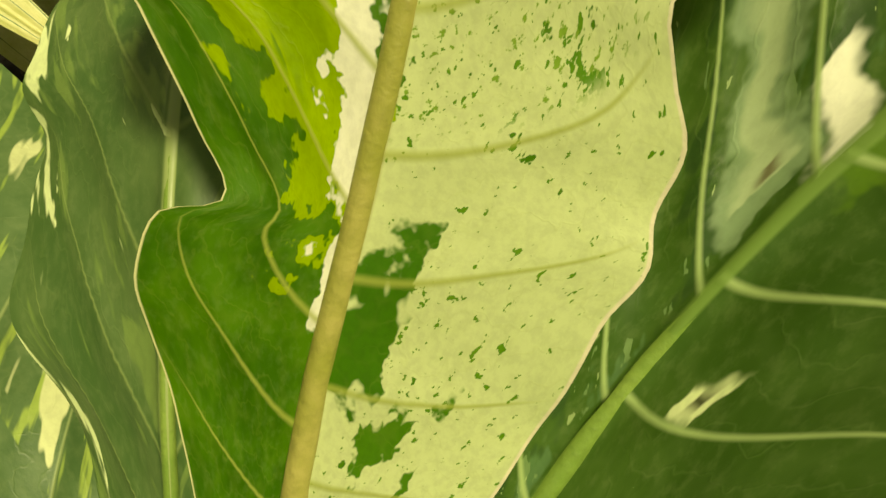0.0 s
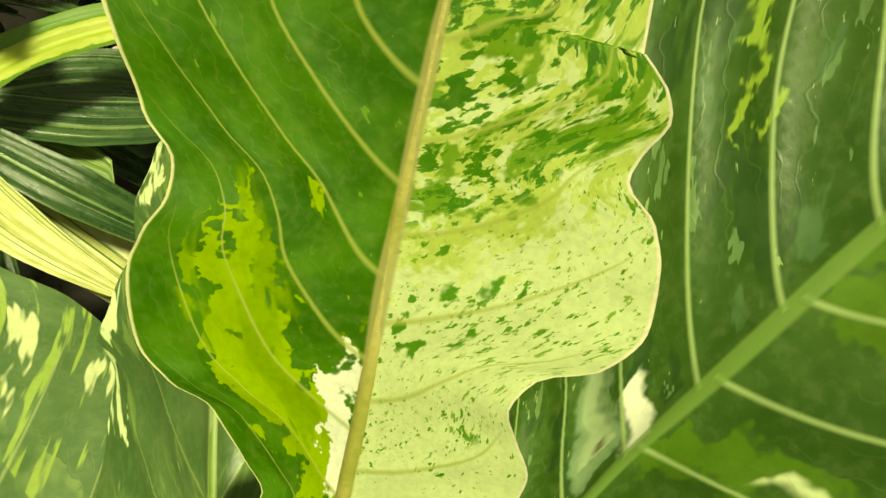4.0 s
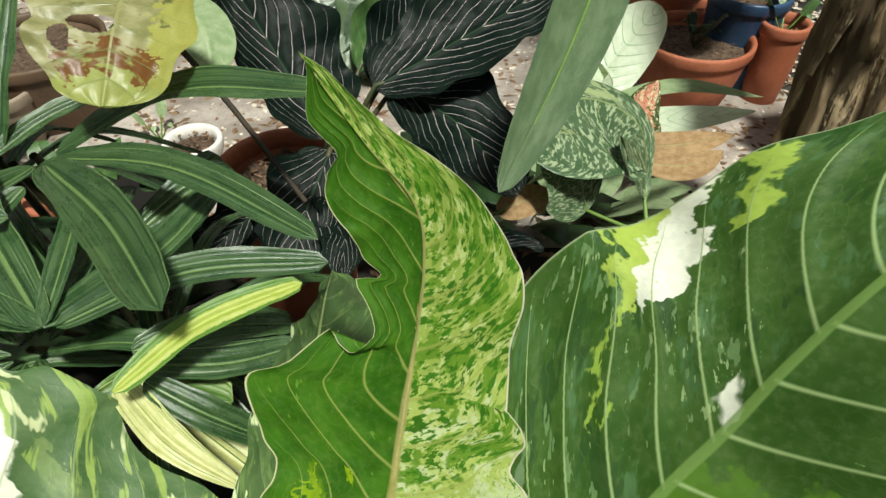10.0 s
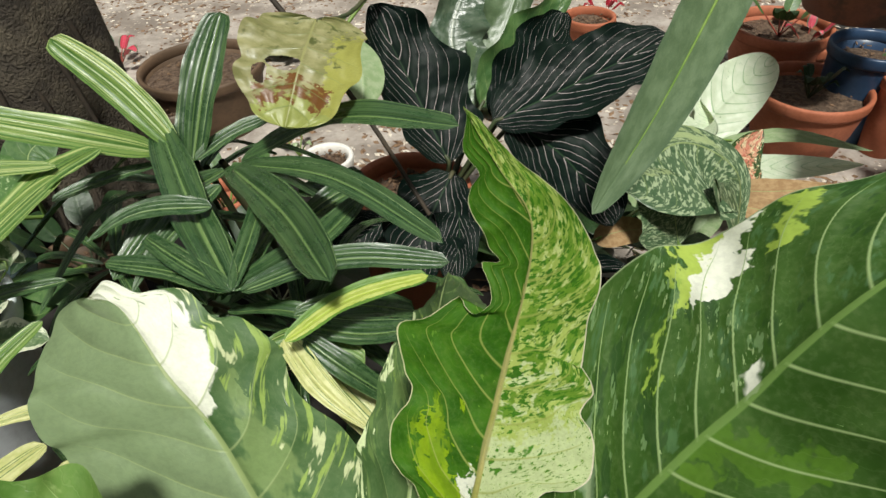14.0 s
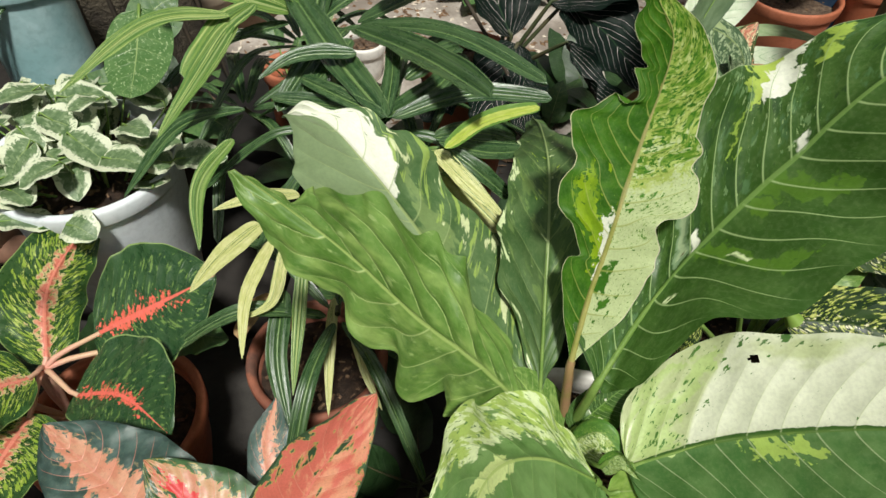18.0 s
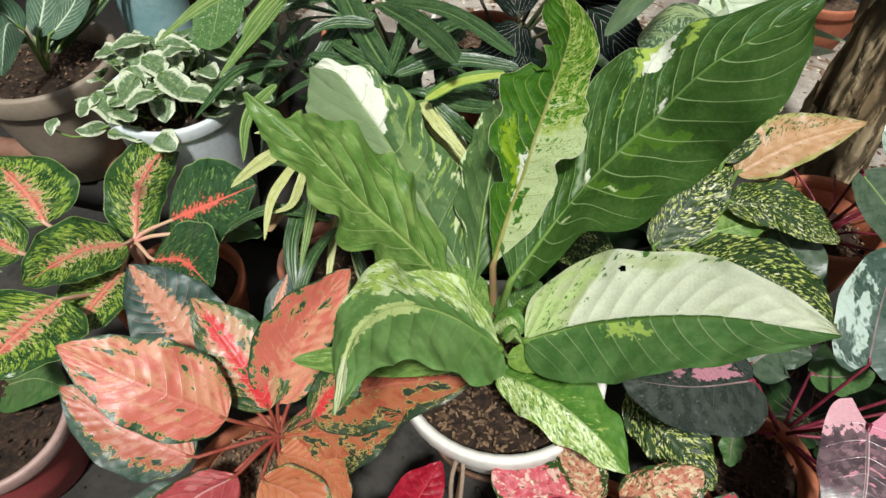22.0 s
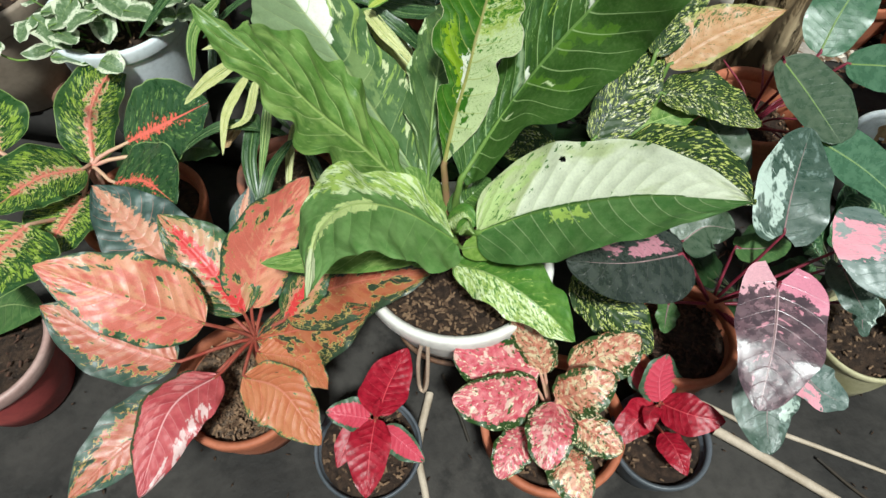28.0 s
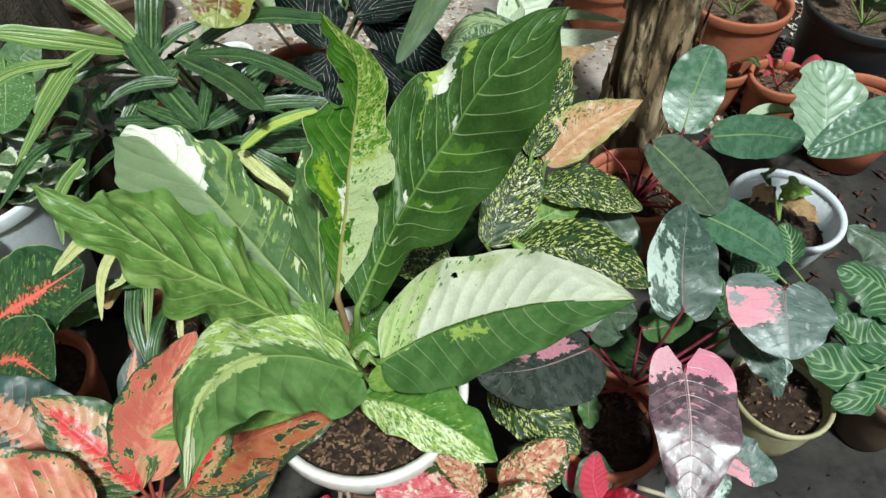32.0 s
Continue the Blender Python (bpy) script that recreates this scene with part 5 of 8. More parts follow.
leaf(main, m_hump, [(-0.1690, 0.2770, 0.3960), (-0.2495, 0.3448, 0.4545), (-0.3376, 0.4255, 0.5098), (-0.3822, 0.4508, 0.5517), (-0.4439, 0.5005, 0.5736), (-0.5041, 0.5280, 0.5526)], (-0.427, 0.357, 0.603), (-0.289, 0.492, 0.529), at=0.6, shape=(0.42, 0.45), wave=(0.002, 5.0), fine=3, rib_r=0.003, stalk_r=0.006, pucker=0.002, dent=0.03, margins=([(0.200, (-0.2508, 0.2719, 0.4704)), (0.400, (-0.3457, 0.3080, 0.5308)), (0.620, (-0.4260, 0.3634, 0.5814)), (0.750, (-0.4486, 0.4019, 0.6017)), (0.870, (-0.4652, 0.4539, 0.6026)), (0.950, (-0.4918, 0.5005, 0.5786))], [(0.130, (-0.1708, 0.3442, 0.4118)), (0.300, (-0.1958, 0.4184, 0.4296)), (0.500, (-0.2475, 0.4755, 0.4641)), (0.600, (-0.2974, 0.4946, 0.5008)), (0.650, (-0.3068, 0.5137, 0.5268)), (0.720, (-0.3428, 0.5226, 0.5553)), (0.770, (-0.3672, 0.5147, 0.5592)), (0.830, (-0.3924, 0.5271, 0.5786)), (0.900, (-0.4385, 0.5200, 0.5776)), (0.960, (-0.4753, 0.5302, 0.5776))]), stalk=[(-0.118, 0.262, 0.285)])
leaf(main, m_grey, [(-0.158, 0.269, 0.390), (-0.164, 0.350, 0.470), (-0.166, 0.430, 0.516), (-0.168, 0.520, 0.527), (-0.174, 0.620, 0.502), (-0.1805, 0.706, 0.455)], (-0.214, 0.480, 0.500), (-0.116, 0.480, 0.505), at=0.5, shape=(0.38, 0.6), wave=(0.004, 5.5), fine=3, stalk_r=0.005, rib_r=0.0025, pucker=0.0012, dent=0.03, margins=([(0.150, (-0.190, 0.330, 0.430)), (0.250, (-0.214, 0.385, 0.455)), (0.350, (-0.222, 0.434, 0.474)), (0.420, (-0.2199, 0.452, 0.486)), (0.550, (-0.2130, 0.505, 0.506)), (0.680, (-0.2080, 0.570, 0.498)), (0.800, (-0.2006, 0.622, 0.472)), (0.920, (-0.192, 0.675, 0.458))], [(0.150, (-0.134, 0.330, 0.440)), (0.350, (-0.110, 0.420, 0.492)), (0.550, (-0.108, 0.505, 0.512)), (0.680, (-0.115, 0.570, 0.500)), (0.800, (-0.128, 0.630, 0.475)), (0.920, (-0.152, 0.690, 0.452))]), stalk=[(-0.118, 0.262, 0.285)])
leaf(main, m_white_half, [(-0.065, 0.195, 0.394), (0.028, 0.210, 0.453), (0.147, 0.193, 0.538), (0.263, 0.153, 0.608)], (0.086, 0.301, 0.517), (0.114, 0.108, 0.512), at=0.45, shape=(0.4, 0.85), wave=(0.005, 2.6), fine=3, rib_r=0.003, stalk_r=0.006, cup=0.1, pucker=0.0013, holes=((-0.75, 0.36, 0.05, 0.012),), stalk=[(-0.118, 0.262, 0.285)])
leaf(main, m_droop, [(-0.097, 0.178, 0.387), (-0.166, 0.157, 0.475), (-0.220, 0.105, 0.554), (-0.239, 0.021, 0.610), (-0.221, -0.075, 0.631)], (-0.185, 0.030, 0.540), (-0.256, 0.154, 0.564), at=0.44, shape=(0.38, 1.0), wave=(0.009, 3.0), fine=3, rib_r=0.003, stalk_r=0.006, cup=0.15, stalk=[(-0.118, 0.262, 0.285)])
leaf(main, m_mottle, [(-0.093, 0.150, 0.369), (-0.024, 0.121, 0.392), (0.048, 0.084, 0.385), (0.104, 0.056, 0.351)], (0.037, 0.160, 0.386), (-0.028, 0.074, 0.386), at=0.48, shape=(0.55, 0.8), wave=(0.005, 3.0), fine=2, rib_r=0.002, stalk_r=0.004, stalk=[(-0.118, 0.262, 0.285)])
leaf(main, m_young, [(-0.085, 0.171, 0.381), (-0.031, 0.171, 0.400), (0.029, 0.168, 0.392)], (-0.043, 0.201, 0.396), (-0.024, 0.143, 0.405), fine=1, stalk_r=0.003, stalk=[(-0.118, 0.262, 0.285)])
leaf(main, m_wavy, [(-0.127, 0.164, 0.381), (-0.249, 0.120, 0.401), (-0.367, 0.067, 0.426)], (-0.241, 0.085, 0.402), (-0.263, 0.141, 0.404), fine=1, shape=(0.5, 0.7), stalk_r=0.004, stalk=[(-0.118, 0.262, 0.285)])
leaf(main, m_wavy, [(-0.098, 0.157, 0.374), (-0.128, 0.145, 0.393), (-0.154, 0.121, 0.392)], (-0.115, 0.125, 0.379), (-0.144, 0.163, 0.394), fine=1, stalk_r=0.003, stalk=[(-0.118, 0.262, 0.285)])
leaf(main, m_mottle, [(-0.095, 0.192, 0.395), (-0.079, 0.192, 0.429), (-0.065, 0.165, 0.435)], (-0.093, 0.197, 0.422), (-0.070, 0.174, 0.441), fine=0, stalk_r=0.003, stalk=[(-0.118, 0.262, 0.285)])
tube("crown_stem", [(-0.020, 0.056, -0.01), (-0.020, 0.056, 0.02), (-0.020, 0.056, 0.045)], 0.022, 0.012, m_chip, main, n=12, sides=14, label="short brown fibrous stem")
leaf(main, m_wavy, [(-0.126, 0.252, 0.352), (-0.159, 0.260, 0.391), (-0.195, 0.279, 0.426)], (-0.187, 0.247, 0.399), (-0.153, 0.292, 0.402), fine=1, shape=(0.4, 0.6), stalk_r=0.004, stalk=[(-0.118, 0.262, 0.285)])
leaf(main, m_shield, [(-0.114, 0.251, 0.349), (-0.089, 0.268, 0.382), (-0.057, 0.288, 0.417)], (-0.102, 0.285, 0.399), (-0.064, 0.251, 0.377), fine=1, shape=(0.4, 0.6), stalk_r=0.004, stalk=[(-0.118, 0.262, 0.285)])
leaf(main, m_mottle, [(-0.118, 0.232, 0.360), (-0.092, 0.232, 0.394), (-0.068, 0.213, 0.386)], (-0.095, 0.245, 0.404), (-0.078, 0.207, 0.384), fine=1, shape=(0.4, 0.6), curl=2.0, stalk_r=0.004, stalk=[(-0.118, 0.262, 0.285)])

# ---- plants standing on the floor in front ----
pot("plant_pot", (-0.433, -0.029, 0.000), 0.115, 0.170, m_terracotta, "terracotta plant pot with pale dry soil beside the white pot", soil=m_soil_pale, chips=420, fill=0.86)

red_plant = thing("red_leaved_plant", "bushy plant with coral red leaves edged and speckled in green", "plant", "", (-0.433, -0.029, 0.145))
leaf(red_plant, m_coral, [(-0.461, 0.002, 0.324), (-0.556, -0.008, 0.398), (-0.674, -0.003, 0.448)], (-0.560, -0.063, 0.376), (-0.559, 0.061, 0.418), fine=2, shape=(0.5, 0.85), wave=(0.0025, 3.0), stalk_mat=m_stalk_red, stalk_r=0.0034, rib_r=0.0016, pucker=0.0011, at=0.46, stalk=[(-0.413, 0.001, 0.150), (-0.419, 0.035, 0.211)])
leaf(red_plant, m_coral_dark, [(-0.510, -0.046, 0.263), (-0.606, -0.044, 0.310), (-0.704, -0.024, 0.355)], (-0.595, -0.101, 0.296), (-0.606, 0.012, 0.333), fine=2, shape=(0.5, 0.85), wave=(0.0025, 3.0), stalk_mat=m_stalk_red, stalk_r=0.0034, rib_r=0.0016, pucker=0.0011, at=0.46, stalk=[(-0.413, 0.001, 0.150), (-0.419, 0.035, 0.211)])
leaf(red_plant, m_scarlet, [(-0.425, 0.049, 0.279), (-0.485, 0.091, 0.347), (-0.574, 0.146, 0.389)], (-0.526, 0.061, 0.343), (-0.451, 0.141, 0.362), fine=2, shape=(0.5, 0.85), wave=(0.0025, 3.0), stalk_mat=m_stalk_red, stalk_r=0.0034, rib_r=0.0016, pucker=0.0011, at=0.48, stalk=[(-0.413, 0.001, 0.150), (-0.419, 0.035, 0.211)])
leaf(red_plant, m_slate, [(-0.537, 0.087, 0.302), (-0.602, 0.120, 0.364), (-0.665, 0.152, 0.437)], (-0.661, 0.081, 0.369), (-0.563, 0.178, 0.384), fine=2, shape=(0.5, 0.85), wave=(0.0025, 3.0), stalk_mat=m_stalk_red, stalk_r=0.0034, rib_r=0.0016, pucker=0.0011, at=0.46, stalk=[(-0.413, 0.001, 0.150), (-0.419, 0.035, 0.211)])
leaf(red_plant, m_coral, [(-0.419, 0.063, 0.275), (-0.402, 0.142, 0.358), (-0.337, 0.226, 0.440)], (-0.453, 0.121, 0.385), (-0.342, 0.156, 0.361), fine=2, shape=(0.5, 0.85), wave=(0.0025, 3.0), stalk_mat=m_stalk_red, stalk_r=0.0034, rib_r=0.0016, pucker=0.0011, at=0.48, stalk=[(-0.413, 0.001, 0.150), (-0.419, 0.035, 0.211)])
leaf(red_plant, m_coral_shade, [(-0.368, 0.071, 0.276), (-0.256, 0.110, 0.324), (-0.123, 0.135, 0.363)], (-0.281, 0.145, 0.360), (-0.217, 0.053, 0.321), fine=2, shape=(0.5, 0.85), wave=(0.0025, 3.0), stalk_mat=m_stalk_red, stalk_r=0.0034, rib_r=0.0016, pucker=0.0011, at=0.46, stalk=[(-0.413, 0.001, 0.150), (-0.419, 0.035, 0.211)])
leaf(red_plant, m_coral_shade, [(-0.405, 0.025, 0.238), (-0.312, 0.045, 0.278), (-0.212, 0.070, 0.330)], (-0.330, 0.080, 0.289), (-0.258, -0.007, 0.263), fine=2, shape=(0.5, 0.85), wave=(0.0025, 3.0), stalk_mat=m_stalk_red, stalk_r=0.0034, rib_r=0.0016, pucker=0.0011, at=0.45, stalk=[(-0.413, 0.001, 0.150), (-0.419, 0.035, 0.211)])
leaf(red_plant, m_orange, [(-0.405, -0.045, 0.242), (-0.330, -0.062, 0.260), (-0.251, -0.130, 0.246)], (-0.277, -0.051, 0.261), (-0.370, -0.104, 0.237), fine=2, shape=(0.5, 0.85), wave=(0.0025, 3.0), stalk_mat=m_stalk_red, stalk_r=0.0034, rib_r=0.0016, pucker=0.0011, at=0.48, stalk=[(-0.413, 0.001, 0.150), (-0.419, 0.035, 0.211)])
leaf(red_plant, m_orange, [(-0.398, 0.002, 0.235), (-0.322, -0.005, 0.247), (-0.260, -0.048, 0.262)], (-0.296, 0.025, 0.264), (-0.342, -0.034, 0.255), fine=2, shape=(0.5, 0.85), wave=(0.0025, 3.0), stalk_mat=m_stalk_red, stalk_r=0.0034, rib_r=0.0016, pucker=0.0011, at=0.45, stalk=[(-0.413, 0.001, 0.150), (-0.419, 0.035, 0.211)])
leaf(red_plant, m_rose, [(-0.443, -0.048, 0.244), (-0.480, -0.125, 0.282), (-0.479, -0.251, 0.274)], (-0.431, -0.148, 0.275), (-0.529, -0.125, 0.287), fine=2, shape=(0.5, 0.85), wave=(0.0025, 3.0), stalk_mat=m_stalk_red, stalk_r=0.0034, rib_r=0.0016, pucker=0.0011, at=0.4, curl=1.5, stalk=[(-0.413, 0.001, 0.150), (-0.419, 0.035, 0.211)])
leaf(red_plant, m_coral_dark, [(-0.477, -0.082, 0.226), (-0.546, -0.181, 0.242), (-0.607, -0.265, 0.219)], (-0.493, -0.177, 0.228), (-0.577, -0.141, 0.270), fine=2, shape=(0.5, 0.85), wave=(0.0025, 3.0), stalk_mat=m_stalk_red, stalk_r=0.0034, rib_r=0.0016, pucker=0.0011, at=0.5, stalk=[(-0.413, 0.001, 0.150), (-0.419, 0.035, 0.211)])
leaf(red_plant, m_scarlet, [(-0.357, 0.052, 0.275), (-0.323, 0.096, 0.322), (-0.285, 0.139, 0.357)], (-0.350, 0.105, 0.330), (-0.291, 0.089, 0.314), fine=1, shape=(0.5, 0.85), wave=(0.0025, 3.0), stalk_mat=m_stalk_red, stalk_r=0.0034, rib_r=0.0016, pucker=0.0011, at=0.45, stalk=[(-0.413, 0.001, 0.150), (-0.419, 0.035, 0.211)])
leaf(red_plant, m_slate, [(-0.406, 0.095, 0.270), (-0.468, 0.194, 0.314), (-0.468, 0.252, 0.351)], (-0.506, 0.197, 0.320), (-0.427, 0.210, 0.320), fine=1, shape=(0.5, 0.85), wave=(0.0025, 3.0), stalk_mat=m_stalk_red, stalk_r=0.0034, rib_r=0.0016, pucker=0.0011, at=0.5, stalk=[(-0.413, 0.001, 0.150), (-0.419, 0.035, 0.211)])
pot("plant_pot", (-0.716, 0.262, 0.027), 0.118, 0.200, m_terracotta, "terracotta plant pot half hidden under red-ribbed leaves", chips=60, chip=m_chip_dark)

fire_plant = thing("green_red_plant", "plant with dark green leaves, lime flecks and red midribs", "plant", "", (-0.716, 0.262, 0.200))
leaf(fire_plant, m_fire, [(-0.789, 0.284, 0.307), (-0.801, 0.365, 0.370), (-0.755, 0.457, 0.429)], (-0.853, 0.318, 0.381), (-0.760, 0.416, 0.362), fine=2, shape=(0.5, 0.75), wave=(0.003, 3.0), stalk_mat=m_stalk_pink, stalk_r=0.004, at=0.5, stalk=[(-0.786, 0.262, 0.200), (-0.790, 0.279, 0.304)])
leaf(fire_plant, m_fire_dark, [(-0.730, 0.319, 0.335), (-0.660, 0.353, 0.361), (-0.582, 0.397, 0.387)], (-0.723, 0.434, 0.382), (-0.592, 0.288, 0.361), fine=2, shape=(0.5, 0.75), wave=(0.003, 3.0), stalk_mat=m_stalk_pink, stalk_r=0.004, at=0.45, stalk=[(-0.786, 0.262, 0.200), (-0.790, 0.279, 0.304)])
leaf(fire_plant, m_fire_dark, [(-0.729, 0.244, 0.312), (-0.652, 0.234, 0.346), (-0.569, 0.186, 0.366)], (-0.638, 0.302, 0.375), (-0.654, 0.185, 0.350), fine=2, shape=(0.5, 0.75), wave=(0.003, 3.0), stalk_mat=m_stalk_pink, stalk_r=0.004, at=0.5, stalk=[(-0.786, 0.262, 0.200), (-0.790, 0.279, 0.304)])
leaf(fire_plant, m_fire, [(-0.783, 0.257, 0.325), (-0.811, 0.195, 0.371), (-0.826, 0.095, 0.405)], (-0.785, 0.123, 0.371), (-0.844, 0.256, 0.389), fine=2, shape=(0.5, 0.75), wave=(0.003, 3.0), stalk_mat=m_stalk_pink, stalk_r=0.004, at=0.45, stalk=[(-0.786, 0.262, 0.200), (-0.790, 0.279, 0.304)])
leaf(fire_plant, m_fire, [(-0.777, 0.219, 0.300), (-0.771, 0.150, 0.316), (-0.771, 0.065, 0.322)], (-0.707, 0.116, 0.324), (-0.837, 0.161, 0.329), fine=2, shape=(0.5, 0.75), wave=(0.003, 3.0), stalk_mat=m_stalk_pink, stalk_r=0.004, at=0.48, stalk=[(-0.786, 0.262, 0.200), (-0.790, 0.279, 0.304)])
leaf(fire_plant, m_fire, [(-0.791, 0.108, 0.360), (-0.795, 0.020, 0.382), (-0.804, -0.057, 0.388)], (-0.709, -0.008, 0.384), (-0.912, 0.083, 0.387), fine=2, shape=(0.5, 0.75), wave=(0.003, 3.0), stalk_mat=m_stalk_pink, stalk_r=0.004, at=0.48, stalk=[(-0.786, 0.262, 0.200)])
leaf(fire_plant, m_fire, [(-0.895, 0.228, 0.381), (-0.954, 0.268, 0.409), (-1.040, 0.306, 0.428)], (-0.962, 0.195, 0.418), (-0.884, 0.322, 0.388), fine=2, shape=(0.5, 0.75), wave=(0.003, 3.0), stalk_mat=m_stalk_pink, stalk_r=0.004, at=0.48, stalk=[(-0.786, 0.262, 0.200)])
leaf(fire_plant, m_fire, [(-0.889, 0.162, 0.380), (-0.936, 0.149, 0.416), (-0.935, 0.061, 0.450)], (-0.896, 0.070, 0.413), (-0.962, 0.205, 0.438), fine=2, shape=(0.5, 0.75), wave=(0.003, 3.0), stalk_mat=m_stalk_pink, stalk_r=0.004, at=0.48, stalk=[(-0.786, 0.262, 0.200)])
leaf(fire_plant, m_plain_green, [(-0.674, 0.335, 0.304), (-0.623, 0.351, 0.309), (-0.569, 0.353, 0.305)], (-0.642, 0.380, 0.305), (-0.616, 0.317, 0.310), fine=1, shape=(0.5, 0.75), wave=(0.003, 3.0), stalk_mat=m_stalk_pink, stalk_r=0.004, at=0.45, stalk=[(-0.786, 0.262, 0.200), (-0.790, 0.279, 0.304)])
pot("plant_pot", (-0.910, -0.051, 0.000), 0.124, 0.180, m_red_pot, "red plastic plant pot with a pale rim", chips=40, rim_mat=m_rim_pink, chip=m_chip_dark)

left_plant = thing("leafy_plant", "plant with plain pale green oval leaves in a red pot", "plant", "", (-0.926, -0.045, 0.160))
leaf(left_plant, m_plain_green, [(-0.975, 0.020, 0.137), (-0.886, 0.035, 0.185), (-0.796, 0.023, 0.216)], (-0.912, 0.076, 0.189), (-0.844, -0.019, 0.194), fine=1, stalk=[(-1.053, 0.013, 0.022)])
leaf(left_plant, m_plain_green, [(-0.993, -0.001, 0.125), (-1.034, 0.047, 0.159), (-1.056, 0.116, 0.204)], (-1.089, 0.056, 0.170), (-0.992, 0.054, 0.159), fine=1, stalk=[(-1.053, 0.013, 0.022)])
leaf(left_plant, m_plain_green, [(-0.990, -0.019, 0.114), (-0.994, -0.078, 0.196), (-1.011, -0.117, 0.232)], (-0.988, -0.110, 0.175), (-1.002, -0.029, 0.227), fine=1, stalk=[(-1.053, 0.013, 0.022)])
pot("small_plant_pot", (-0.201, -0.086, 0.000), 0.093, 0.110, m_grey_pot, "small grey translucent plastic pot with white flecked soil", chips=60, lip=0.006, lip_h=0.012, fill=0.88)

crimson_plant = thing("crimson_plant", "small young plant with glossy crimson leaves", "plant", "", (-0.201, -0.086, 0.100))
leaf(crimson_plant, m_crimson, [(-0.192, -0.039, 0.142), (-0.178, 0.002, 0.190), (-0.154, 0.054, 0.232)], (-0.223, -0.011, 0.198), (-0.137, 0.012, 0.193), fine=2, shape=(0.5, 0.8), wave=(0.002, 2.0), stalk_mat=m_stalk_red, stalk_r=0.0025, stalk=[(-0.201, -0.086, 0.090)])
leaf(crimson_plant, m_crimson, [(-0.195, -0.046, 0.139), (-0.190, -0.104, 0.149), (-0.181, -0.175, 0.140)], (-0.158, -0.095, 0.152), (-0.229, -0.103, 0.154), fine=2, shape=(0.5, 0.8), wave=(0.002, 2.0), stalk_mat=m_stalk_red, stalk_r=0.0025, stalk=[(-0.201, -0.086, 0.090)])
leaf(crimson_plant, m_crimson_edge, [(-0.204, -0.047, 0.139), (-0.242, -0.054, 0.162), (-0.275, -0.059, 0.174)], (-0.237, -0.078, 0.158), (-0.251, -0.027, 0.179), fine=2, shape=(0.5, 0.8), wave=(0.002, 2.0), stalk_mat=m_stalk_red, stalk_r=0.0025, stalk=[(-0.201, -0.086, 0.090)])
leaf(crimson_plant, m_crimson_edge, [(-0.178, -0.055, 0.131), (-0.142, -0.076, 0.138), (-0.098, -0.103, 0.141)], (-0.132, -0.060, 0.147), (-0.153, -0.102, 0.135), fine=2, shape=(0.5, 0.8), wave=(0.002, 2.0), stalk_mat=m_stalk_red, stalk_r=0.0025, stalk=[(-0.201, -0.086, 0.090)])
leaf(crimson_plant, m_crimson, [(-0.208, -0.053, 0.135), (-0.231, -0.080, 0.133), (-0.244, -0.131, 0.114)], (-0.216, -0.100, 0.119), (-0.251, -0.077, 0.136), fine=1, shape=(0.5, 0.8), wave=(0.002, 2.0), stalk_mat=m_stalk_red, stalk_r=0.0025, stalk=[(-0.201, -0.086, 0.090)])
leaf(crimson_plant, m_crimson, [(-0.196, -0.043, 0.141), (-0.191, -0.035, 0.169), (-0.188, -0.024, 0.187)], (-0.199, -0.035, 0.170), (-0.182, -0.033, 0.169), fine=1, shape=(0.5, 0.8), wave=(0.002, 2.0), stalk_mat=m_stalk_red, stalk_r=0.0025, stalk=[(-0.201, -0.086, 0.090)])
pot("plant_pot", (0.108, 0.003, 0.000), 0.125, 0.140, m_terracotta, "terracotta plant pot hidden under pink speckled leaves", chips=60)

speckled_plant = thing("pink_speckled_plant", "compact plant with pink and cream leaves speckled in green", "plant", "", (0.108, 0.003, 0.120))
leaf(speckled_plant, m_pink_speck, [(0.068, 0.056, 0.224), (-0.004, 0.040, 0.257), (-0.075, 0.038, 0.286)], (-0.008, 0.002, 0.227), (-0.010, 0.078, 0.275), fine=2, shape=(0.42, 0.55), wave=(0.002, 3.0), stalk_mat=m_stalk_pink, stalk_r=0.003, cup=0.25, stalk=[(0.108, 0.013, 0.120)])
leaf(speckled_plant, m_pink_speck, [(0.069, 0.024, 0.216), (0.004, -0.013, 0.246), (-0.066, -0.031, 0.266)], (0.015, -0.049, 0.217), (-0.000, 0.024, 0.264), fine=2, shape=(0.42, 0.55), wave=(0.002, 3.0), stalk_mat=m_stalk_pink, stalk_r=0.003, cup=0.25, stalk=[(0.108, 0.013, 0.120)])
leaf(speckled_plant, m_peach_speck, [(0.078, 0.052, 0.220), (0.055, 0.074, 0.272), (0.010, 0.096, 0.313)], (0.018, 0.072, 0.268), (0.093, 0.077, 0.264), fine=2, shape=(0.42, 0.55), wave=(0.002, 3.0), stalk_mat=m_stalk_pink, stalk_r=0.003, stalk=[(0.108, 0.013, 0.120)])
leaf(speckled_plant, m_peach_speck, [(0.117, 0.067, 0.226), (0.165, 0.082, 0.266), (0.214, 0.106, 0.300)], (0.150, 0.110, 0.279), (0.189, 0.050, 0.238), fine=2, shape=(0.42, 0.55), wave=(0.002, 3.0), stalk_mat=m_stalk_pink, stalk_r=0.003, cup=0.2, stalk=[(0.108, 0.013, 0.120)])
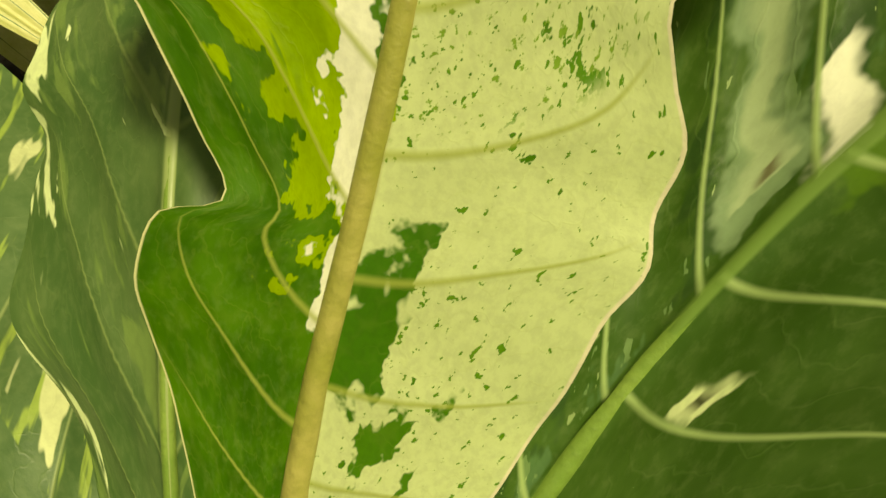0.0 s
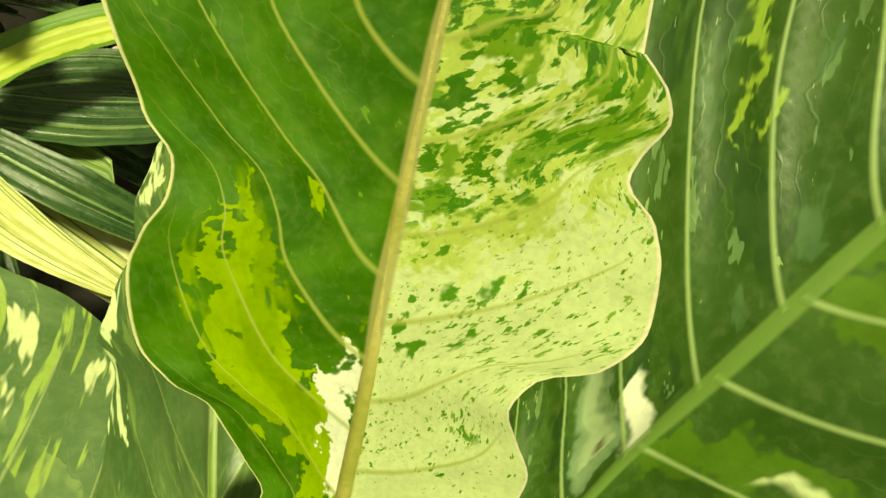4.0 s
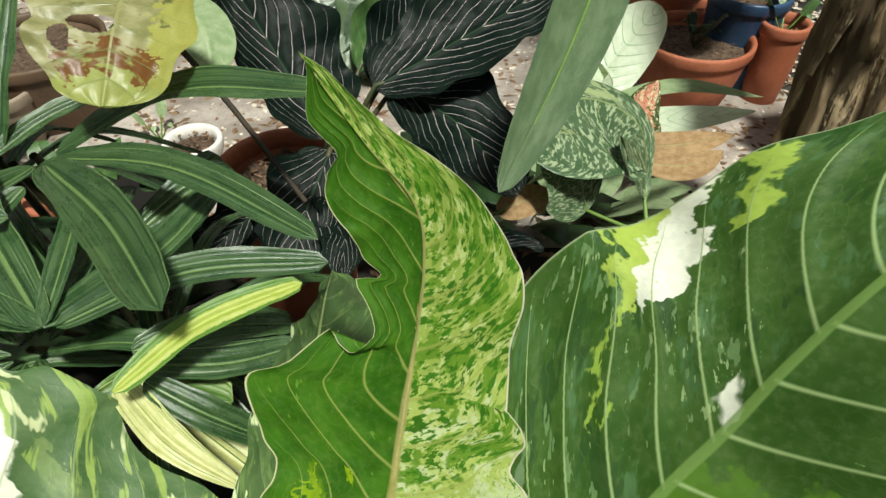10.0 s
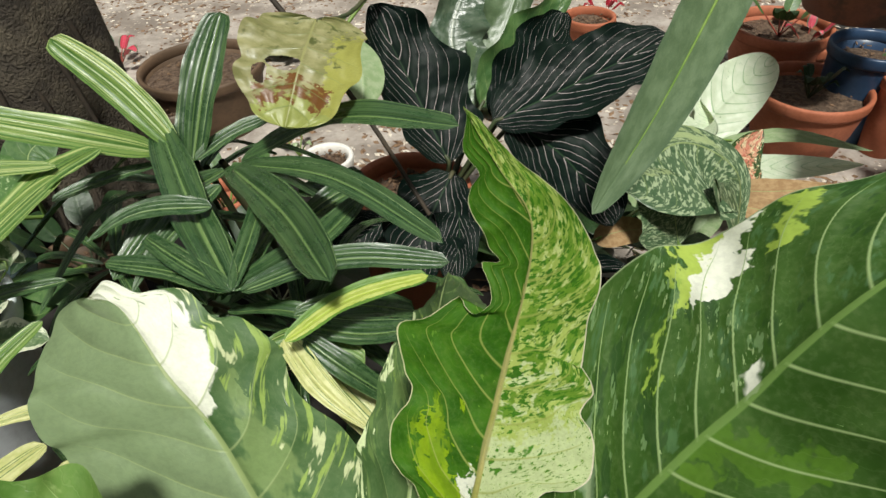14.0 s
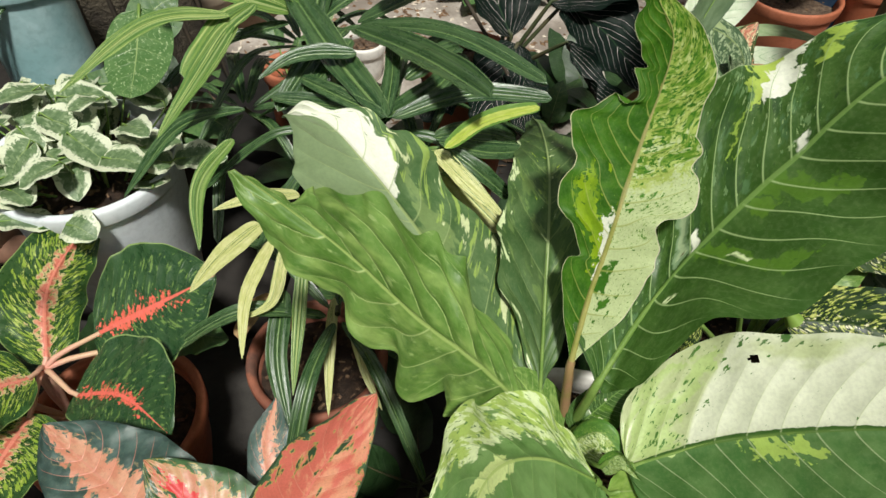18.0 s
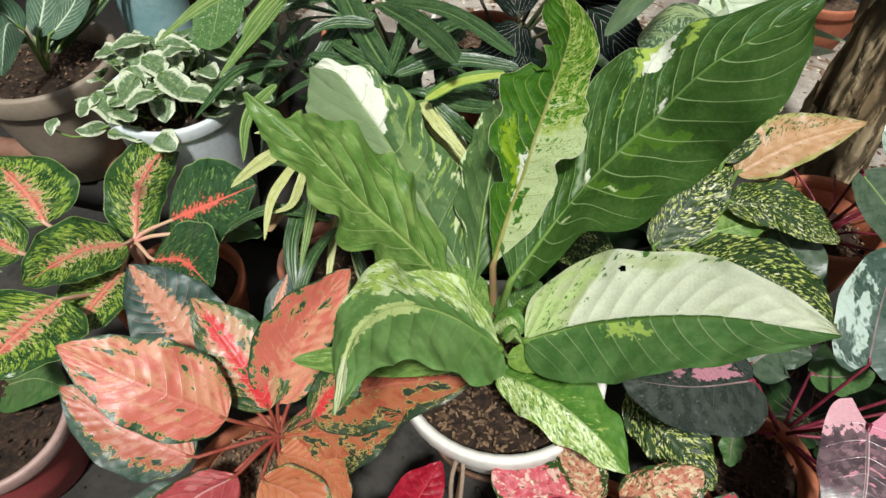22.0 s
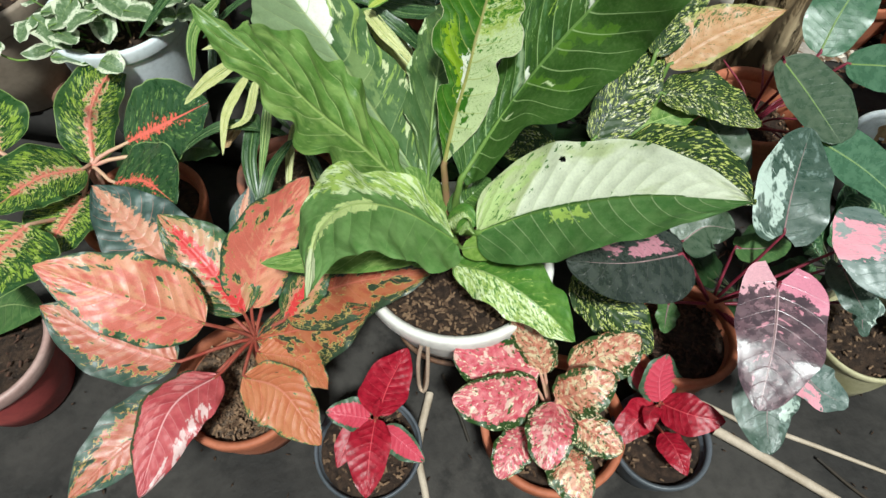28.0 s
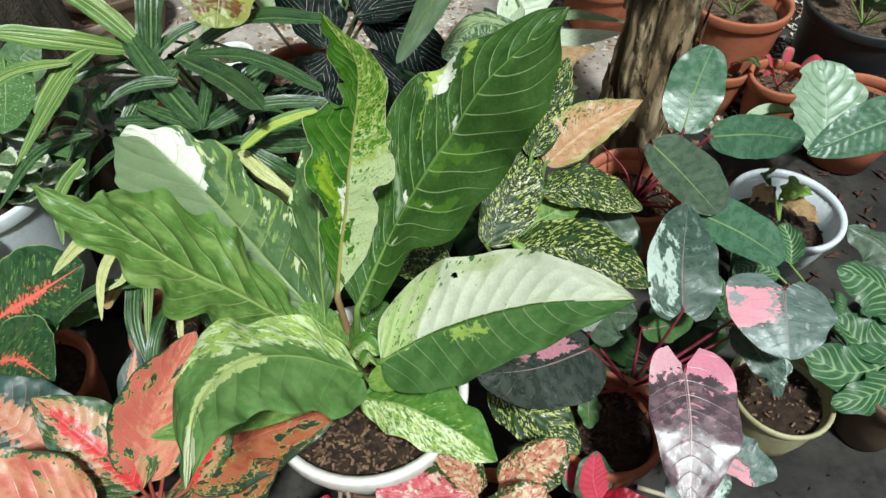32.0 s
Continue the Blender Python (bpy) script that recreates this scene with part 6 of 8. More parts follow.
leaf(speckled_plant, m_peach_speck, [(0.100, 0.012, 0.217), (0.133, 0.016, 0.264), (0.178, 0.040, 0.286)], (0.118, 0.046, 0.278), (0.152, -0.014, 0.237), fine=2, shape=(0.42, 0.55), wave=(0.002, 3.0), stalk_mat=m_stalk_pink, stalk_r=0.003, cup=0.2, stalk=[(0.108, 0.013, 0.120)])
leaf(speckled_plant, m_pink_speck, [(0.101, 0.009, 0.215), (0.093, -0.047, 0.240), (0.090, -0.105, 0.228)], (0.135, -0.038, 0.236), (0.052, -0.054, 0.234), fine=2, shape=(0.42, 0.55), wave=(0.002, 3.0), stalk_mat=m_stalk_pink, stalk_r=0.003, stalk=[(0.108, 0.013, 0.120)])
leaf(speckled_plant, m_pink_speck, [(0.066, -0.032, 0.181), (0.039, -0.078, 0.191), (0.024, -0.118, 0.179)], (0.072, -0.081, 0.180), (0.005, -0.073, 0.191), fine=2, shape=(0.42, 0.55), wave=(0.002, 3.0), stalk_mat=m_stalk_pink, stalk_r=0.003, stalk=[(0.108, 0.013, 0.120)])
leaf(speckled_plant, m_peach_speck, [(0.130, -0.004, 0.193), (0.173, -0.028, 0.197), (0.214, -0.048, 0.192)], (0.189, -0.004, 0.205), (0.154, -0.053, 0.177), fine=2, shape=(0.42, 0.55), wave=(0.002, 3.0), stalk_mat=m_stalk_pink, stalk_r=0.003, stalk=[(0.108, 0.013, 0.120)])
leaf(speckled_plant, m_peach_speck, [(0.115, -0.054, 0.174), (0.135, -0.088, 0.187), (0.168, -0.127, 0.171)], (0.170, -0.075, 0.186), (0.094, -0.098, 0.179), fine=2, shape=(0.42, 0.55), wave=(0.002, 3.0), stalk_mat=m_stalk_pink, stalk_r=0.003, stalk=[(0.108, 0.013, 0.120)])
pot("small_plant_pot", (0.297, 0.011, 0.000), 0.087, 0.120, m_grey_pot, "small dark grey plastic pot of dark soil", lip=0.008, lip_h=0.016, chips=30)

crimson_plant_b = thing("crimson_plant", "small young plant with crimson leaves and a green edged one", "plant", "", (0.297, 0.011, 0.100))
leaf(crimson_plant_b, m_crimson_edge, [(0.284, 0.060, 0.158), (0.272, 0.087, 0.200), (0.277, 0.118, 0.231)], (0.239, 0.078, 0.198), (0.311, 0.102, 0.194), fine=2, shape=(0.5, 0.8), wave=(0.002, 2.0), stalk_mat=m_stalk_red, stalk_r=0.0025, stalk=[(0.292, 0.041, 0.100)])
leaf(crimson_plant_b, m_crimson, [(0.287, 0.058, 0.157), (0.329, 0.035, 0.186), (0.381, 0.032, 0.191)], (0.330, 0.067, 0.194), (0.328, 0.000, 0.176), fine=2, shape=(0.5, 0.8), wave=(0.002, 2.0), stalk_mat=m_stalk_red, stalk_r=0.0025, stalk=[(0.292, 0.041, 0.100)])
leaf(crimson_plant_b, m_crimson, [(0.296, 0.017, 0.131), (0.312, -0.013, 0.146), (0.331, -0.053, 0.143)], (0.337, -0.009, 0.146), (0.288, -0.021, 0.143), fine=2, shape=(0.5, 0.8), wave=(0.002, 2.0), stalk_mat=m_stalk_red, stalk_r=0.0025, stalk=[(0.292, 0.041, 0.100)])
leaf(crimson_plant_b, m_crimson, [(0.278, 0.052, 0.154), (0.243, 0.019, 0.160), (0.211, -0.024, 0.148)], (0.259, -0.002, 0.158), (0.220, 0.036, 0.173), fine=2, shape=(0.5, 0.8), wave=(0.002, 2.0), stalk_mat=m_stalk_red, stalk_r=0.0025, stalk=[(0.292, 0.041, 0.100)])
leaf(crimson_plant_b, m_crimson, [(0.277, 0.050, 0.165), (0.259, 0.024, 0.185), (0.262, -0.003, 0.180)], (0.277, 0.023, 0.183), (0.243, 0.021, 0.185), fine=1, shape=(0.5, 0.8), wave=(0.002, 2.0), stalk_mat=m_stalk_red, stalk_r=0.0025, stalk=[(0.292, 0.041, 0.100)])
leaf(crimson_plant_b, m_crimson_edge, [(0.268, 0.070, 0.155), (0.245, 0.108, 0.169), (0.249, 0.150, 0.182)], (0.224, 0.101, 0.166), (0.269, 0.117, 0.171), fine=2, shape=(0.5, 0.8), wave=(0.002, 2.0), stalk_mat=m_stalk_red, stalk_r=0.0025, stalk=[(0.292, 0.041, 0.100)])
pot("plant_pot", (0.320, 0.188, 0.000), 0.101, 0.190, m_terracotta, "terracotta plant pot of dark bark mix under dark pink leaves", chips=200, fill=0.8, chip=m_chip_dark)

princess = thing("pink_heart_leaf_plant", "climbing plant with dark heart-shaped leaves splashed pink", "plant", "", (0.320, 0.188, 0.160))
leaf(princess, m_princess, [(0.376, 0.163, 0.426), (0.368, 0.079, 0.410), (0.353, -0.016, 0.376)], (0.443, 0.099, 0.415), (0.315, 0.081, 0.405), fine=2, shape=(0.25, 0.6), wave=(0.003, 2.0), stalk_mat=m_stalk_wine, stalk_r=0.0028, cordate=0.16, rib_r=0.0016, rib_mat=m_rib_blush, pucker=0.0001, dent=0.025, at=0.35, stalk=[(0.380, 0.268, 0.160)])
leaf(princess, m_princess_dark, [(0.260, 0.226, 0.371), (0.171, 0.189, 0.379), (0.079, 0.182, 0.372)], (0.175, 0.116, 0.369), (0.179, 0.248, 0.380), fine=2, shape=(0.25, 0.6), wave=(0.003, 2.0), stalk_mat=m_stalk_wine, stalk_r=0.0028, cordate=0.05, rib_r=0.0016, rib_mat=m_rib_blush, pucker=0.0001, dent=0.025, at=0.4, stalk=[(0.380, 0.268, 0.160)])
leaf(princess, m_princess_white, [(0.435, 0.311, 0.347), (0.440, 0.380, 0.390), (0.478, 0.504, 0.404)], (0.376, 0.367, 0.400), (0.507, 0.387, 0.388), fine=2, shape=(0.25, 0.6), wave=(0.003, 2.0), stalk_mat=m_stalk_wine, stalk_r=0.0028, cordate=0.08, rib_r=0.0016, rib_mat=m_rib_blush, pucker=0.0001, dent=0.025, at=0.42, stalk=[(0.380, 0.268, 0.160)])
leaf(princess, m_princess_pale, [(0.618, 0.352, 0.356), (0.605, 0.296, 0.349), (0.599, 0.230, 0.320)], (0.693, 0.304, 0.344), (0.509, 0.314, 0.350), fine=2, shape=(0.25, 0.6), wave=(0.003, 2.0), stalk_mat=m_stalk_wine, stalk_r=0.0028, cordate=0.16, rib_r=0.0016, rib_mat=m_rib_blush, pucker=0.0001, dent=0.025, at=0.35, stalk=[(0.380, 0.268, 0.160)])
leaf(princess, m_princess_white, [(0.433, 0.098, 0.286), (0.414, 0.032, 0.270), (0.423, -0.029, 0.243)], (0.459, 0.047, 0.275), (0.356, 0.029, 0.274), fine=2, shape=(0.25, 0.6), wave=(0.003, 2.0), stalk_mat=m_stalk_wine, stalk_r=0.0028, cordate=0.05, rib_r=0.0016, rib_mat=m_rib_blush, pucker=0.0001, dent=0.025, at=0.42, stalk=[(0.380, 0.268, 0.160)])
leaf(princess, m_princess_pale, [(0.463, 0.103, 0.286), (0.493, 0.075, 0.277), (0.536, 0.056, 0.273)], (0.507, 0.111, 0.287), (0.474, 0.049, 0.275), fine=1, shape=(0.25, 0.6), wave=(0.003, 2.0), stalk_mat=m_stalk_wine, stalk_r=0.0028, cordate=0.03, rib_r=0.0016, rib_mat=m_rib_blush, pucker=0.0001, dent=0.025, at=0.45, stalk=[(0.380, 0.268, 0.160)])
leaf(princess, m_rubber_grey, [(0.280, 0.295, 0.305), (0.319, 0.325, 0.320), (0.363, 0.316, 0.333)], (0.296, 0.356, 0.341), (0.327, 0.279, 0.314), fine=2, shape=(0.25, 0.6), wave=(0.003, 2.0), stalk_mat=m_stalk_wine, stalk_r=0.0028, cordate=0.05, rib_r=0.0016, rib_mat=m_rib_blush, pucker=0.0001, dent=0.025, at=0.45, stalk=[(0.380, 0.268, 0.160)])
leaf(princess, m_princess_white, [(0.570, 0.320, 0.269), (0.585, 0.275, 0.263), (0.610, 0.224, 0.253)], (0.627, 0.290, 0.269), (0.558, 0.258, 0.255), fine=1, shape=(0.25, 0.6), wave=(0.003, 2.0), stalk_mat=m_stalk_wine, stalk_r=0.0028, cordate=0.16, rib_r=0.0016, rib_mat=m_rib_blush, pucker=0.0001, dent=0.025, at=0.42, stalk=[(0.380, 0.268, 0.160)])
leaf(princess, m_princess_white, [(0.636, 0.278, 0.230), (0.620, 0.250, 0.220), (0.617, 0.214, 0.215)], (0.645, 0.253, 0.223), (0.602, 0.249, 0.218), fine=1, shape=(0.25, 0.6), wave=(0.003, 2.0), stalk_mat=m_stalk_wine, stalk_r=0.0028, cordate=0.16, rib_r=0.0016, rib_mat=m_rib_blush, pucker=0.0001, dent=0.025, at=0.42, stalk=[(0.380, 0.268, 0.160)])
leaf(princess, m_plain_green, [(0.388, 0.326, 0.267), (0.432, 0.333, 0.267), (0.486, 0.351, 0.273)], (0.433, 0.361, 0.272), (0.428, 0.298, 0.269), fine=1, shape=(0.25, 0.6), wave=(0.003, 2.0), stalk_mat=m_stalk_wine, stalk_r=0.0028, cordate=0.02, rib_r=0.0016, rib_mat=m_rib_blush, pucker=0.0001, dent=0.025, at=0.45, stalk=[(0.380, 0.268, 0.160)])
leaf(princess, m_plain_green, [(0.284, 0.222, 0.223), (0.279, 0.199, 0.222), (0.274, 0.160, 0.221)], (0.300, 0.198, 0.219), (0.261, 0.192, 0.219), fine=1, shape=(0.25, 0.6), wave=(0.003, 2.0), stalk_mat=m_stalk_wine, stalk_r=0.0028, cordate=0.02, rib_r=0.0016, rib_mat=m_rib_blush, pucker=0.0001, dent=0.025, at=0.45, stalk=[(0.380, 0.268, 0.160)])
pot("plant_pot", (0.184, 0.485, 0.000), 0.120, 0.200, m_black_pot, "dark plastic plant pot hidden among gold speckled leaves", chips=40)

gold_plant = thing("gold_speckled_plant", "plant with dark leaves densely speckled in yellow and cream", "plant", "", (0.184, 0.485, 0.180))
leaf(gold_plant, m_gold_speck, [(0.045, 0.395, 0.390), (0.002, 0.388, 0.390), (-0.044, 0.356, 0.398)], (0.002, 0.343, 0.386), (0.002, 0.436, 0.396), fine=2, shape=(0.5, 0.75), wave=(0.003, 3.0), stalk_r=0.004, stalk=[(0.184, 0.485, 0.180)])
leaf(gold_plant, m_gold_speck, [(0.110, 0.437, 0.374), (0.156, 0.522, 0.423), (0.203, 0.613, 0.463)], (0.116, 0.528, 0.430), (0.206, 0.497, 0.414), fine=2, shape=(0.5, 0.75), wave=(0.003, 3.0), stalk_r=0.004, stalk=[(0.184, 0.485, 0.180)])
leaf(gold_plant, m_beige, [(0.221, 0.569, 0.446), (0.294, 0.612, 0.489), (0.402, 0.659, 0.520)], (0.270, 0.658, 0.508), (0.306, 0.576, 0.478), fine=2, shape=(0.55, 1.0), wave=(0.003, 3.0), stalk_r=0.004, stalk=[(0.184, 0.485, 0.180)])
leaf(gold_plant, m_gold_speck, [(0.194, 0.575, 0.461), (0.234, 0.665, 0.503), (0.274, 0.757, 0.547)], (0.200, 0.678, 0.506), (0.272, 0.657, 0.504), fine=2, shape=(0.5, 0.75), wave=(0.003, 3.0), stalk_r=0.004, stalk=[(0.184, 0.485, 0.180)])
leaf(gold_plant, m_gold_speck, [(0.214, 0.525, 0.419), (0.293, 0.529, 0.426), (0.396, 0.500, 0.398)], (0.302, 0.572, 0.440), (0.285, 0.490, 0.414), fine=2, shape=(0.5, 0.75), wave=(0.003, 3.0), stalk_r=0.004, stalk=[(0.184, 0.485, 0.180)])
leaf(gold_plant, m_gold_speck, [(0.164, 0.429, 0.376), (0.276, 0.412, 0.390), (0.379, 0.338, 0.381)], (0.288, 0.472, 0.402), (0.265, 0.363, 0.372), fine=2, shape=(0.5, 0.75), wave=(0.003, 3.0), stalk_r=0.004, stalk=[(0.184, 0.485, 0.180)])
leaf(gold_plant, m_wavy, [(0.170, 0.476, 0.369), (0.234, 0.501, 0.390), (0.296, 0.529, 0.402)], (0.222, 0.532, 0.399), (0.246, 0.470, 0.382), fine=1, shape=(0.5, 0.75), wave=(0.003, 3.0), stalk_r=0.004, stalk=[(0.184, 0.485, 0.180)])
leaf(gold_plant, m_rubber_grey, [(0.307, 0.537, 0.371), (0.347, 0.493, 0.351), (0.373, 0.438, 0.326)], (0.390, 0.518, 0.362), (0.306, 0.466, 0.350), fine=1, shape=(0.5, 0.75), wave=(0.003, 3.0), stalk_r=0.004, stalk=[(0.184, 0.485, 0.180)])
leaf(gold_plant, m_gold_speck, [(0.109, 0.226, 0.255), (0.188, 0.171, 0.236), (0.252, 0.117, 0.221)], (0.259, 0.191, 0.242), (0.141, 0.146, 0.237), fine=2, shape=(0.5, 0.75), wave=(0.003, 3.0), stalk_r=0.004, stalk=[(0.184, 0.485, 0.180)])
tube("bud", [(-0.018, -0.069, 0.211), (-0.034, -0.065, 0.227)], 0.012, 0.003, m_young, gold_plant, n=8, sides=10, label="closed pale green bud")

# ---- pots and plants beside the tree ----
pot("plant_pot", (0.481, 0.752, 0.000), 0.119, 0.220, m_terracotta, "terracotta plant pot with bare red stems", chips=80, fill=0.7)

rubber_plant = thing("rubbery_leaved_plant", "plant with thick dark green paddle leaves on red stems", "plant", "", (0.481, 0.752, 0.160))
leaf(rubber_plant, m_rubber, [(0.520, 0.705, 0.402), (0.548, 0.775, 0.448), (0.597, 0.865, 0.497)], (0.481, 0.770, 0.442), (0.617, 0.787, 0.458), fine=2, shape=(0.4, 0.45), wave=(0.002, 2.0), stalk_mat=m_stalk_wine, stalk_r=0.0033, rib_r=0.002, pucker=0.0001, dent=0.03, at=0.48, stalk=[(0.481, 0.752, 0.150)])
leaf(rubber_plant, m_rubber, [(0.613, 0.768, 0.338), (0.701, 0.747, 0.361), (0.773, 0.698, 0.386)], (0.705, 0.796, 0.376), (0.684, 0.692, 0.341), fine=2, shape=(0.4, 0.45), wave=(0.002, 2.0), stalk_mat=m_stalk_wine, stalk_r=0.0033, rib_r=0.002, pucker=0.0001, dent=0.03, at=0.48, stalk=[(0.481, 0.752, 0.150)])
leaf(rubber_plant, m_rubber_grey, [(0.444, 0.669, 0.410), (0.496, 0.608, 0.386), (0.551, 0.518, 0.364)], (0.572, 0.627, 0.390), (0.461, 0.569, 0.379), fine=2, shape=(0.4, 0.45), wave=(0.002, 2.0), stalk_mat=m_stalk_wine, stalk_r=0.0033, rib_r=0.002, pucker=0.0001, dent=0.03, at=0.5, stalk=[(0.481, 0.752, 0.150)])
leaf(rubber_plant, m_rubber, [(0.506, 0.538, 0.354), (0.591, 0.490, 0.341), (0.662, 0.436, 0.323)], (0.628, 0.537, 0.355), (0.555, 0.455, 0.337), fine=2, shape=(0.4, 0.45), wave=(0.002, 2.0), stalk_mat=m_stalk_wine, stalk_r=0.0033, rib_r=0.002, pucker=0.0001, dent=0.03, at=0.5, stalk=[(0.481, 0.752, 0.150)])
leaf(rubber_plant, m_rubber_grey, [(0.339, 0.554, 0.326), (0.363, 0.522, 0.313), (0.395, 0.466, 0.293)], (0.414, 0.536, 0.312), (0.322, 0.499, 0.306), fine=1, shape=(0.4, 0.45), wave=(0.002, 2.0), stalk_mat=m_stalk_wine, stalk_r=0.0033, rib_r=0.002, pucker=0.0001, dent=0.03, at=0.5, stalk=[(0.481, 0.752, 0.150)])
for k in range(9):
    a = k * 0.75
    tube("stem", [(0.02 * math.cos(a), 0.02 * math.sin(a), 0.0), (0.05 * math.cos(a + 0.4), 0.05 * math.sin(a + 0.4), 0.05), (0.13 * math.cos(a + 0.6), 0.13 * math.sin(a + 0.6), 0.05 + 0.012 * (k % 4))], 0.003, 0.002, m_stalk_wine, rubber_plant)
pot("plant_pot", (0.840, 0.725, 0.000), 0.132, 0.160, m_pale_blue_pot, "bluish white plastic pot with a wilted plant", fill=0.5, lip=0.012, lip_h=0.02, chips=60, chip=m_chip_dark)

wilted_plant = thing("wilted_plant", "wilted plant with drooping yellowed leaves", "plant", "", (0.840, 0.725, 0.110))
leaf(wilted_plant, m_dry, [(0.841, 0.782, 0.132), (0.781, 0.763, 0.180), (0.754, 0.738, 0.159)], (0.774, 0.746, 0.166), (0.786, 0.777, 0.191), fine=1, wave=(0.006, 3.0), stalk=[(0.840, 0.725, 0.110)])
leaf(wilted_plant, m_young, [(0.854, 0.782, 0.132), (0.855, 0.772, 0.189), (0.907, 0.751, 0.172)], (0.861, 0.786, 0.200), (0.870, 0.752, 0.172), fine=1, wave=(0.006, 3.0), stalk=[(0.840, 0.725, 0.110)])
leaf(wilted_plant, m_dry, [(0.861, 0.777, 0.127), (0.892, 0.745, 0.140), (0.932, 0.713, 0.115)], (0.906, 0.755, 0.149), (0.878, 0.732, 0.129), fine=1, wave=(0.006, 3.0), stalk=[(0.840, 0.725, 0.110)])
leaf(wilted_plant, m_plain_green, [(0.841, 0.793, 0.141), (0.788, 0.789, 0.202), (0.829, 0.804, 0.214)], (0.782, 0.799, 0.210), (0.804, 0.780, 0.195), fine=1, wave=(0.006, 3.0), stalk=[(0.840, 0.725, 0.110)])
pot("plant_pot", (0.668, 0.263, 0.000), 0.096, 0.150, m_yellow_rim, "pot with a yellowed twisted rim and dark soil", soil=m_soil, lip=0.008, lip_h=0.016, chips=40, taper=0.8)
pot("plant_pot", (0.881, 0.249, 0.000), 0.073, 0.170, m_brown_pot, "brown plant pot under zebra striped leaves", chips=20)

zebra_plant = thing("zebra_leaved_plant", "low plant with pale green and dark striped leaves", "plant", "", (0.881, 0.249, 0.150))
leaf(zebra_plant, m_zebra, [(0.897, 0.364, 0.240), (0.845, 0.414, 0.281), (0.771, 0.432, 0.295)], (0.789, 0.379, 0.277), (0.848, 0.459, 0.293), fine=1, wave=(0.004, 3.0), shape=(0.45, 0.55), stalk=[(0.881, 0.249, 0.150)])
leaf(zebra_plant, m_zebra, [(0.897, 0.332, 0.213), (0.822, 0.325, 0.206), (0.770, 0.366, 0.240)], (0.787, 0.291, 0.204), (0.833, 0.365, 0.240), fine=1, wave=(0.004, 3.0), shape=(0.45, 0.55), stalk=[(0.881, 0.249, 0.150)])
leaf(zebra_plant, m_zebra, [(0.885, 0.299, 0.186), (0.777, 0.275, 0.190), (0.694, 0.308, 0.217)], (0.753, 0.226, 0.175), (0.788, 0.315, 0.224), fine=1, wave=(0.004, 3.0), shape=(0.45, 0.55), stalk=[(0.881, 0.249, 0.150)])
leaf(zebra_plant, m_zebra, [(0.896, 0.283, 0.172), (0.804, 0.233, 0.182), (0.726, 0.218, 0.181)], (0.797, 0.197, 0.165), (0.806, 0.265, 0.196), fine=1, wave=(0.004, 3.0), shape=(0.45, 0.55), stalk=[(0.881, 0.249, 0.150)])
leaf(zebra_plant, m_rubber_grey, [(0.901, 0.409, 0.251), (0.895, 0.488, 0.291), (0.832, 0.536, 0.304)], (0.840, 0.480, 0.284), (0.914, 0.520, 0.304), fine=1, wave=(0.004, 3.0), shape=(0.45, 0.55), stalk=[(0.881, 0.249, 0.150)])
leaf(zebra_plant, m_zebra, [(0.741, 0.502, 0.223), (0.753, 0.550, 0.237), (0.741, 0.589, 0.256)], (0.707, 0.538, 0.252), (0.771, 0.537, 0.252), fine=1, wave=(0.004, 3.0), shape=(0.45, 0.55), stalk=[(0.881, 0.249, 0.150)])
leaf(zebra_plant, m_zebra, [(0.691, 0.455, 0.248), (0.652, 0.479, 0.254), (0.603, 0.465, 0.255)], (0.642, 0.446, 0.253), (0.658, 0.502, 0.261), fine=1, wave=(0.004, 3.0), shape=(0.45, 0.55), stalk=[(0.881, 0.249, 0.150)])
pot("plant_pot", (1.171, 1.074, 0.000), 0.119, 0.200, m_terracotta, "terracotta plant pot standing by the wall", chips=40)

pale_zebra = thing("pale_zebra_plant", "plant with a broad pale silvery leaf banded in green", "plant", "", (1.171, 1.074, 0.180))
leaf(pale_zebra, m_pale_zebra, [(0.922, 0.822, 0.231), (0.951, 0.920, 0.287), (0.951, 1.029, 0.352)], (0.862, 0.915, 0.308), (1.040, 0.912, 0.308), fine=2, shape=(0.4, 0.5), wave=(0.006, 4.0), stalk=[(1.171, 1.074, 0.180)])
leaf(pale_zebra, m_rubber, [(0.945, 0.666, 0.491), (0.838, 0.639, 0.468), (0.718, 0.602, 0.436)], (0.837, 0.598, 0.434), (0.828, 0.676, 0.498), fine=2, shape=(0.4, 0.7), stalk=[(1.171, 1.074, 0.180)])
leaf(pale_zebra, m_pale_green, [(0.799, 0.976, 0.227), (0.856, 0.991, 0.241), (0.927, 0.985, 0.236)], (0.856, 0.999, 0.247), (0.856, 0.980, 0.232), fine=1, stalk=[(1.171, 1.074, 0.180)])
pot_p1 = pot("plant_pot", (0.898, 1.417, 0.000), 0.149, 0.300, m_terracotta, "large terracotta plant pot by the wall", soil=m_soil_pale, chips=30, n=32)
pot_p1_h = 0.240
pot_p2 = pot("plant_pot", (0.854, 1.321, 0.000), 0.103, 0.160, m_terracotta, "terracotta plant pot with a small sprout", soil=m_soil_pale, chips=30, n=32)
pot_p2_h = 0.128
pot_p3 = pot("plant_pot", (1.002, 1.220, 0.000), 0.089, 0.170, m_terracotta, "terracotta plant pot with a red stemmed sprout", soil=m_soil_pale, chips=30, n=32)
pot_p3_h = 0.136
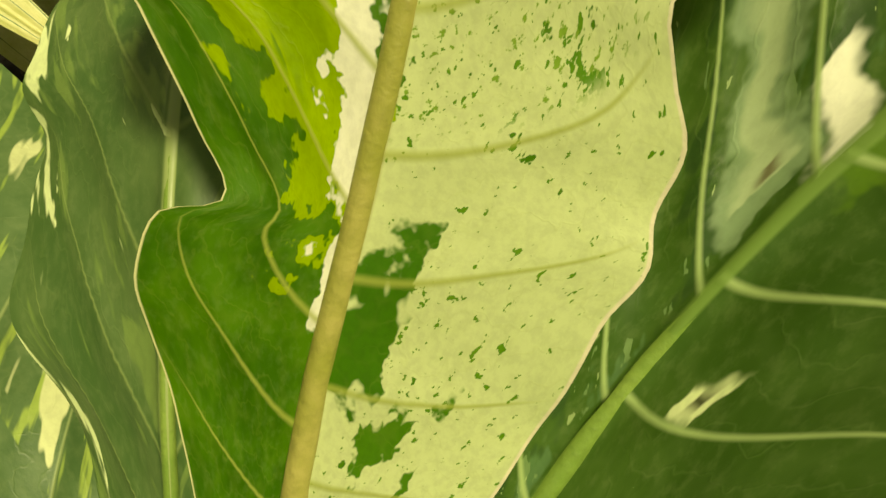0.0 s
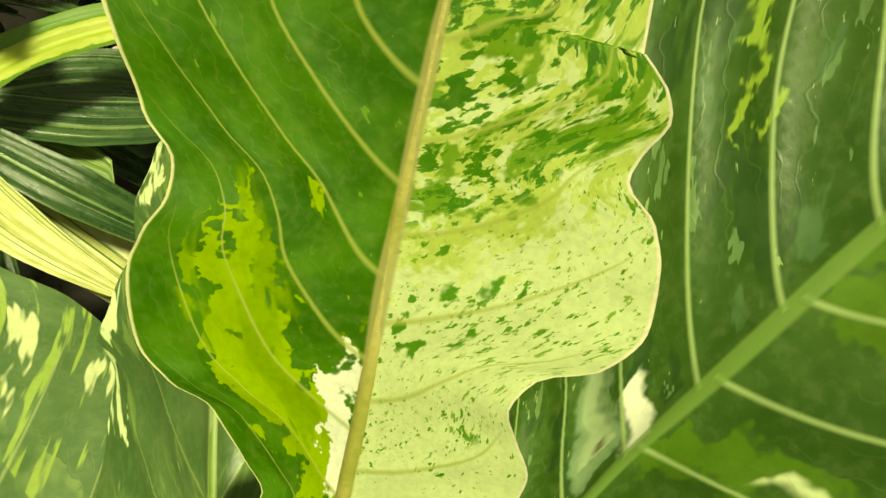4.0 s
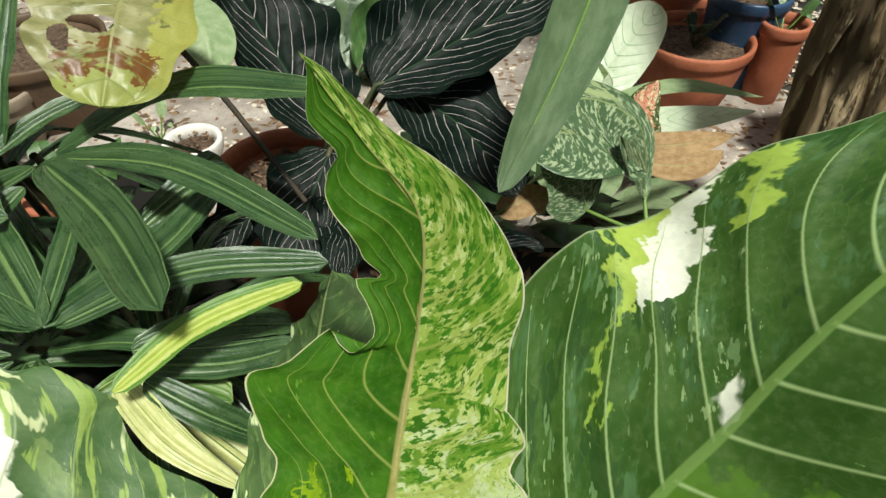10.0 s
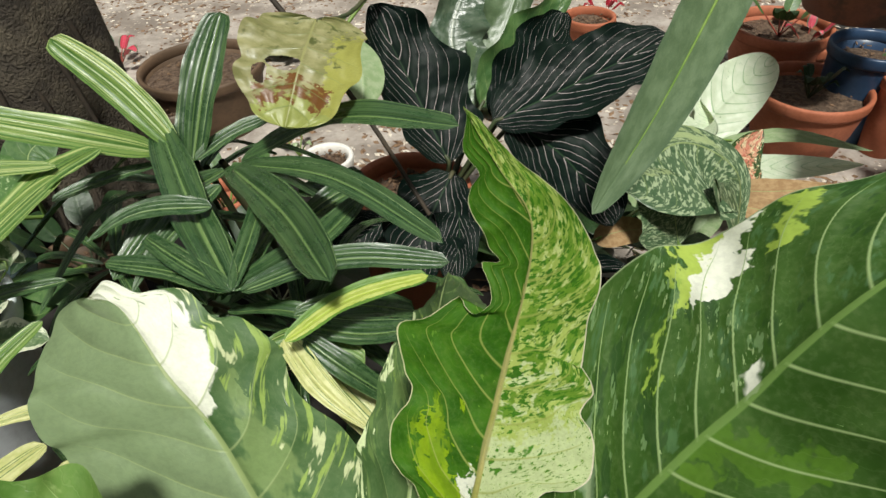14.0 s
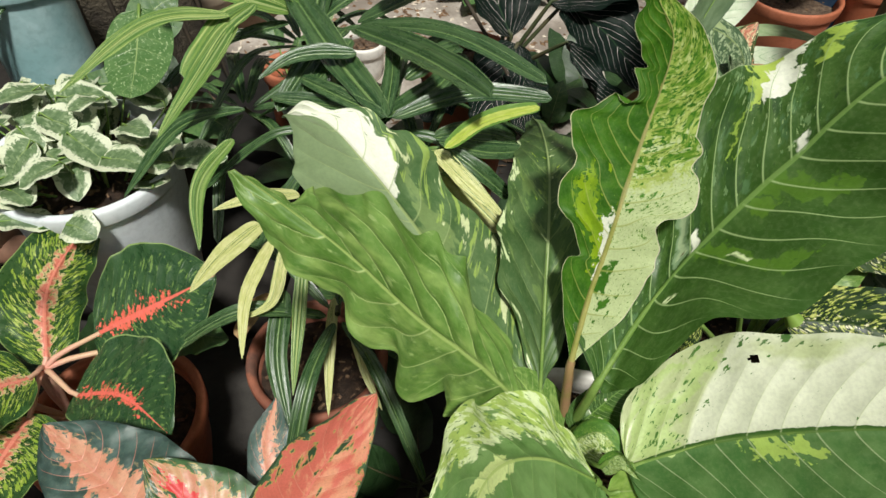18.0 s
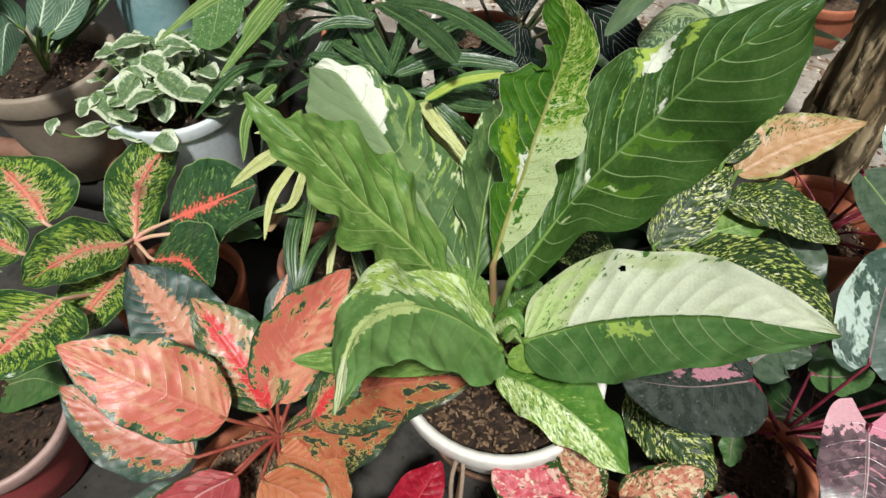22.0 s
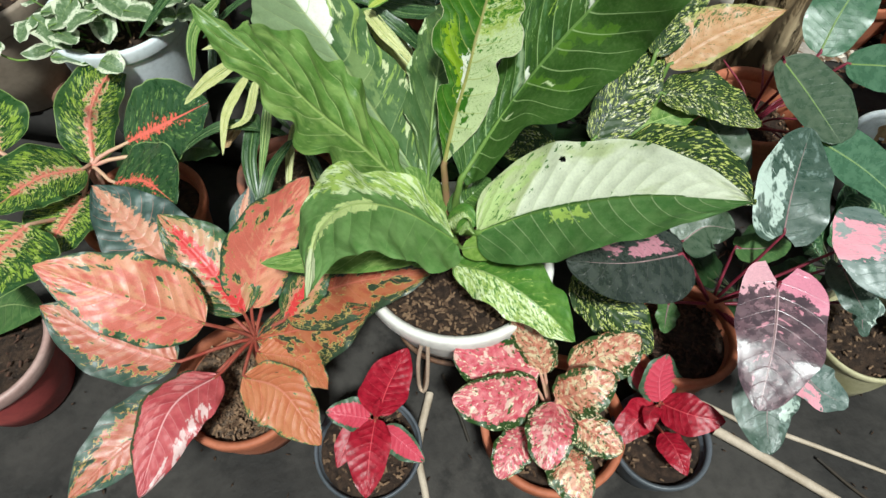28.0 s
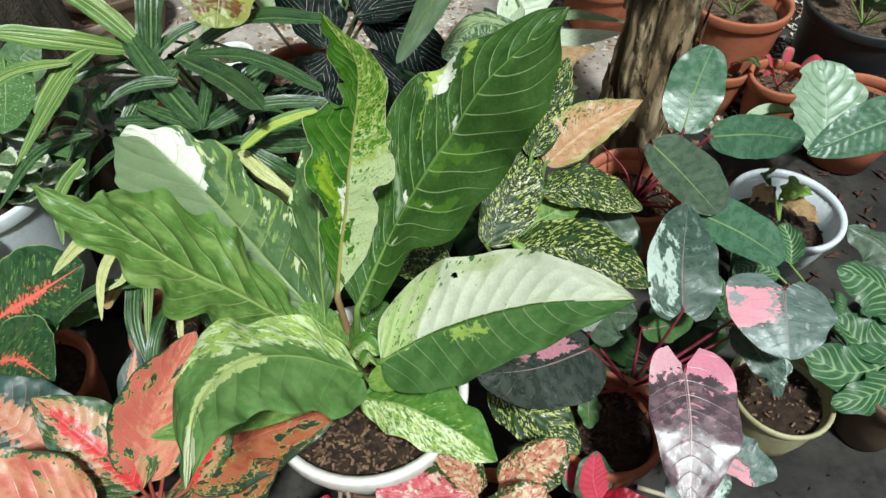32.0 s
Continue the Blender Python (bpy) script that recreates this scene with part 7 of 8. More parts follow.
pot_p4 = pot("plant_pot", (1.256, 1.365, 0.000), 0.175, 0.300, m_black_pot, "large black plastic plant pot", soil=m_soil_pale, chips=30, n=32)
pot_p4_h = 0.240
pot_p5 = pot("plant_pot", (0.603, 1.795, 0.000), 0.147, 0.180, m_terracotta, "terracotta plant pot holding a small cactus-like plant", soil=m_soil_pale, chips=30, n=32)
pot_p5_h = 0.144
pot_p6 = pot("plant_pot", (0.605, 2.151, 0.000), 0.145, 0.200, m_terracotta, "terracotta plant pot among fallen leaves", soil=m_soil_pale, chips=30, n=32)
pot_p6_h = 0.160
pot("plant_pot", (0.749, 1.877, 0.000), 0.105, 0.260, m_blue_pot, "dark blue plastic plant pot", soil=m_soil_pale, chips=30, n=32)
pot_p8 = pot("plant_pot", (0.815, 1.782, 0.000), 0.062, 0.220, m_terracotta, "narrow terracotta plant pot beside the tree", soil=m_soil_pale, chips=30, n=32)
pot_p8_h = 0.176
pot_p9 = pot("plant_pot", (0.685, 2.142, 0.000), 0.090, 0.160, m_terracotta, "terracotta plant pot among fallen leaves", soil=m_soil_pale, chips=30, n=32)
pot_p9_h = 0.128
pot("plant_pot", (0.054, 2.312, 0.000), 0.085, 0.150, m_terracotta, "small terracotta plant pot among fallen leaves", soil=m_soil_pale, chips=30, n=32)
pot("plant_pot", (-0.602, 1.441, 0.000), 0.064, 0.120, m_white_pot, "small white plastic pot with dry soil", soil=m_soil_pale, chips=30, n=32)
pot_p12 = pot("plant_pot", (-0.858, 0.888, 0.000), 0.077, 0.260, m_brown_pot, "round brown clay pot in the shade", soil=m_soil_pale, chips=30, n=32)
pot_p12_h = 0.208
pot("plant_pot", (-1.099, 1.607, 0.000), 0.086, 0.150, m_beige_pot, "shallow clear plastic tub with dry soil", soil=m_soil_pale, chips=30, n=32)
pot("plant_pot", (-1.059, 1.756, 0.000), 0.177, 0.200, m_brown_pot, "long dark planter among fallen leaves", soil=m_soil_pale, chips=30, n=32)
pot_p15 = pot("plant_pot", (-0.695, 1.096, 0.000), 0.057, 0.250, m_terracotta, "terracotta pot beside the palm", soil=m_soil_pale, chips=30, n=32)
pot_p15_h = 0.200
pot("plant_pot", (-0.293, 1.011, 0.000), 0.102, 0.360, m_terracotta, "large terracotta plant pot with pale soil", soil=m_soil_pale, chips=150, fill=0.9)

pinstripe = thing("pinstriped_plant", "tall plant with nearly black leaves finely striped in pink", "plant", "", (-0.277, 1.002, 0.339))
leaf(pinstripe, m_pin, [(-0.219, 0.972, 0.433), (-0.282, 1.032, 0.529), (-0.347, 1.081, 0.633)], (-0.329, 1.001, 0.530), (-0.224, 1.090, 0.550), fine=2, shape=(0.45, 0.6), wave=(0.01, 2.5), stalk_mat=m_stalk_dark, stalk_r=0.004, cup=0.28, dent=0.1, at=0.5, stalk=[(-0.239, 1.004, 0.325)])
leaf(pinstripe, m_pin, [(-0.154, 1.016, 0.482), (-0.042, 1.067, 0.521), (0.107, 1.152, 0.568)], (-0.067, 1.126, 0.553), (-0.010, 1.016, 0.494), fine=2, shape=(0.45, 0.6), wave=(0.01, 2.5), stalk_mat=m_stalk_dark, stalk_r=0.004, cup=0.28, dent=0.1, at=0.45, stalk=[(-0.239, 1.004, 0.325)])
leaf(pinstripe, m_pin, [(-0.152, 1.053, 0.460), (-0.096, 1.125, 0.523), (-0.057, 1.207, 0.580)], (-0.168, 1.097, 0.529), (-0.020, 1.184, 0.528), fine=2, shape=(0.45, 0.6), wave=(0.01, 2.5), stalk_mat=m_stalk_dark, stalk_r=0.004, cup=0.28, dent=0.1, at=0.48, stalk=[(-0.239, 1.004, 0.325)])
leaf(pinstripe, m_pin, [(-0.128, 1.030, 0.475), (-0.043, 0.990, 0.440), (0.032, 0.904, 0.387)], (0.031, 1.026, 0.430), (-0.100, 0.937, 0.431), fine=2, shape=(0.45, 0.6), wave=(0.01, 2.5), stalk_mat=m_stalk_dark, stalk_r=0.004, cup=0.28, dent=0.1, at=0.45, stalk=[(-0.239, 1.004, 0.325)])
leaf(pinstripe, m_pin, [(-0.208, 0.932, 0.442), (-0.236, 0.853, 0.401), (-0.252, 0.772, 0.358)], (-0.176, 0.867, 0.394), (-0.296, 0.841, 0.405), fine=2, shape=(0.45, 0.6), wave=(0.01, 2.5), stalk_mat=m_stalk_dark, stalk_r=0.004, cup=0.28, dent=0.1, at=0.45, stalk=[(-0.239, 1.004, 0.325)])
leaf(pinstripe, m_pin, [(-0.199, 0.921, 0.425), (-0.185, 0.835, 0.398), (-0.188, 0.769, 0.374)], (-0.158, 0.853, 0.387), (-0.217, 0.839, 0.392), fine=2, shape=(0.45, 0.6), wave=(0.01, 2.5), stalk_mat=m_stalk_dark, stalk_r=0.004, cup=0.28, dent=0.1, at=0.45, stalk=[(-0.239, 1.004, 0.325)])
leaf(pinstripe, m_pin, [(-0.291, 0.889, 0.388), (-0.332, 0.840, 0.381), (-0.360, 0.802, 0.357)], (-0.325, 0.801, 0.361), (-0.355, 0.867, 0.390), fine=2, shape=(0.45, 0.6), wave=(0.01, 2.5), stalk_mat=m_stalk_dark, stalk_r=0.004, cup=0.28, dent=0.1, at=0.45, stalk=[(-0.239, 1.004, 0.325)])
leaf(pinstripe, m_pin, [(-0.125, 0.931, 0.453), (-0.036, 0.820, 0.384), (0.054, 0.808, 0.384)], (-0.015, 0.837, 0.402), (-0.028, 0.781, 0.379), fine=2, shape=(0.45, 0.6), wave=(0.01, 2.5), stalk_mat=m_stalk_dark, stalk_r=0.004, cup=0.28, dent=0.1, at=0.5, stalk=[(-0.239, 1.004, 0.325)])
leaf(pinstripe, m_plain_green, [(-0.188, 1.141, 0.439), (-0.138, 1.218, 0.498), (-0.048, 1.307, 0.571)], (-0.186, 1.200, 0.520), (-0.090, 1.236, 0.507), fine=2, shape=(0.45, 0.6), wave=(0.01, 2.5), stalk_mat=m_stalk_dark, stalk_r=0.004, cup=0.28, dent=0.1, at=0.45, stalk=[(-0.239, 1.004, 0.325)])
leaf(pinstripe, m_strap, [(-0.195, 1.153, 0.433), (-0.161, 1.254, 0.518), (-0.131, 1.339, 0.606)], (-0.212, 1.256, 0.526), (-0.118, 1.274, 0.510), fine=2, shape=(0.45, 0.6), wave=(0.01, 2.5), stalk_mat=m_stalk_dark, stalk_r=0.004, cup=0.28, dent=0.1, at=0.45, stalk=[(-0.239, 1.004, 0.325)])
leaf(pinstripe, m_rubber_grey, [(-0.221, 1.168, 0.451), (-0.250, 1.239, 0.530), (-0.219, 1.322, 0.611)], (-0.288, 1.227, 0.535), (-0.192, 1.259, 0.535), fine=2, shape=(0.45, 0.6), wave=(0.01, 2.5), stalk_mat=m_stalk_dark, stalk_r=0.004, cup=0.28, dent=0.1, at=0.45, stalk=[(-0.239, 1.004, 0.325)])

strap_plant = thing("strap_leaved_plant", "long single green strap leaf bending down", "plant", "", (0.082, 0.757, 0.737))
leaf(strap_plant, m_strap, [(0.119, 0.912, 0.787), (0.068, 0.790, 0.745), (0.014, 0.668, 0.701), (-0.038, 0.568, 0.664)], (-0.002, 0.684, 0.724), (0.051, 0.688, 0.698), at=0.55, fine=2, shape=(0.2, 0.55), rib_r=0.002)

silver_plant = thing("silver_leaved_plant", "plant with pale silvery white leaves in a terracotta pot", "plant", "", (0.247, 1.341, 0.194))
leaf(silver_plant, m_silver, [(0.226, 1.380, 0.232), (0.312, 1.476, 0.300), (0.412, 1.573, 0.349)], (0.238, 1.488, 0.315), (0.378, 1.466, 0.279), fine=2, shape=(0.4, 0.5), cup=0.1, stalk=[(0.253, 1.368, 0.176)])
leaf(silver_plant, m_silver, [(0.220, 1.308, 0.268), (0.276, 1.369, 0.283), (0.243, 1.434, 0.316)], (0.205, 1.363, 0.296), (0.269, 1.375, 0.313), fine=1, stalk=[(0.253, 1.368, 0.176)])
leaf(silver_plant, m_pale_green, [(0.265, 1.326, 0.278), (0.417, 1.365, 0.284), (0.589, 1.377, 0.246)], (0.423, 1.387, 0.284), (0.419, 1.356, 0.271), fine=1, stalk=[(0.253, 1.368, 0.176)])
leaf(silver_plant, m_silver, [(0.279, 1.274, 0.258), (0.412, 1.299, 0.249), (0.552, 1.320, 0.249)], (0.416, 1.330, 0.258), (0.414, 1.282, 0.231), fine=1, stalk=[(0.253, 1.368, 0.176)])
leaf(silver_plant, m_peach_speck, [(0.298, 1.164, 0.274), (0.285, 1.218, 0.307), (0.325, 1.269, 0.347)], (0.253, 1.199, 0.313), (0.332, 1.240, 0.303), fine=1, stalk=[(0.253, 1.368, 0.176)])
leaf(silver_plant, m_dry, [(0.244, 1.163, 0.280), (0.330, 1.137, 0.300), (0.448, 1.179, 0.291)], (0.336, 1.169, 0.306), (0.330, 1.116, 0.287), fine=1, stalk=[(0.253, 1.368, 0.176)])
leaf(silver_plant, m_dry, [(0.011, 0.937, 0.330), (0.052, 0.944, 0.344), (0.109, 0.972, 0.333)], (0.051, 0.962, 0.359), (0.052, 0.916, 0.340), fine=1, stalk=[(0.253, 1.368, 0.176)])
leaf(silver_plant, m_dry, [(0.243, 1.052, 0.326), (0.311, 1.042, 0.328), (0.373, 1.064, 0.340)], (0.301, 1.054, 0.342), (0.296, 1.007, 0.327), fine=1, stalk=[(0.253, 1.368, 0.176)])

freckled_plant = thing("freckled_plant", "plant with a broad arching leaf freckled in silver", "plant", "", (0.192, 0.955, 0.331))
leaf(freckled_plant, m_dieff, [(0.229, 0.967, 0.324), (0.223, 1.044, 0.398), (0.127, 1.038, 0.448), (0.037, 0.918, 0.442)], (0.108, 0.882, 0.416), (0.210, 1.105, 0.428), at=0.55, fine=2, shape=(0.45, 0.45), cup=0.15, stalk=[(0.229, 0.924, 0.292)])
leaf(freckled_plant, m_dieff, [(0.138, 0.936, 0.332), (0.111, 0.953, 0.403), (0.053, 0.950, 0.452)], (0.048, 0.894, 0.412), (0.144, 0.975, 0.410), at=0.5, fine=2, stalk=[(0.229, 0.924, 0.292)])

yellow_leaf_plant = thing("yellowing_plant", "large yellowing leaf with holes and a browned patch", "plant", "", (-0.339, 1.018, 0.677))
leaf(yellow_leaf_plant, m_monstera, [(-0.367, 0.901, 0.681), (-0.366, 0.820, 0.657), (-0.374, 0.764, 0.609)], (-0.299, 0.845, 0.646), (-0.438, 0.815, 0.657), at=0.45, fine=3, shape=(0.3, 0.4), cup=0.3, wave=(0.006, 2.5), dent=0.12, holes=((0.28, 0.5, 0.3, 0.07), (0.62, 0.62, 0.12, 0.09)), stalk_mat=m_stalk_dark, stalk=[(-0.315, 1.090, 0.685), (-0.349, 0.988, 0.657)])
leaf(yellow_leaf_plant, m_pale_green, [(-0.376, 1.006, 0.617), (-0.336, 0.959, 0.582), (-0.329, 0.912, 0.546)], (-0.310, 0.987, 0.578), (-0.377, 0.958, 0.580), fine=1, stalk=[(-0.315, 1.090, 0.685)])
tube("stalk", [(-0.114, -0.047, 0.007), (0.015, -0.125, -0.108), (0.118, -0.206, -0.220)], 0.004, 0.003, m_dark_stick, yellow_leaf_plant)

palm = thing("lady_palm", "variegated lady palm with long dark green striped leaf blades", "palm", "", (-0.526, 0.870, 0.120))
strap(palm, m_dry, [(-0.512, 0.397, 0.354), (-0.526, 0.372, 0.359), (-0.540, 0.329, 0.349)], 0.0117, (-0.006, -0.384, 1.261), fine=1)
strap(palm, m_palm, [(-0.532, 0.804, 0.528), (-0.522, 0.864, 0.606), (-0.513, 0.943, 0.671)], 0.0270, (0.098, -0.434, 1.203), fine=1)
strap(palm, m_palm_lime, [(-0.540, 0.788, 0.563), (-0.605, 0.810, 0.624), (-0.675, 0.819, 0.683)], 0.0216, (0.098, -0.434, 1.203), fine=1)
strap(palm, m_palm_lime, [(-0.560, 0.778, 0.556), (-0.630, 0.734, 0.599), (-0.739, 0.703, 0.639)], 0.0234, (0.098, -0.434, 1.203), fine=1)
strap(palm, m_palm_lime, [(-0.593, 0.727, 0.591), (-0.611, 0.647, 0.594), (-0.633, 0.560, 0.571)], 0.0198, (0.098, -0.434, 1.203), fine=1)
strap(palm, m_palm, [(-0.562, 0.771, 0.541), (-0.608, 0.730, 0.543), (-0.657, 0.690, 0.537)], 0.0099, (0.098, -0.434, 1.203), fine=1)
strap(palm, m_palm, [(-0.382, 0.577, 0.530), (-0.464, 0.673, 0.546), (-0.565, 0.808, 0.574)], 0.0234, (0.098, -0.434, 1.203), fine=1)
strap(palm, m_palm, [(-0.462, 0.802, 0.533), (-0.324, 0.808, 0.600), (-0.172, 0.767, 0.621)], 0.0180, (0.098, -0.434, 1.203), fine=1)
strap(palm, m_palm, [(-0.456, 0.791, 0.536), (-0.312, 0.726, 0.570), (-0.173, 0.639, 0.561)], 0.0162, (0.098, -0.434, 1.203), fine=1)
strap(palm, m_palm, [(-0.461, 0.777, 0.537), (-0.341, 0.645, 0.582), (-0.247, 0.516, 0.617)], 0.0234, (0.098, -0.434, 1.203), fine=1)
strap(palm, m_palm, [(-0.476, 0.780, 0.533), (-0.500, 0.695, 0.542), (-0.538, 0.601, 0.504)], 0.0162, (0.098, -0.434, 1.203), fine=1)
strap(palm, m_palm, [(-0.519, 0.793, 0.537), (-0.488, 0.838, 0.548), (-0.441, 0.872, 0.559)], 0.0126, (0.098, -0.434, 1.203), fine=1)
strap(palm, m_palm, [(-0.373, 0.579, 0.528), (-0.277, 0.614, 0.550), (-0.165, 0.626, 0.547)], 0.0144, (0.098, -0.434, 1.203), fine=1)
strap(palm, m_palm_yellow, [(-0.297, 0.505, 0.547), (-0.250, 0.558, 0.553), (-0.182, 0.600, 0.551)], 0.0117, (0.098, -0.434, 1.203), fine=1)
strap(palm, m_palm_lime, [(-0.345, 0.522, 0.488), (-0.302, 0.548, 0.483), (-0.241, 0.543, 0.474)], 0.0228, (0.098, -0.434, 1.203), fine=1)
strap(palm, m_palm, [(-0.382, 0.577, 0.530), (-0.389, 0.679, 0.514), (-0.385, 0.777, 0.511)], 0.0144, (0.098, -0.434, 1.203), fine=1)
strap(palm, m_palm, [(-0.382, 0.577, 0.530), (-0.446, 0.606, 0.533), (-0.511, 0.642, 0.534)], 0.0126, (0.098, -0.434, 1.203), fine=1)
strap(palm, m_palm, [(-0.382, 0.577, 0.530), (-0.473, 0.608, 0.519), (-0.548, 0.612, 0.519)], 0.0126, (0.098, -0.434, 1.203), fine=1)
strap(palm, m_palm, [(-0.382, 0.577, 0.530), (-0.385, 0.657, 0.550), (-0.397, 0.725, 0.553)], 0.0108, (0.098, -0.434, 1.203), fine=1)
strap(palm, m_palm, [(-0.382, 0.577, 0.530), (-0.325, 0.671, 0.519), (-0.290, 0.749, 0.526)], 0.0162, (0.098, -0.434, 1.203), fine=1)
strap(palm, m_palm, [(-0.381, 0.581, 0.522), (-0.418, 0.639, 0.521), (-0.486, 0.706, 0.527)], 0.0144, (0.098, -0.434, 1.203), fine=1)
strap(palm, m_palm, [(-0.316, 0.566, 0.512), (-0.255, 0.597, 0.503), (-0.204, 0.621, 0.476)], 0.0162, (0.098, -0.434, 1.203), fine=1)
strap(palm, m_palm, [(-0.308, 0.546, 0.522), (-0.246, 0.563, 0.499), (-0.195, 0.591, 0.483)], 0.0144, (0.098, -0.434, 1.203), fine=1)
strap(palm, m_palm_cream, [(-0.312, 0.546, 0.493), (-0.264, 0.526, 0.450), (-0.214, 0.500, 0.417)], 0.0202, (0.098, -0.434, 1.203), fine=1)
strap(palm, m_palm, [(-0.291, 0.529, 0.524), (-0.252, 0.517, 0.502), (-0.211, 0.515, 0.466)], 0.0126, (0.098, -0.434, 1.203), fine=1)
strap(palm, m_palm, [(-0.382, 0.753, 0.471), (-0.339, 0.799, 0.485), (-0.304, 0.842, 0.483)], 0.0198, (0.098, -0.434, 1.203), fine=1)
strap(palm, m_palm, [(-0.401, 0.817, 0.475), (-0.357, 0.850, 0.464), (-0.331, 0.882, 0.473)], 0.0180, (0.098, -0.434, 1.203), fine=1)
strap(palm, m_palm_cream, [(-0.511, 0.417, 0.474), (-0.535, 0.356, 0.482), (-0.553, 0.295, 0.488)], 0.0130, (0.106, -0.376, 1.255), fine=1, shape=(0.35, 0.75))
strap(palm, m_palm_cream, [(-0.505, 0.424, 0.439), (-0.513, 0.335, 0.433), (-0.501, 0.264, 0.411)], 0.0084, (0.106, -0.376, 1.255), fine=1, shape=(0.35, 0.75))
strap(palm, m_palm_cream, [(-0.490, 0.421, 0.432), (-0.489, 0.349, 0.412), (-0.517, 0.313, 0.416)], 0.0078, (0.106, -0.376, 1.255), fine=1, shape=(0.35, 0.75))
strap(palm, m_palm, [(-0.485, 0.378, 0.396), (-0.476, 0.295, 0.365), (-0.444, 0.218, 0.320)], 0.0130, (0.106, -0.376, 1.255), fine=1, shape=(0.35, 0.75))
strap(palm, m_palm_lime, [(-0.466, 0.420, 0.426), (-0.458, 0.343, 0.387), (-0.448, 0.255, 0.352)], 0.0084, (0.106, -0.376, 1.255), fine=1, shape=(0.35, 0.75))
strap(palm, m_palm_lime, [(-0.601, 0.666, 0.595), (-0.601, 0.539, 0.596), (-0.623, 0.442, 0.573)], 0.0143, (0.106, -0.376, 1.255), fine=1, shape=(0.35, 0.75))
strap(palm, m_palm_lime, [(-0.608, 0.672, 0.602), (-0.681, 0.597, 0.623), (-0.743, 0.473, 0.601)], 0.0130, (0.106, -0.376, 1.255), fine=1, shape=(0.35, 0.75))
strap(palm, m_palm_lime, [(-0.578, 0.533, 0.506), (-0.600, 0.458, 0.489), (-0.580, 0.378, 0.458)], 0.0104, (0.106, -0.376, 1.255), fine=1, shape=(0.35, 0.75))
strap(palm, m_palm, [(-0.575, 0.581, 0.519), (-0.636, 0.515, 0.532), (-0.661, 0.397, 0.519)], 0.0104, (0.106, -0.376, 1.255), fine=1, shape=(0.35, 0.75))
strap(palm, m_palm_cream, [(-0.479, 0.474, 0.474), (-0.521, 0.439, 0.495), (-0.562, 0.406, 0.503)], 0.0091, (0.106, -0.376, 1.255), fine=1, shape=(0.35, 0.75))
strap(palm, m_palm_cream, [(-0.428, 0.400, 0.361), (-0.423, 0.335, 0.333), (-0.414, 0.266, 0.287)], 0.0071, (0.106, -0.376, 1.255), fine=1, shape=(0.35, 0.75))
strap(palm, m_palm_cream, [(-0.404, 0.383, 0.342), (-0.377, 0.325, 0.314), (-0.347, 0.283, 0.285)], 0.0065, (0.106, -0.376, 1.255), fine=1, shape=(0.35, 0.75))
strap(palm, m_palm_cream, [(-0.311, 0.530, 0.520), (-0.264, 0.490, 0.503), (-0.214, 0.469, 0.473)], 0.0117, (0.106, -0.376, 1.255), fine=1, shape=(0.35, 0.75))
strap(palm, m_palm, [(-0.456, 0.729, 0.547), (-0.493, 0.644, 0.525), (-0.506, 0.584, 0.505)], 0.0130, (0.106, -0.376, 1.255), fine=1, shape=(0.35, 0.75))
strap(palm, m_palm, [(-0.437, 0.671, 0.561), (-0.512, 0.651, 0.562), (-0.563, 0.615, 0.544)], 0.0130, (0.106, -0.376, 1.255), fine=1, shape=(0.35, 0.75))
for k, (dx, dy) in enumerate(((0.0, 0.0), (0.03, 0.03), (-0.04, 0.02), (0.05, -0.02))):
    tube("cane", [(dx, dy, 0.0), (dx * 1.2, dy * 1.2, 0.2), (dx * 0.5 + 0.000, dy * 0.5 - 0.05, 0.388)], 0.007, 0.005, m_stalk_dark, palm)
pot("plant_pot", (-0.472, 0.406, 0.000), 0.107, 0.200, m_terracotta_old, "dark stained terracotta pot under the palm", chips=40)

# ---- shelf side ----
pot("plant_pot", (-1.193, 0.626, 0.112), 0.155, 0.288, m_beige_pot, "large beige plastic plant pot of dark soil", chips=80, fill=0.85, lip=0.016, lip_h=0.05, taper=0.62)

pale_vein_plant = thing("pale_striped_plant", "plant with hanging dark leaves veined in white", "plant", "", (-1.193, 0.626, 0.360))
leaf(pale_vein_plant, m_white_vein, [(-1.102, 0.548, 0.497), (-1.057, 0.494, 0.576), (-0.976, 0.368, 0.567)], (-1.026, 0.476, 0.556), (-1.090, 0.470, 0.563), fine=1, stalk=[(-1.193, 0.626, 0.360)])
leaf(pale_vein_plant, m_white_vein, [(-1.158, 0.599, 0.483), (-1.179, 0.577, 0.534), (-1.146, 0.450, 0.557)], (-1.128, 0.507, 0.534), (-1.175, 0.615, 0.562), fine=1, stalk=[(-1.193, 0.626, 0.360)])
leaf(pale_vein_plant, m_white_vein, [(-1.173, 0.631, 0.446), (-1.177, 0.709, 0.508), (-1.217, 0.780, 0.569)], (-1.213, 0.702, 0.508), (-1.141, 0.717, 0.507), fine=1, stalk=[(-1.193, 0.626, 0.360)])
leaf(pale_vein_plant, m_white_vein, [(-1.149, 0.636, 0.446), (-1.112, 0.703, 0.492), (-1.104, 0.785, 0.553)], (-1.139, 0.708, 0.500), (-1.076, 0.711, 0.492), fine=1, stalk=[(-1.193, 0.626, 0.360)])
strap(pale_vein_plant, m_palm_lime, [(-1.184, 0.621, 0.415), (-1.228, 0.707, 0.476), (-1.296, 0.783, 0.534)], 0.0045, (0.081, -0.363, 1.271))
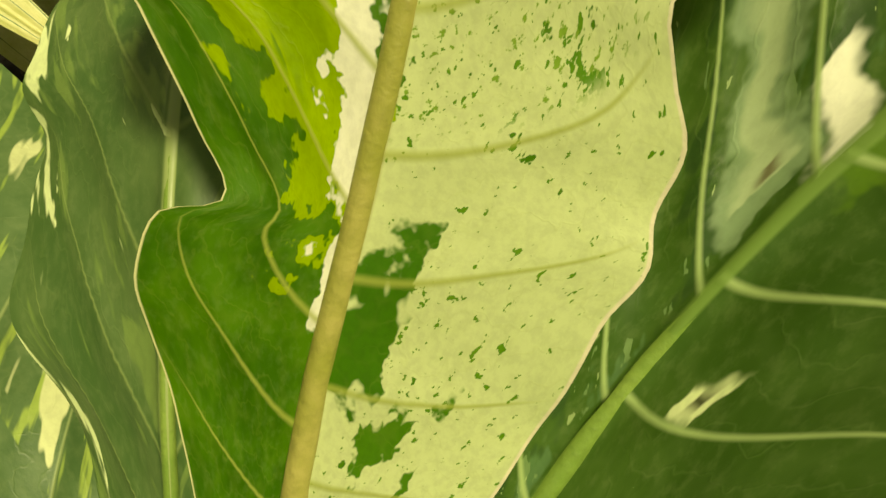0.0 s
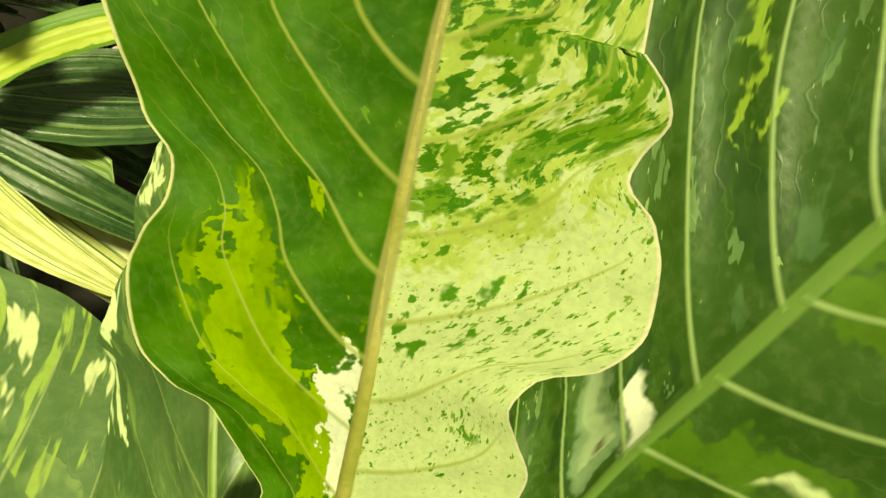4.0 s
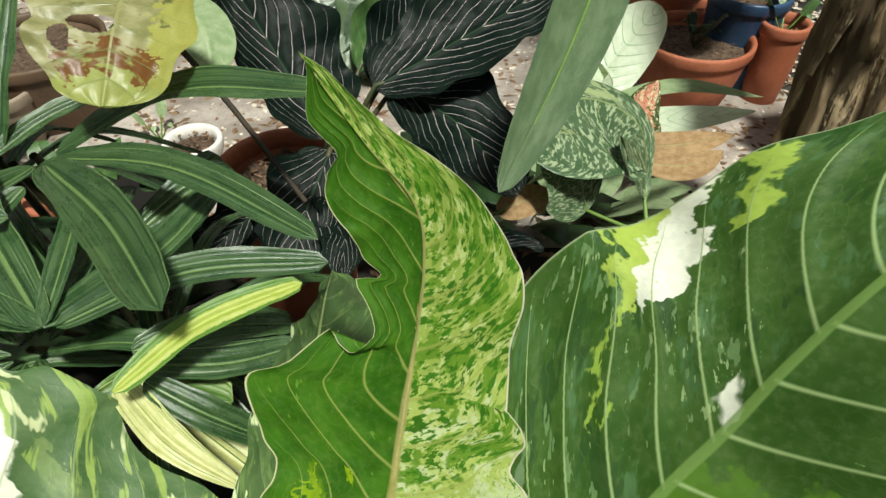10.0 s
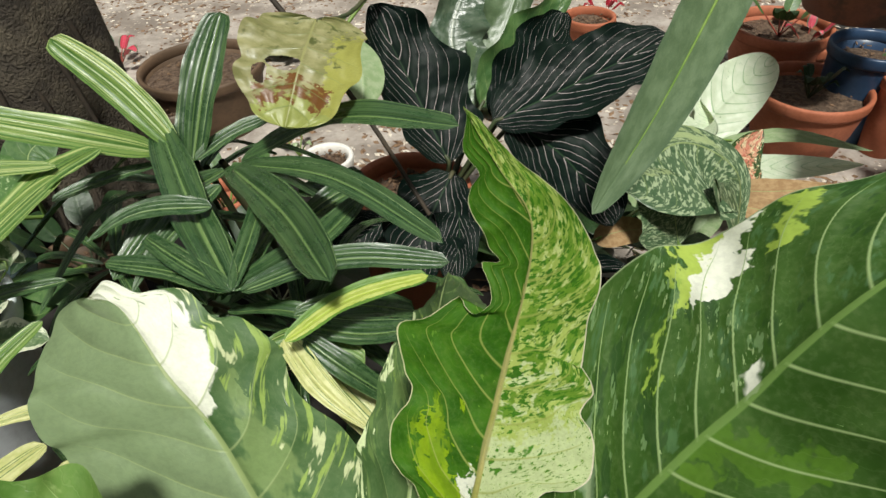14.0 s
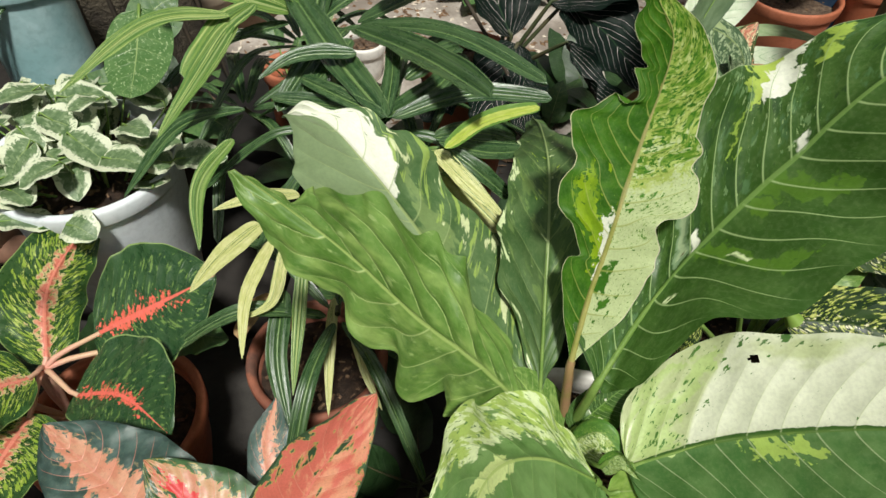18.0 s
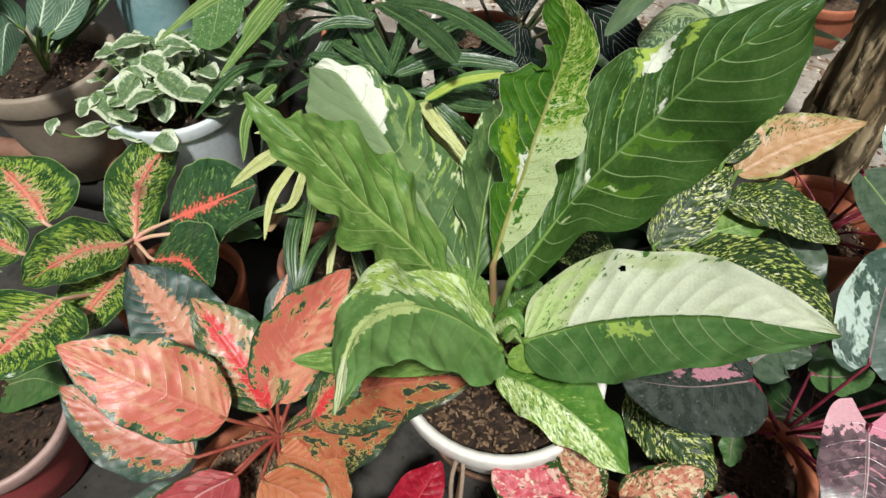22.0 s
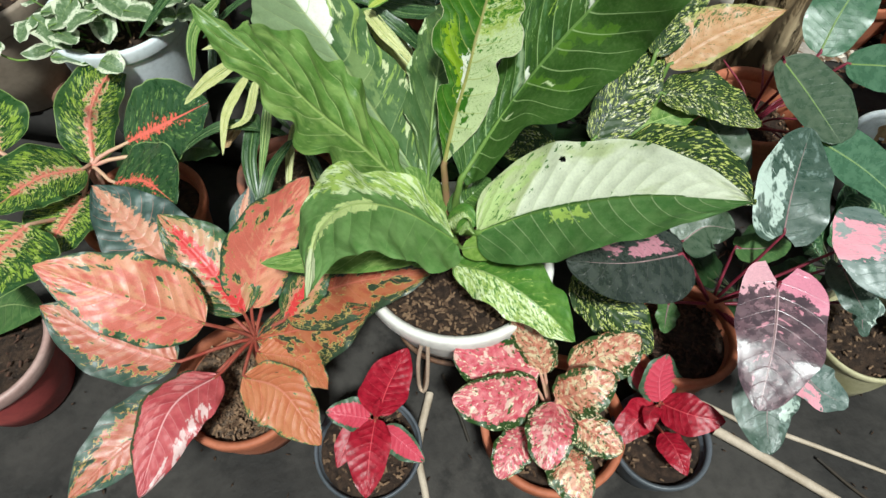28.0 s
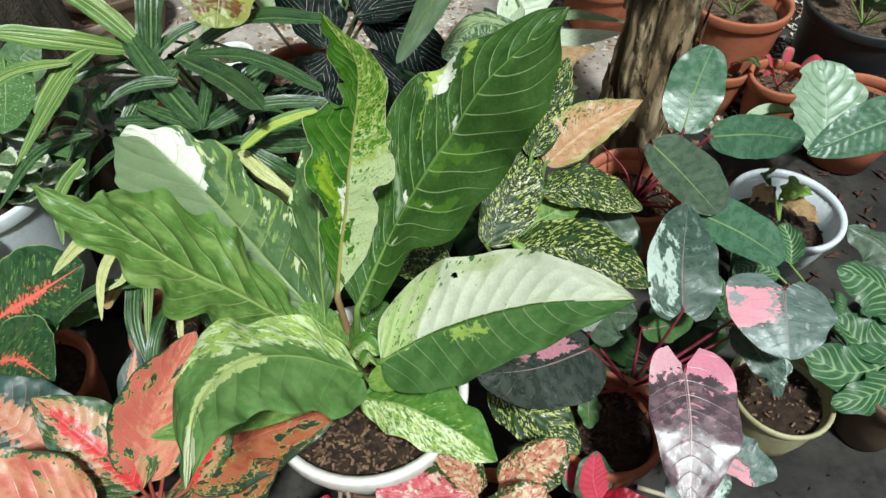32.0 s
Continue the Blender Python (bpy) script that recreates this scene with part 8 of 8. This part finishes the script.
strap(pale_vein_plant, m_palm, [(-1.187, 0.626, 0.412), (-1.219, 0.702, 0.471), (-1.265, 0.752, 0.505)], 0.0045, (0.081, -0.363, 1.271))
strap(pale_vein_plant, m_palm, [(-1.189, 0.630, 0.408), (-1.211, 0.698, 0.466), (-1.244, 0.770, 0.515)], 0.0045, (0.081, -0.363, 1.271))
strap(pale_vein_plant, m_palm_lime, [(-1.191, 0.635, 0.404), (-1.202, 0.694, 0.462), (-1.253, 0.781, 0.525)], 0.0045, (0.081, -0.363, 1.271))
strap(pale_vein_plant, m_palm, [(-1.194, 0.640, 0.401), (-1.198, 0.713, 0.476), (-1.222, 0.750, 0.496)], 0.0045, (0.081, -0.363, 1.271))
strap(pale_vein_plant, m_palm, [(-1.172, 0.624, 0.415), (-1.190, 0.709, 0.471), (-1.201, 0.768, 0.506)], 0.0045, (0.081, -0.363, 1.271))
strap(pale_vein_plant, m_palm_lime, [(-1.174, 0.628, 0.411), (-1.181, 0.704, 0.466), (-1.210, 0.779, 0.516)], 0.0045, (0.081, -0.363, 1.271))
strap(pale_vein_plant, m_palm, [(-1.177, 0.633, 0.408), (-1.172, 0.700, 0.462), (-1.188, 0.797, 0.526)], 0.0045, (0.081, -0.363, 1.271))
strap(pale_vein_plant, m_palm, [(-1.179, 0.638, 0.404), (-1.169, 0.719, 0.476), (-1.157, 0.766, 0.497)], 0.0045, (0.081, -0.363, 1.271))
strap(pale_vein_plant, m_palm_lime, [(-1.181, 0.643, 0.401), (-1.160, 0.715, 0.471), (-1.166, 0.777, 0.507)], 0.0045, (0.081, -0.363, 1.271))
strap(pale_vein_plant, m_palm, [(-1.160, 0.626, 0.415), (-1.151, 0.711, 0.466), (-1.145, 0.795, 0.517)], 0.0045, (0.081, -0.363, 1.271))
strap(pale_vein_plant, m_palm, [(-1.162, 0.631, 0.411), (-1.143, 0.707, 0.461), (-1.124, 0.813, 0.527)], 0.0045, (0.081, -0.363, 1.271))
strap(pale_vein_plant, m_palm_lime, [(-1.164, 0.636, 0.408), (-1.139, 0.726, 0.475), (-1.123, 0.775, 0.498)], 0.0045, (0.081, -0.363, 1.271))
strap(pale_vein_plant, m_palm, [(-1.166, 0.640, 0.404), (-1.130, 0.721, 0.471), (-1.102, 0.793, 0.508)], 0.0045, (0.081, -0.363, 1.271))
strap(pale_vein_plant, m_palm, [(-1.169, 0.645, 0.401), (-1.122, 0.717, 0.466), (-1.081, 0.811, 0.518)], 0.0045, (0.081, -0.363, 1.271))
strap(pale_vein_plant, m_palm_lime, [(-1.147, 0.629, 0.415), (-1.113, 0.713, 0.461), (-1.090, 0.822, 0.529)], 0.0045, (0.081, -0.363, 1.271))
strap(pale_vein_plant, m_palm, [(-1.150, 0.634, 0.411), (-1.109, 0.732, 0.475), (-1.058, 0.791, 0.499)], 0.0045, (0.081, -0.363, 1.271))
strap(pale_vein_plant, m_palm, [(-1.152, 0.638, 0.408), (-1.101, 0.728, 0.470), (-1.037, 0.809, 0.509)], 0.0045, (0.081, -0.363, 1.271))
strap(pale_vein_plant, m_palm_lime, [(-1.154, 0.643, 0.404), (-1.092, 0.723, 0.466), (-1.046, 0.820, 0.520)], 0.0045, (0.081, -0.363, 1.271))
strap(pale_vein_plant, m_palm, [(-1.156, 0.648, 0.401), (-1.083, 0.719, 0.461), (-1.025, 0.838, 0.530)], 0.0045, (0.081, -0.363, 1.271))
pot("plant_pot", (-0.810, 0.543, 0.112), 0.130, 0.334, m_pale_blue_pot, "bluish white plastic pot with a broad rim", chips=60, lip=0.012, lip_h=0.03, taper=0.7, fill=0.92)
pothos = thing("trailing_plant", "trailing plant with small green leaves edged in cream", "plant", "", (-0.810, 0.543, 0.410))
rng = random.Random(5)
for k in range(58):
    a, q = rng.uniform(0, 6.283), 0.130 * math.sqrt(rng.random()) * 1.12
    bx, by, bz = -0.810 + q * math.cos(a), 0.543 + q * math.sin(a), 0.43 + 0.07 * (1 - (q / 0.16) ** 2) + rng.uniform(-0.01, 0.04)
    h, l, w = rng.uniform(0, 6.283), rng.uniform(0.045, 0.075), rng.uniform(0.02, 0.03)
    d, s = np.array((math.cos(h), math.sin(h), rng.uniform(-0.7, 0.25))), np.array((-math.sin(h), math.cos(h), rng.uniform(-0.3, 0.3)))
    b0 = np.array((bx, by, bz))
    mid = b0 + d * l * 0.5 + np.array((0, 0, 0.006))
    leaf(pothos, m_pothos, [b0, mid, b0 + d * l], mid + s * w + np.array((0, 0, 0.004)), mid - s * w + np.array((0, 0, 0.004)), at=0.42, shape=(0.35, 0.6), wave=(0.002, 2.0), fine=0, pucker=0.0, stalk=[(bx * 0.5 + -0.405, by * 0.5 + 0.272, 0.41)], stalk_r=0.0015)
tube("runner", [(0.096, -0.258, 0.176), (0.068, -0.294, 0.178), (0.046, -0.305, 0.199), (0.048, -0.293, 0.208)], 0.002, 0.0015, m_petiole, pothos)
leaf(pothos, m_pothos, [(-0.762, 0.251, 0.618), (-0.764, 0.235, 0.619), (-0.756, 0.223, 0.609)], (-0.749, 0.232, 0.614), (-0.769, 0.230, 0.616), fine=0)
leaf(pothos, m_pothos, [(-0.719, 0.285, 0.586), (-0.730, 0.259, 0.594), (-0.748, 0.256, 0.594)], (-0.726, 0.252, 0.587), (-0.732, 0.268, 0.601), fine=0)
pot("vase", (-1.065, 0.875, 0.112), 0.085, 0.43, m_teal_pot, "tall pale teal glazed jar beside the trailing plant", taper=0.86, lip=0.014)

dotted_plant = thing("dotted_leaf_plant", "plant with a green leaf dotted in white", "plant", "", (-0.822, 0.740, 0.407))
leaf(dotted_plant, m_caladium, [(-0.790, 0.764, 0.547), (-0.774, 0.692, 0.514), (-0.758, 0.617, 0.492)], (-0.723, 0.707, 0.517), (-0.820, 0.682, 0.514), fine=1, shape=(0.35, 0.5), stalk=[(-0.822, 0.740, 0.407)])
leaf(dotted_plant, m_plain_green, [(-0.818, 0.821, 0.452), (-0.825, 0.855, 0.490), (-0.787, 0.882, 0.510)], (-0.868, 0.845, 0.490), (-0.776, 0.854, 0.477), fine=1, stalk=[(-0.845, 0.843, 0.377)])
leaf(dotted_plant, m_plain_green, [(-0.862, 0.781, 0.419), (-0.893, 0.762, 0.406), (-0.937, 0.758, 0.413)], (-0.872, 0.733, 0.400), (-0.897, 0.779, 0.426), fine=1, stalk=[(-0.845, 0.843, 0.377)])
leaf(dotted_plant, m_plain_green, [(-0.639, 0.652, 0.420), (-0.679, 0.658, 0.436), (-0.737, 0.637, 0.443)], (-0.682, 0.622, 0.428), (-0.711, 0.679, 0.437), fine=1, stalk=[(-0.745, 0.769, 0.349)])
leaf(dotted_plant, m_plain_green, [(-0.741, 0.628, 0.419), (-0.701, 0.622, 0.403), (-0.660, 0.634, 0.421)], (-0.705, 0.637, 0.419), (-0.684, 0.601, 0.406), fine=1, stalk=[(-0.745, 0.769, 0.349)])

# ---- low leaf clumps, made up to deepen the shade in gaps between pots ----
def low_clump(x, y, z, n, seed, mat, size=0.09, label="low clump of added leaves filling a gap between the pots"):
    rg = random.Random(seed)
    pl = thing("leafy_plant", label, "plant", "low clumps between the pots", (x, y, z))
    for k in range(n):
        a, up = rg.uniform(0, 6.283), rg.uniform(0.15, 1.1)
        l = size * rg.uniform(0.7, 1.3)
        d = np.array((math.cos(a), math.sin(a), up))
        d /= np.linalg.norm(d)
        s = np.array((-math.sin(a), math.cos(a), rg.uniform(-0.3, 0.3)))
        b0 = np.array((x, y, z)) + d * rg.uniform(0.03, 0.09)
        m = b0 + d * l * 0.55 + np.array((0, 0, 0.012))
        e = b0 + d * l + np.array((0, 0, -0.01))
        leaf(pl, mat, [b0, m, e], m + s * l * 0.24, m - s * l * 0.24, fine=0, pucker=0.0, wave=(0.002, 2.0), stalk=[(x, y, z)], stalk_r=0.0016, stalk_mat=m_stalk_dark)
    return pl


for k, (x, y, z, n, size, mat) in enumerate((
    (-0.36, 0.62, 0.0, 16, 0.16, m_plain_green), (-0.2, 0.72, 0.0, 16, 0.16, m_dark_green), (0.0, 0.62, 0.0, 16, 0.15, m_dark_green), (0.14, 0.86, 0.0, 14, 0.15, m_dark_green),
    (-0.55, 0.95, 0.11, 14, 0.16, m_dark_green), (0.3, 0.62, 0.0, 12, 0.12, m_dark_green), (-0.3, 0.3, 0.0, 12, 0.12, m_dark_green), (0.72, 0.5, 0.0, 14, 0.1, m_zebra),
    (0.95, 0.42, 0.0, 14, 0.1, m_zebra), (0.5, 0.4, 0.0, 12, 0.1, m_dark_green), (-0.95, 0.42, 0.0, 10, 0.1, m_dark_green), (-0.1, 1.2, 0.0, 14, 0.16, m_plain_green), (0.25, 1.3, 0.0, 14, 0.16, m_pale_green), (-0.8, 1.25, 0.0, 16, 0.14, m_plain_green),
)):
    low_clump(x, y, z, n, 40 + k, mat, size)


# lower fans of the palm, dark and narrow
def under_fan(x, y, z, n, seed, mat=m_palm, reach=0.22):
    rg = random.Random(seed)
    for k in range(n):
        a = 6.283 * (k + rg.uniform(-0.2, 0.2)) / n
        l, up = reach * rg.uniform(0.75, 1.2), rg.uniform(0.0, 0.35)
        d = np.array((math.cos(a), math.sin(a), 0.0))
        b = np.array((x, y, z))
        strap(palm, mat, [b + d * 0.015, b + d * l * 0.5 + np.array((0, 0, up * l * 0.5)), b + d * l + np.array((0, 0, (up - 0.45) * l))], rg.uniform(0.007, 0.013), (0, 0, 1), fine=1)
    tube("cane", [(x - palm.location.x, y - palm.location.y, z - palm.location.z), ((x - palm.location.x) * 0.6, (y - palm.location.y) * 0.6, (z - palm.location.z) * 0.6), (0, 0, 0)], 0.004, 0.006, m_stalk_dark, palm)


under_fan(-0.425, 0.598, 0.474, 9, 60)
under_fan(-0.560, 0.821, 0.479, 9, 61)
under_fan(-0.341, 0.625, 0.423, 9, 62)
under_fan(-0.418, 0.373, 0.363, 7, 63)
under_fan(-0.639, 0.716, 0.415, 9, 64)

# young plants in the back pots
def sprout(x, y, z, n, seed, mat, size, label, stem=None, lean=0.9):
    rg = random.Random(seed)
    pl = thing("young_plant", label, "plant", "young plants in the back pots", (x, y, z))
    for k in range(n):
        a, up = 6.283 * k / n + rg.uniform(-0.4, 0.4), lean * rg.uniform(0.6, 1.4)
        l = size * rg.uniform(0.7, 1.2)
        d = np.array((math.cos(a), math.sin(a), up))
        d /= np.linalg.norm(d)
        s = np.array((-math.sin(a), math.cos(a), 0.1))
        b0 = np.array((x, y, z)) + d * l * 0.7 + np.array((0, 0, 0.02))
        m = b0 + d * l * 0.5 + np.array((0, 0, 0.01))
        e = b0 + d * l * 0.9 + np.array((0, 0, -0.25 * l))
        leaf(pl, mat, [b0, m, e], m + s * l * 0.22, m - s * l * 0.22, fine=1, stalk=[(x, y, z)], stalk_r=0.002, stalk_mat=stem or m_petiole)
    return pl


sprout(*(pot_p1.location + Vector((0, 0, pot_p1_h))), 6, 161, m_pale_green, 0.12, 'young plant with long pale green leaves', m_petiole)
sprout(*(pot_p2.location + Vector((0, 0, pot_p2_h))), 5, 162, m_fire_dark, 0.09, 'small sprout with dark green leaves', m_stalk_red)
sprout(*(pot_p3.location + Vector((0, 0, pot_p3_h))), 5, 163, m_crimson_edge, 0.08, 'red stemmed sprout with few leaves', m_stalk_red)
sprout(*(pot_p5.location + Vector((0, 0, pot_p5_h))), 9, 165, m_dark_green, 0.06, 'small dark cactus-like plant in a pot', m_stalk_dark)
sprout(*(pot_p6.location + Vector((0, 0, pot_p6_h))), 5, 166, m_plain_green, 0.09, 'small green plant in a terracotta pot', m_stalk_red)
sprout(*(pot_p9.location + Vector((0, 0, pot_p9_h))), 4, 169, m_crimson_edge, 0.07, 'small red sprout with a few leaves', m_stalk_red)
sprout(*(pot_p8.location + Vector((0, 0, pot_p8_h))), 4, 168, m_plain_green, 0.08, 'small green plant in a terracotta pot', m_petiole)
sprout(*(pot_p4.location + Vector((0, 0, pot_p4_h))), 8, 164, m_plain_green, 0.14, 'leafy green plant in a black pot', m_petiole)
sprout(*(pot_p15.location + Vector((0, 0, pot_p15_h))), 5, 214, m_plain_green, 0.08, 'small green plant in a terracotta pot', m_petiole)
sprout(*(pot_p12.location + Vector((0, 0, pot_p12_h))), 7, 211, m_dark_green, 0.10, 'dark leafy plant in the shade', m_stalk_dark)

# further made-up clumps that darken the ground between the back plants
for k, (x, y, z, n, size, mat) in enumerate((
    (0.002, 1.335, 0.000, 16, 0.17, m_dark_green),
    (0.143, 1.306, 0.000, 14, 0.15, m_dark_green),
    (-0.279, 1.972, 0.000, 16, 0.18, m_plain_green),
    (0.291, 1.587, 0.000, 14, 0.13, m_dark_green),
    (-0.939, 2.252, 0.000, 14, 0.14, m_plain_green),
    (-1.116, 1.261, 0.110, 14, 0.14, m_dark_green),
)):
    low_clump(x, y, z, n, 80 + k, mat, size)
sprout(-1.586, 2.100, 0.0, 7, 200, m_crimson_edge, 0.10, 'small plant with pinkish red leaves', m_stalk_red)
sprout(-0.751, 1.608, 0.0, 4, 201, m_pale_green, 0.06, 'small pale seedling among leaf litter', m_petiole)
sprout(-1.141, 1.890, 0.0, 4, 202, m_plain_green, 0.07, 'small green seedling among leaf litter', m_petiole)
sprout(0.013, 2.402, 0.0, 6, 203, m_young, 0.07, 'small bright green seedling', m_petiole)
sprout(0.121, 2.658, 0.0, 5, 204, m_crimson, 0.06, 'small crimson seedling by the pots', m_stalk_red)
sprout(-0.396, 2.236, 0.0, 6, 205, m_young, 0.09, 'slender light green plant behind dark leaves', m_petiole)
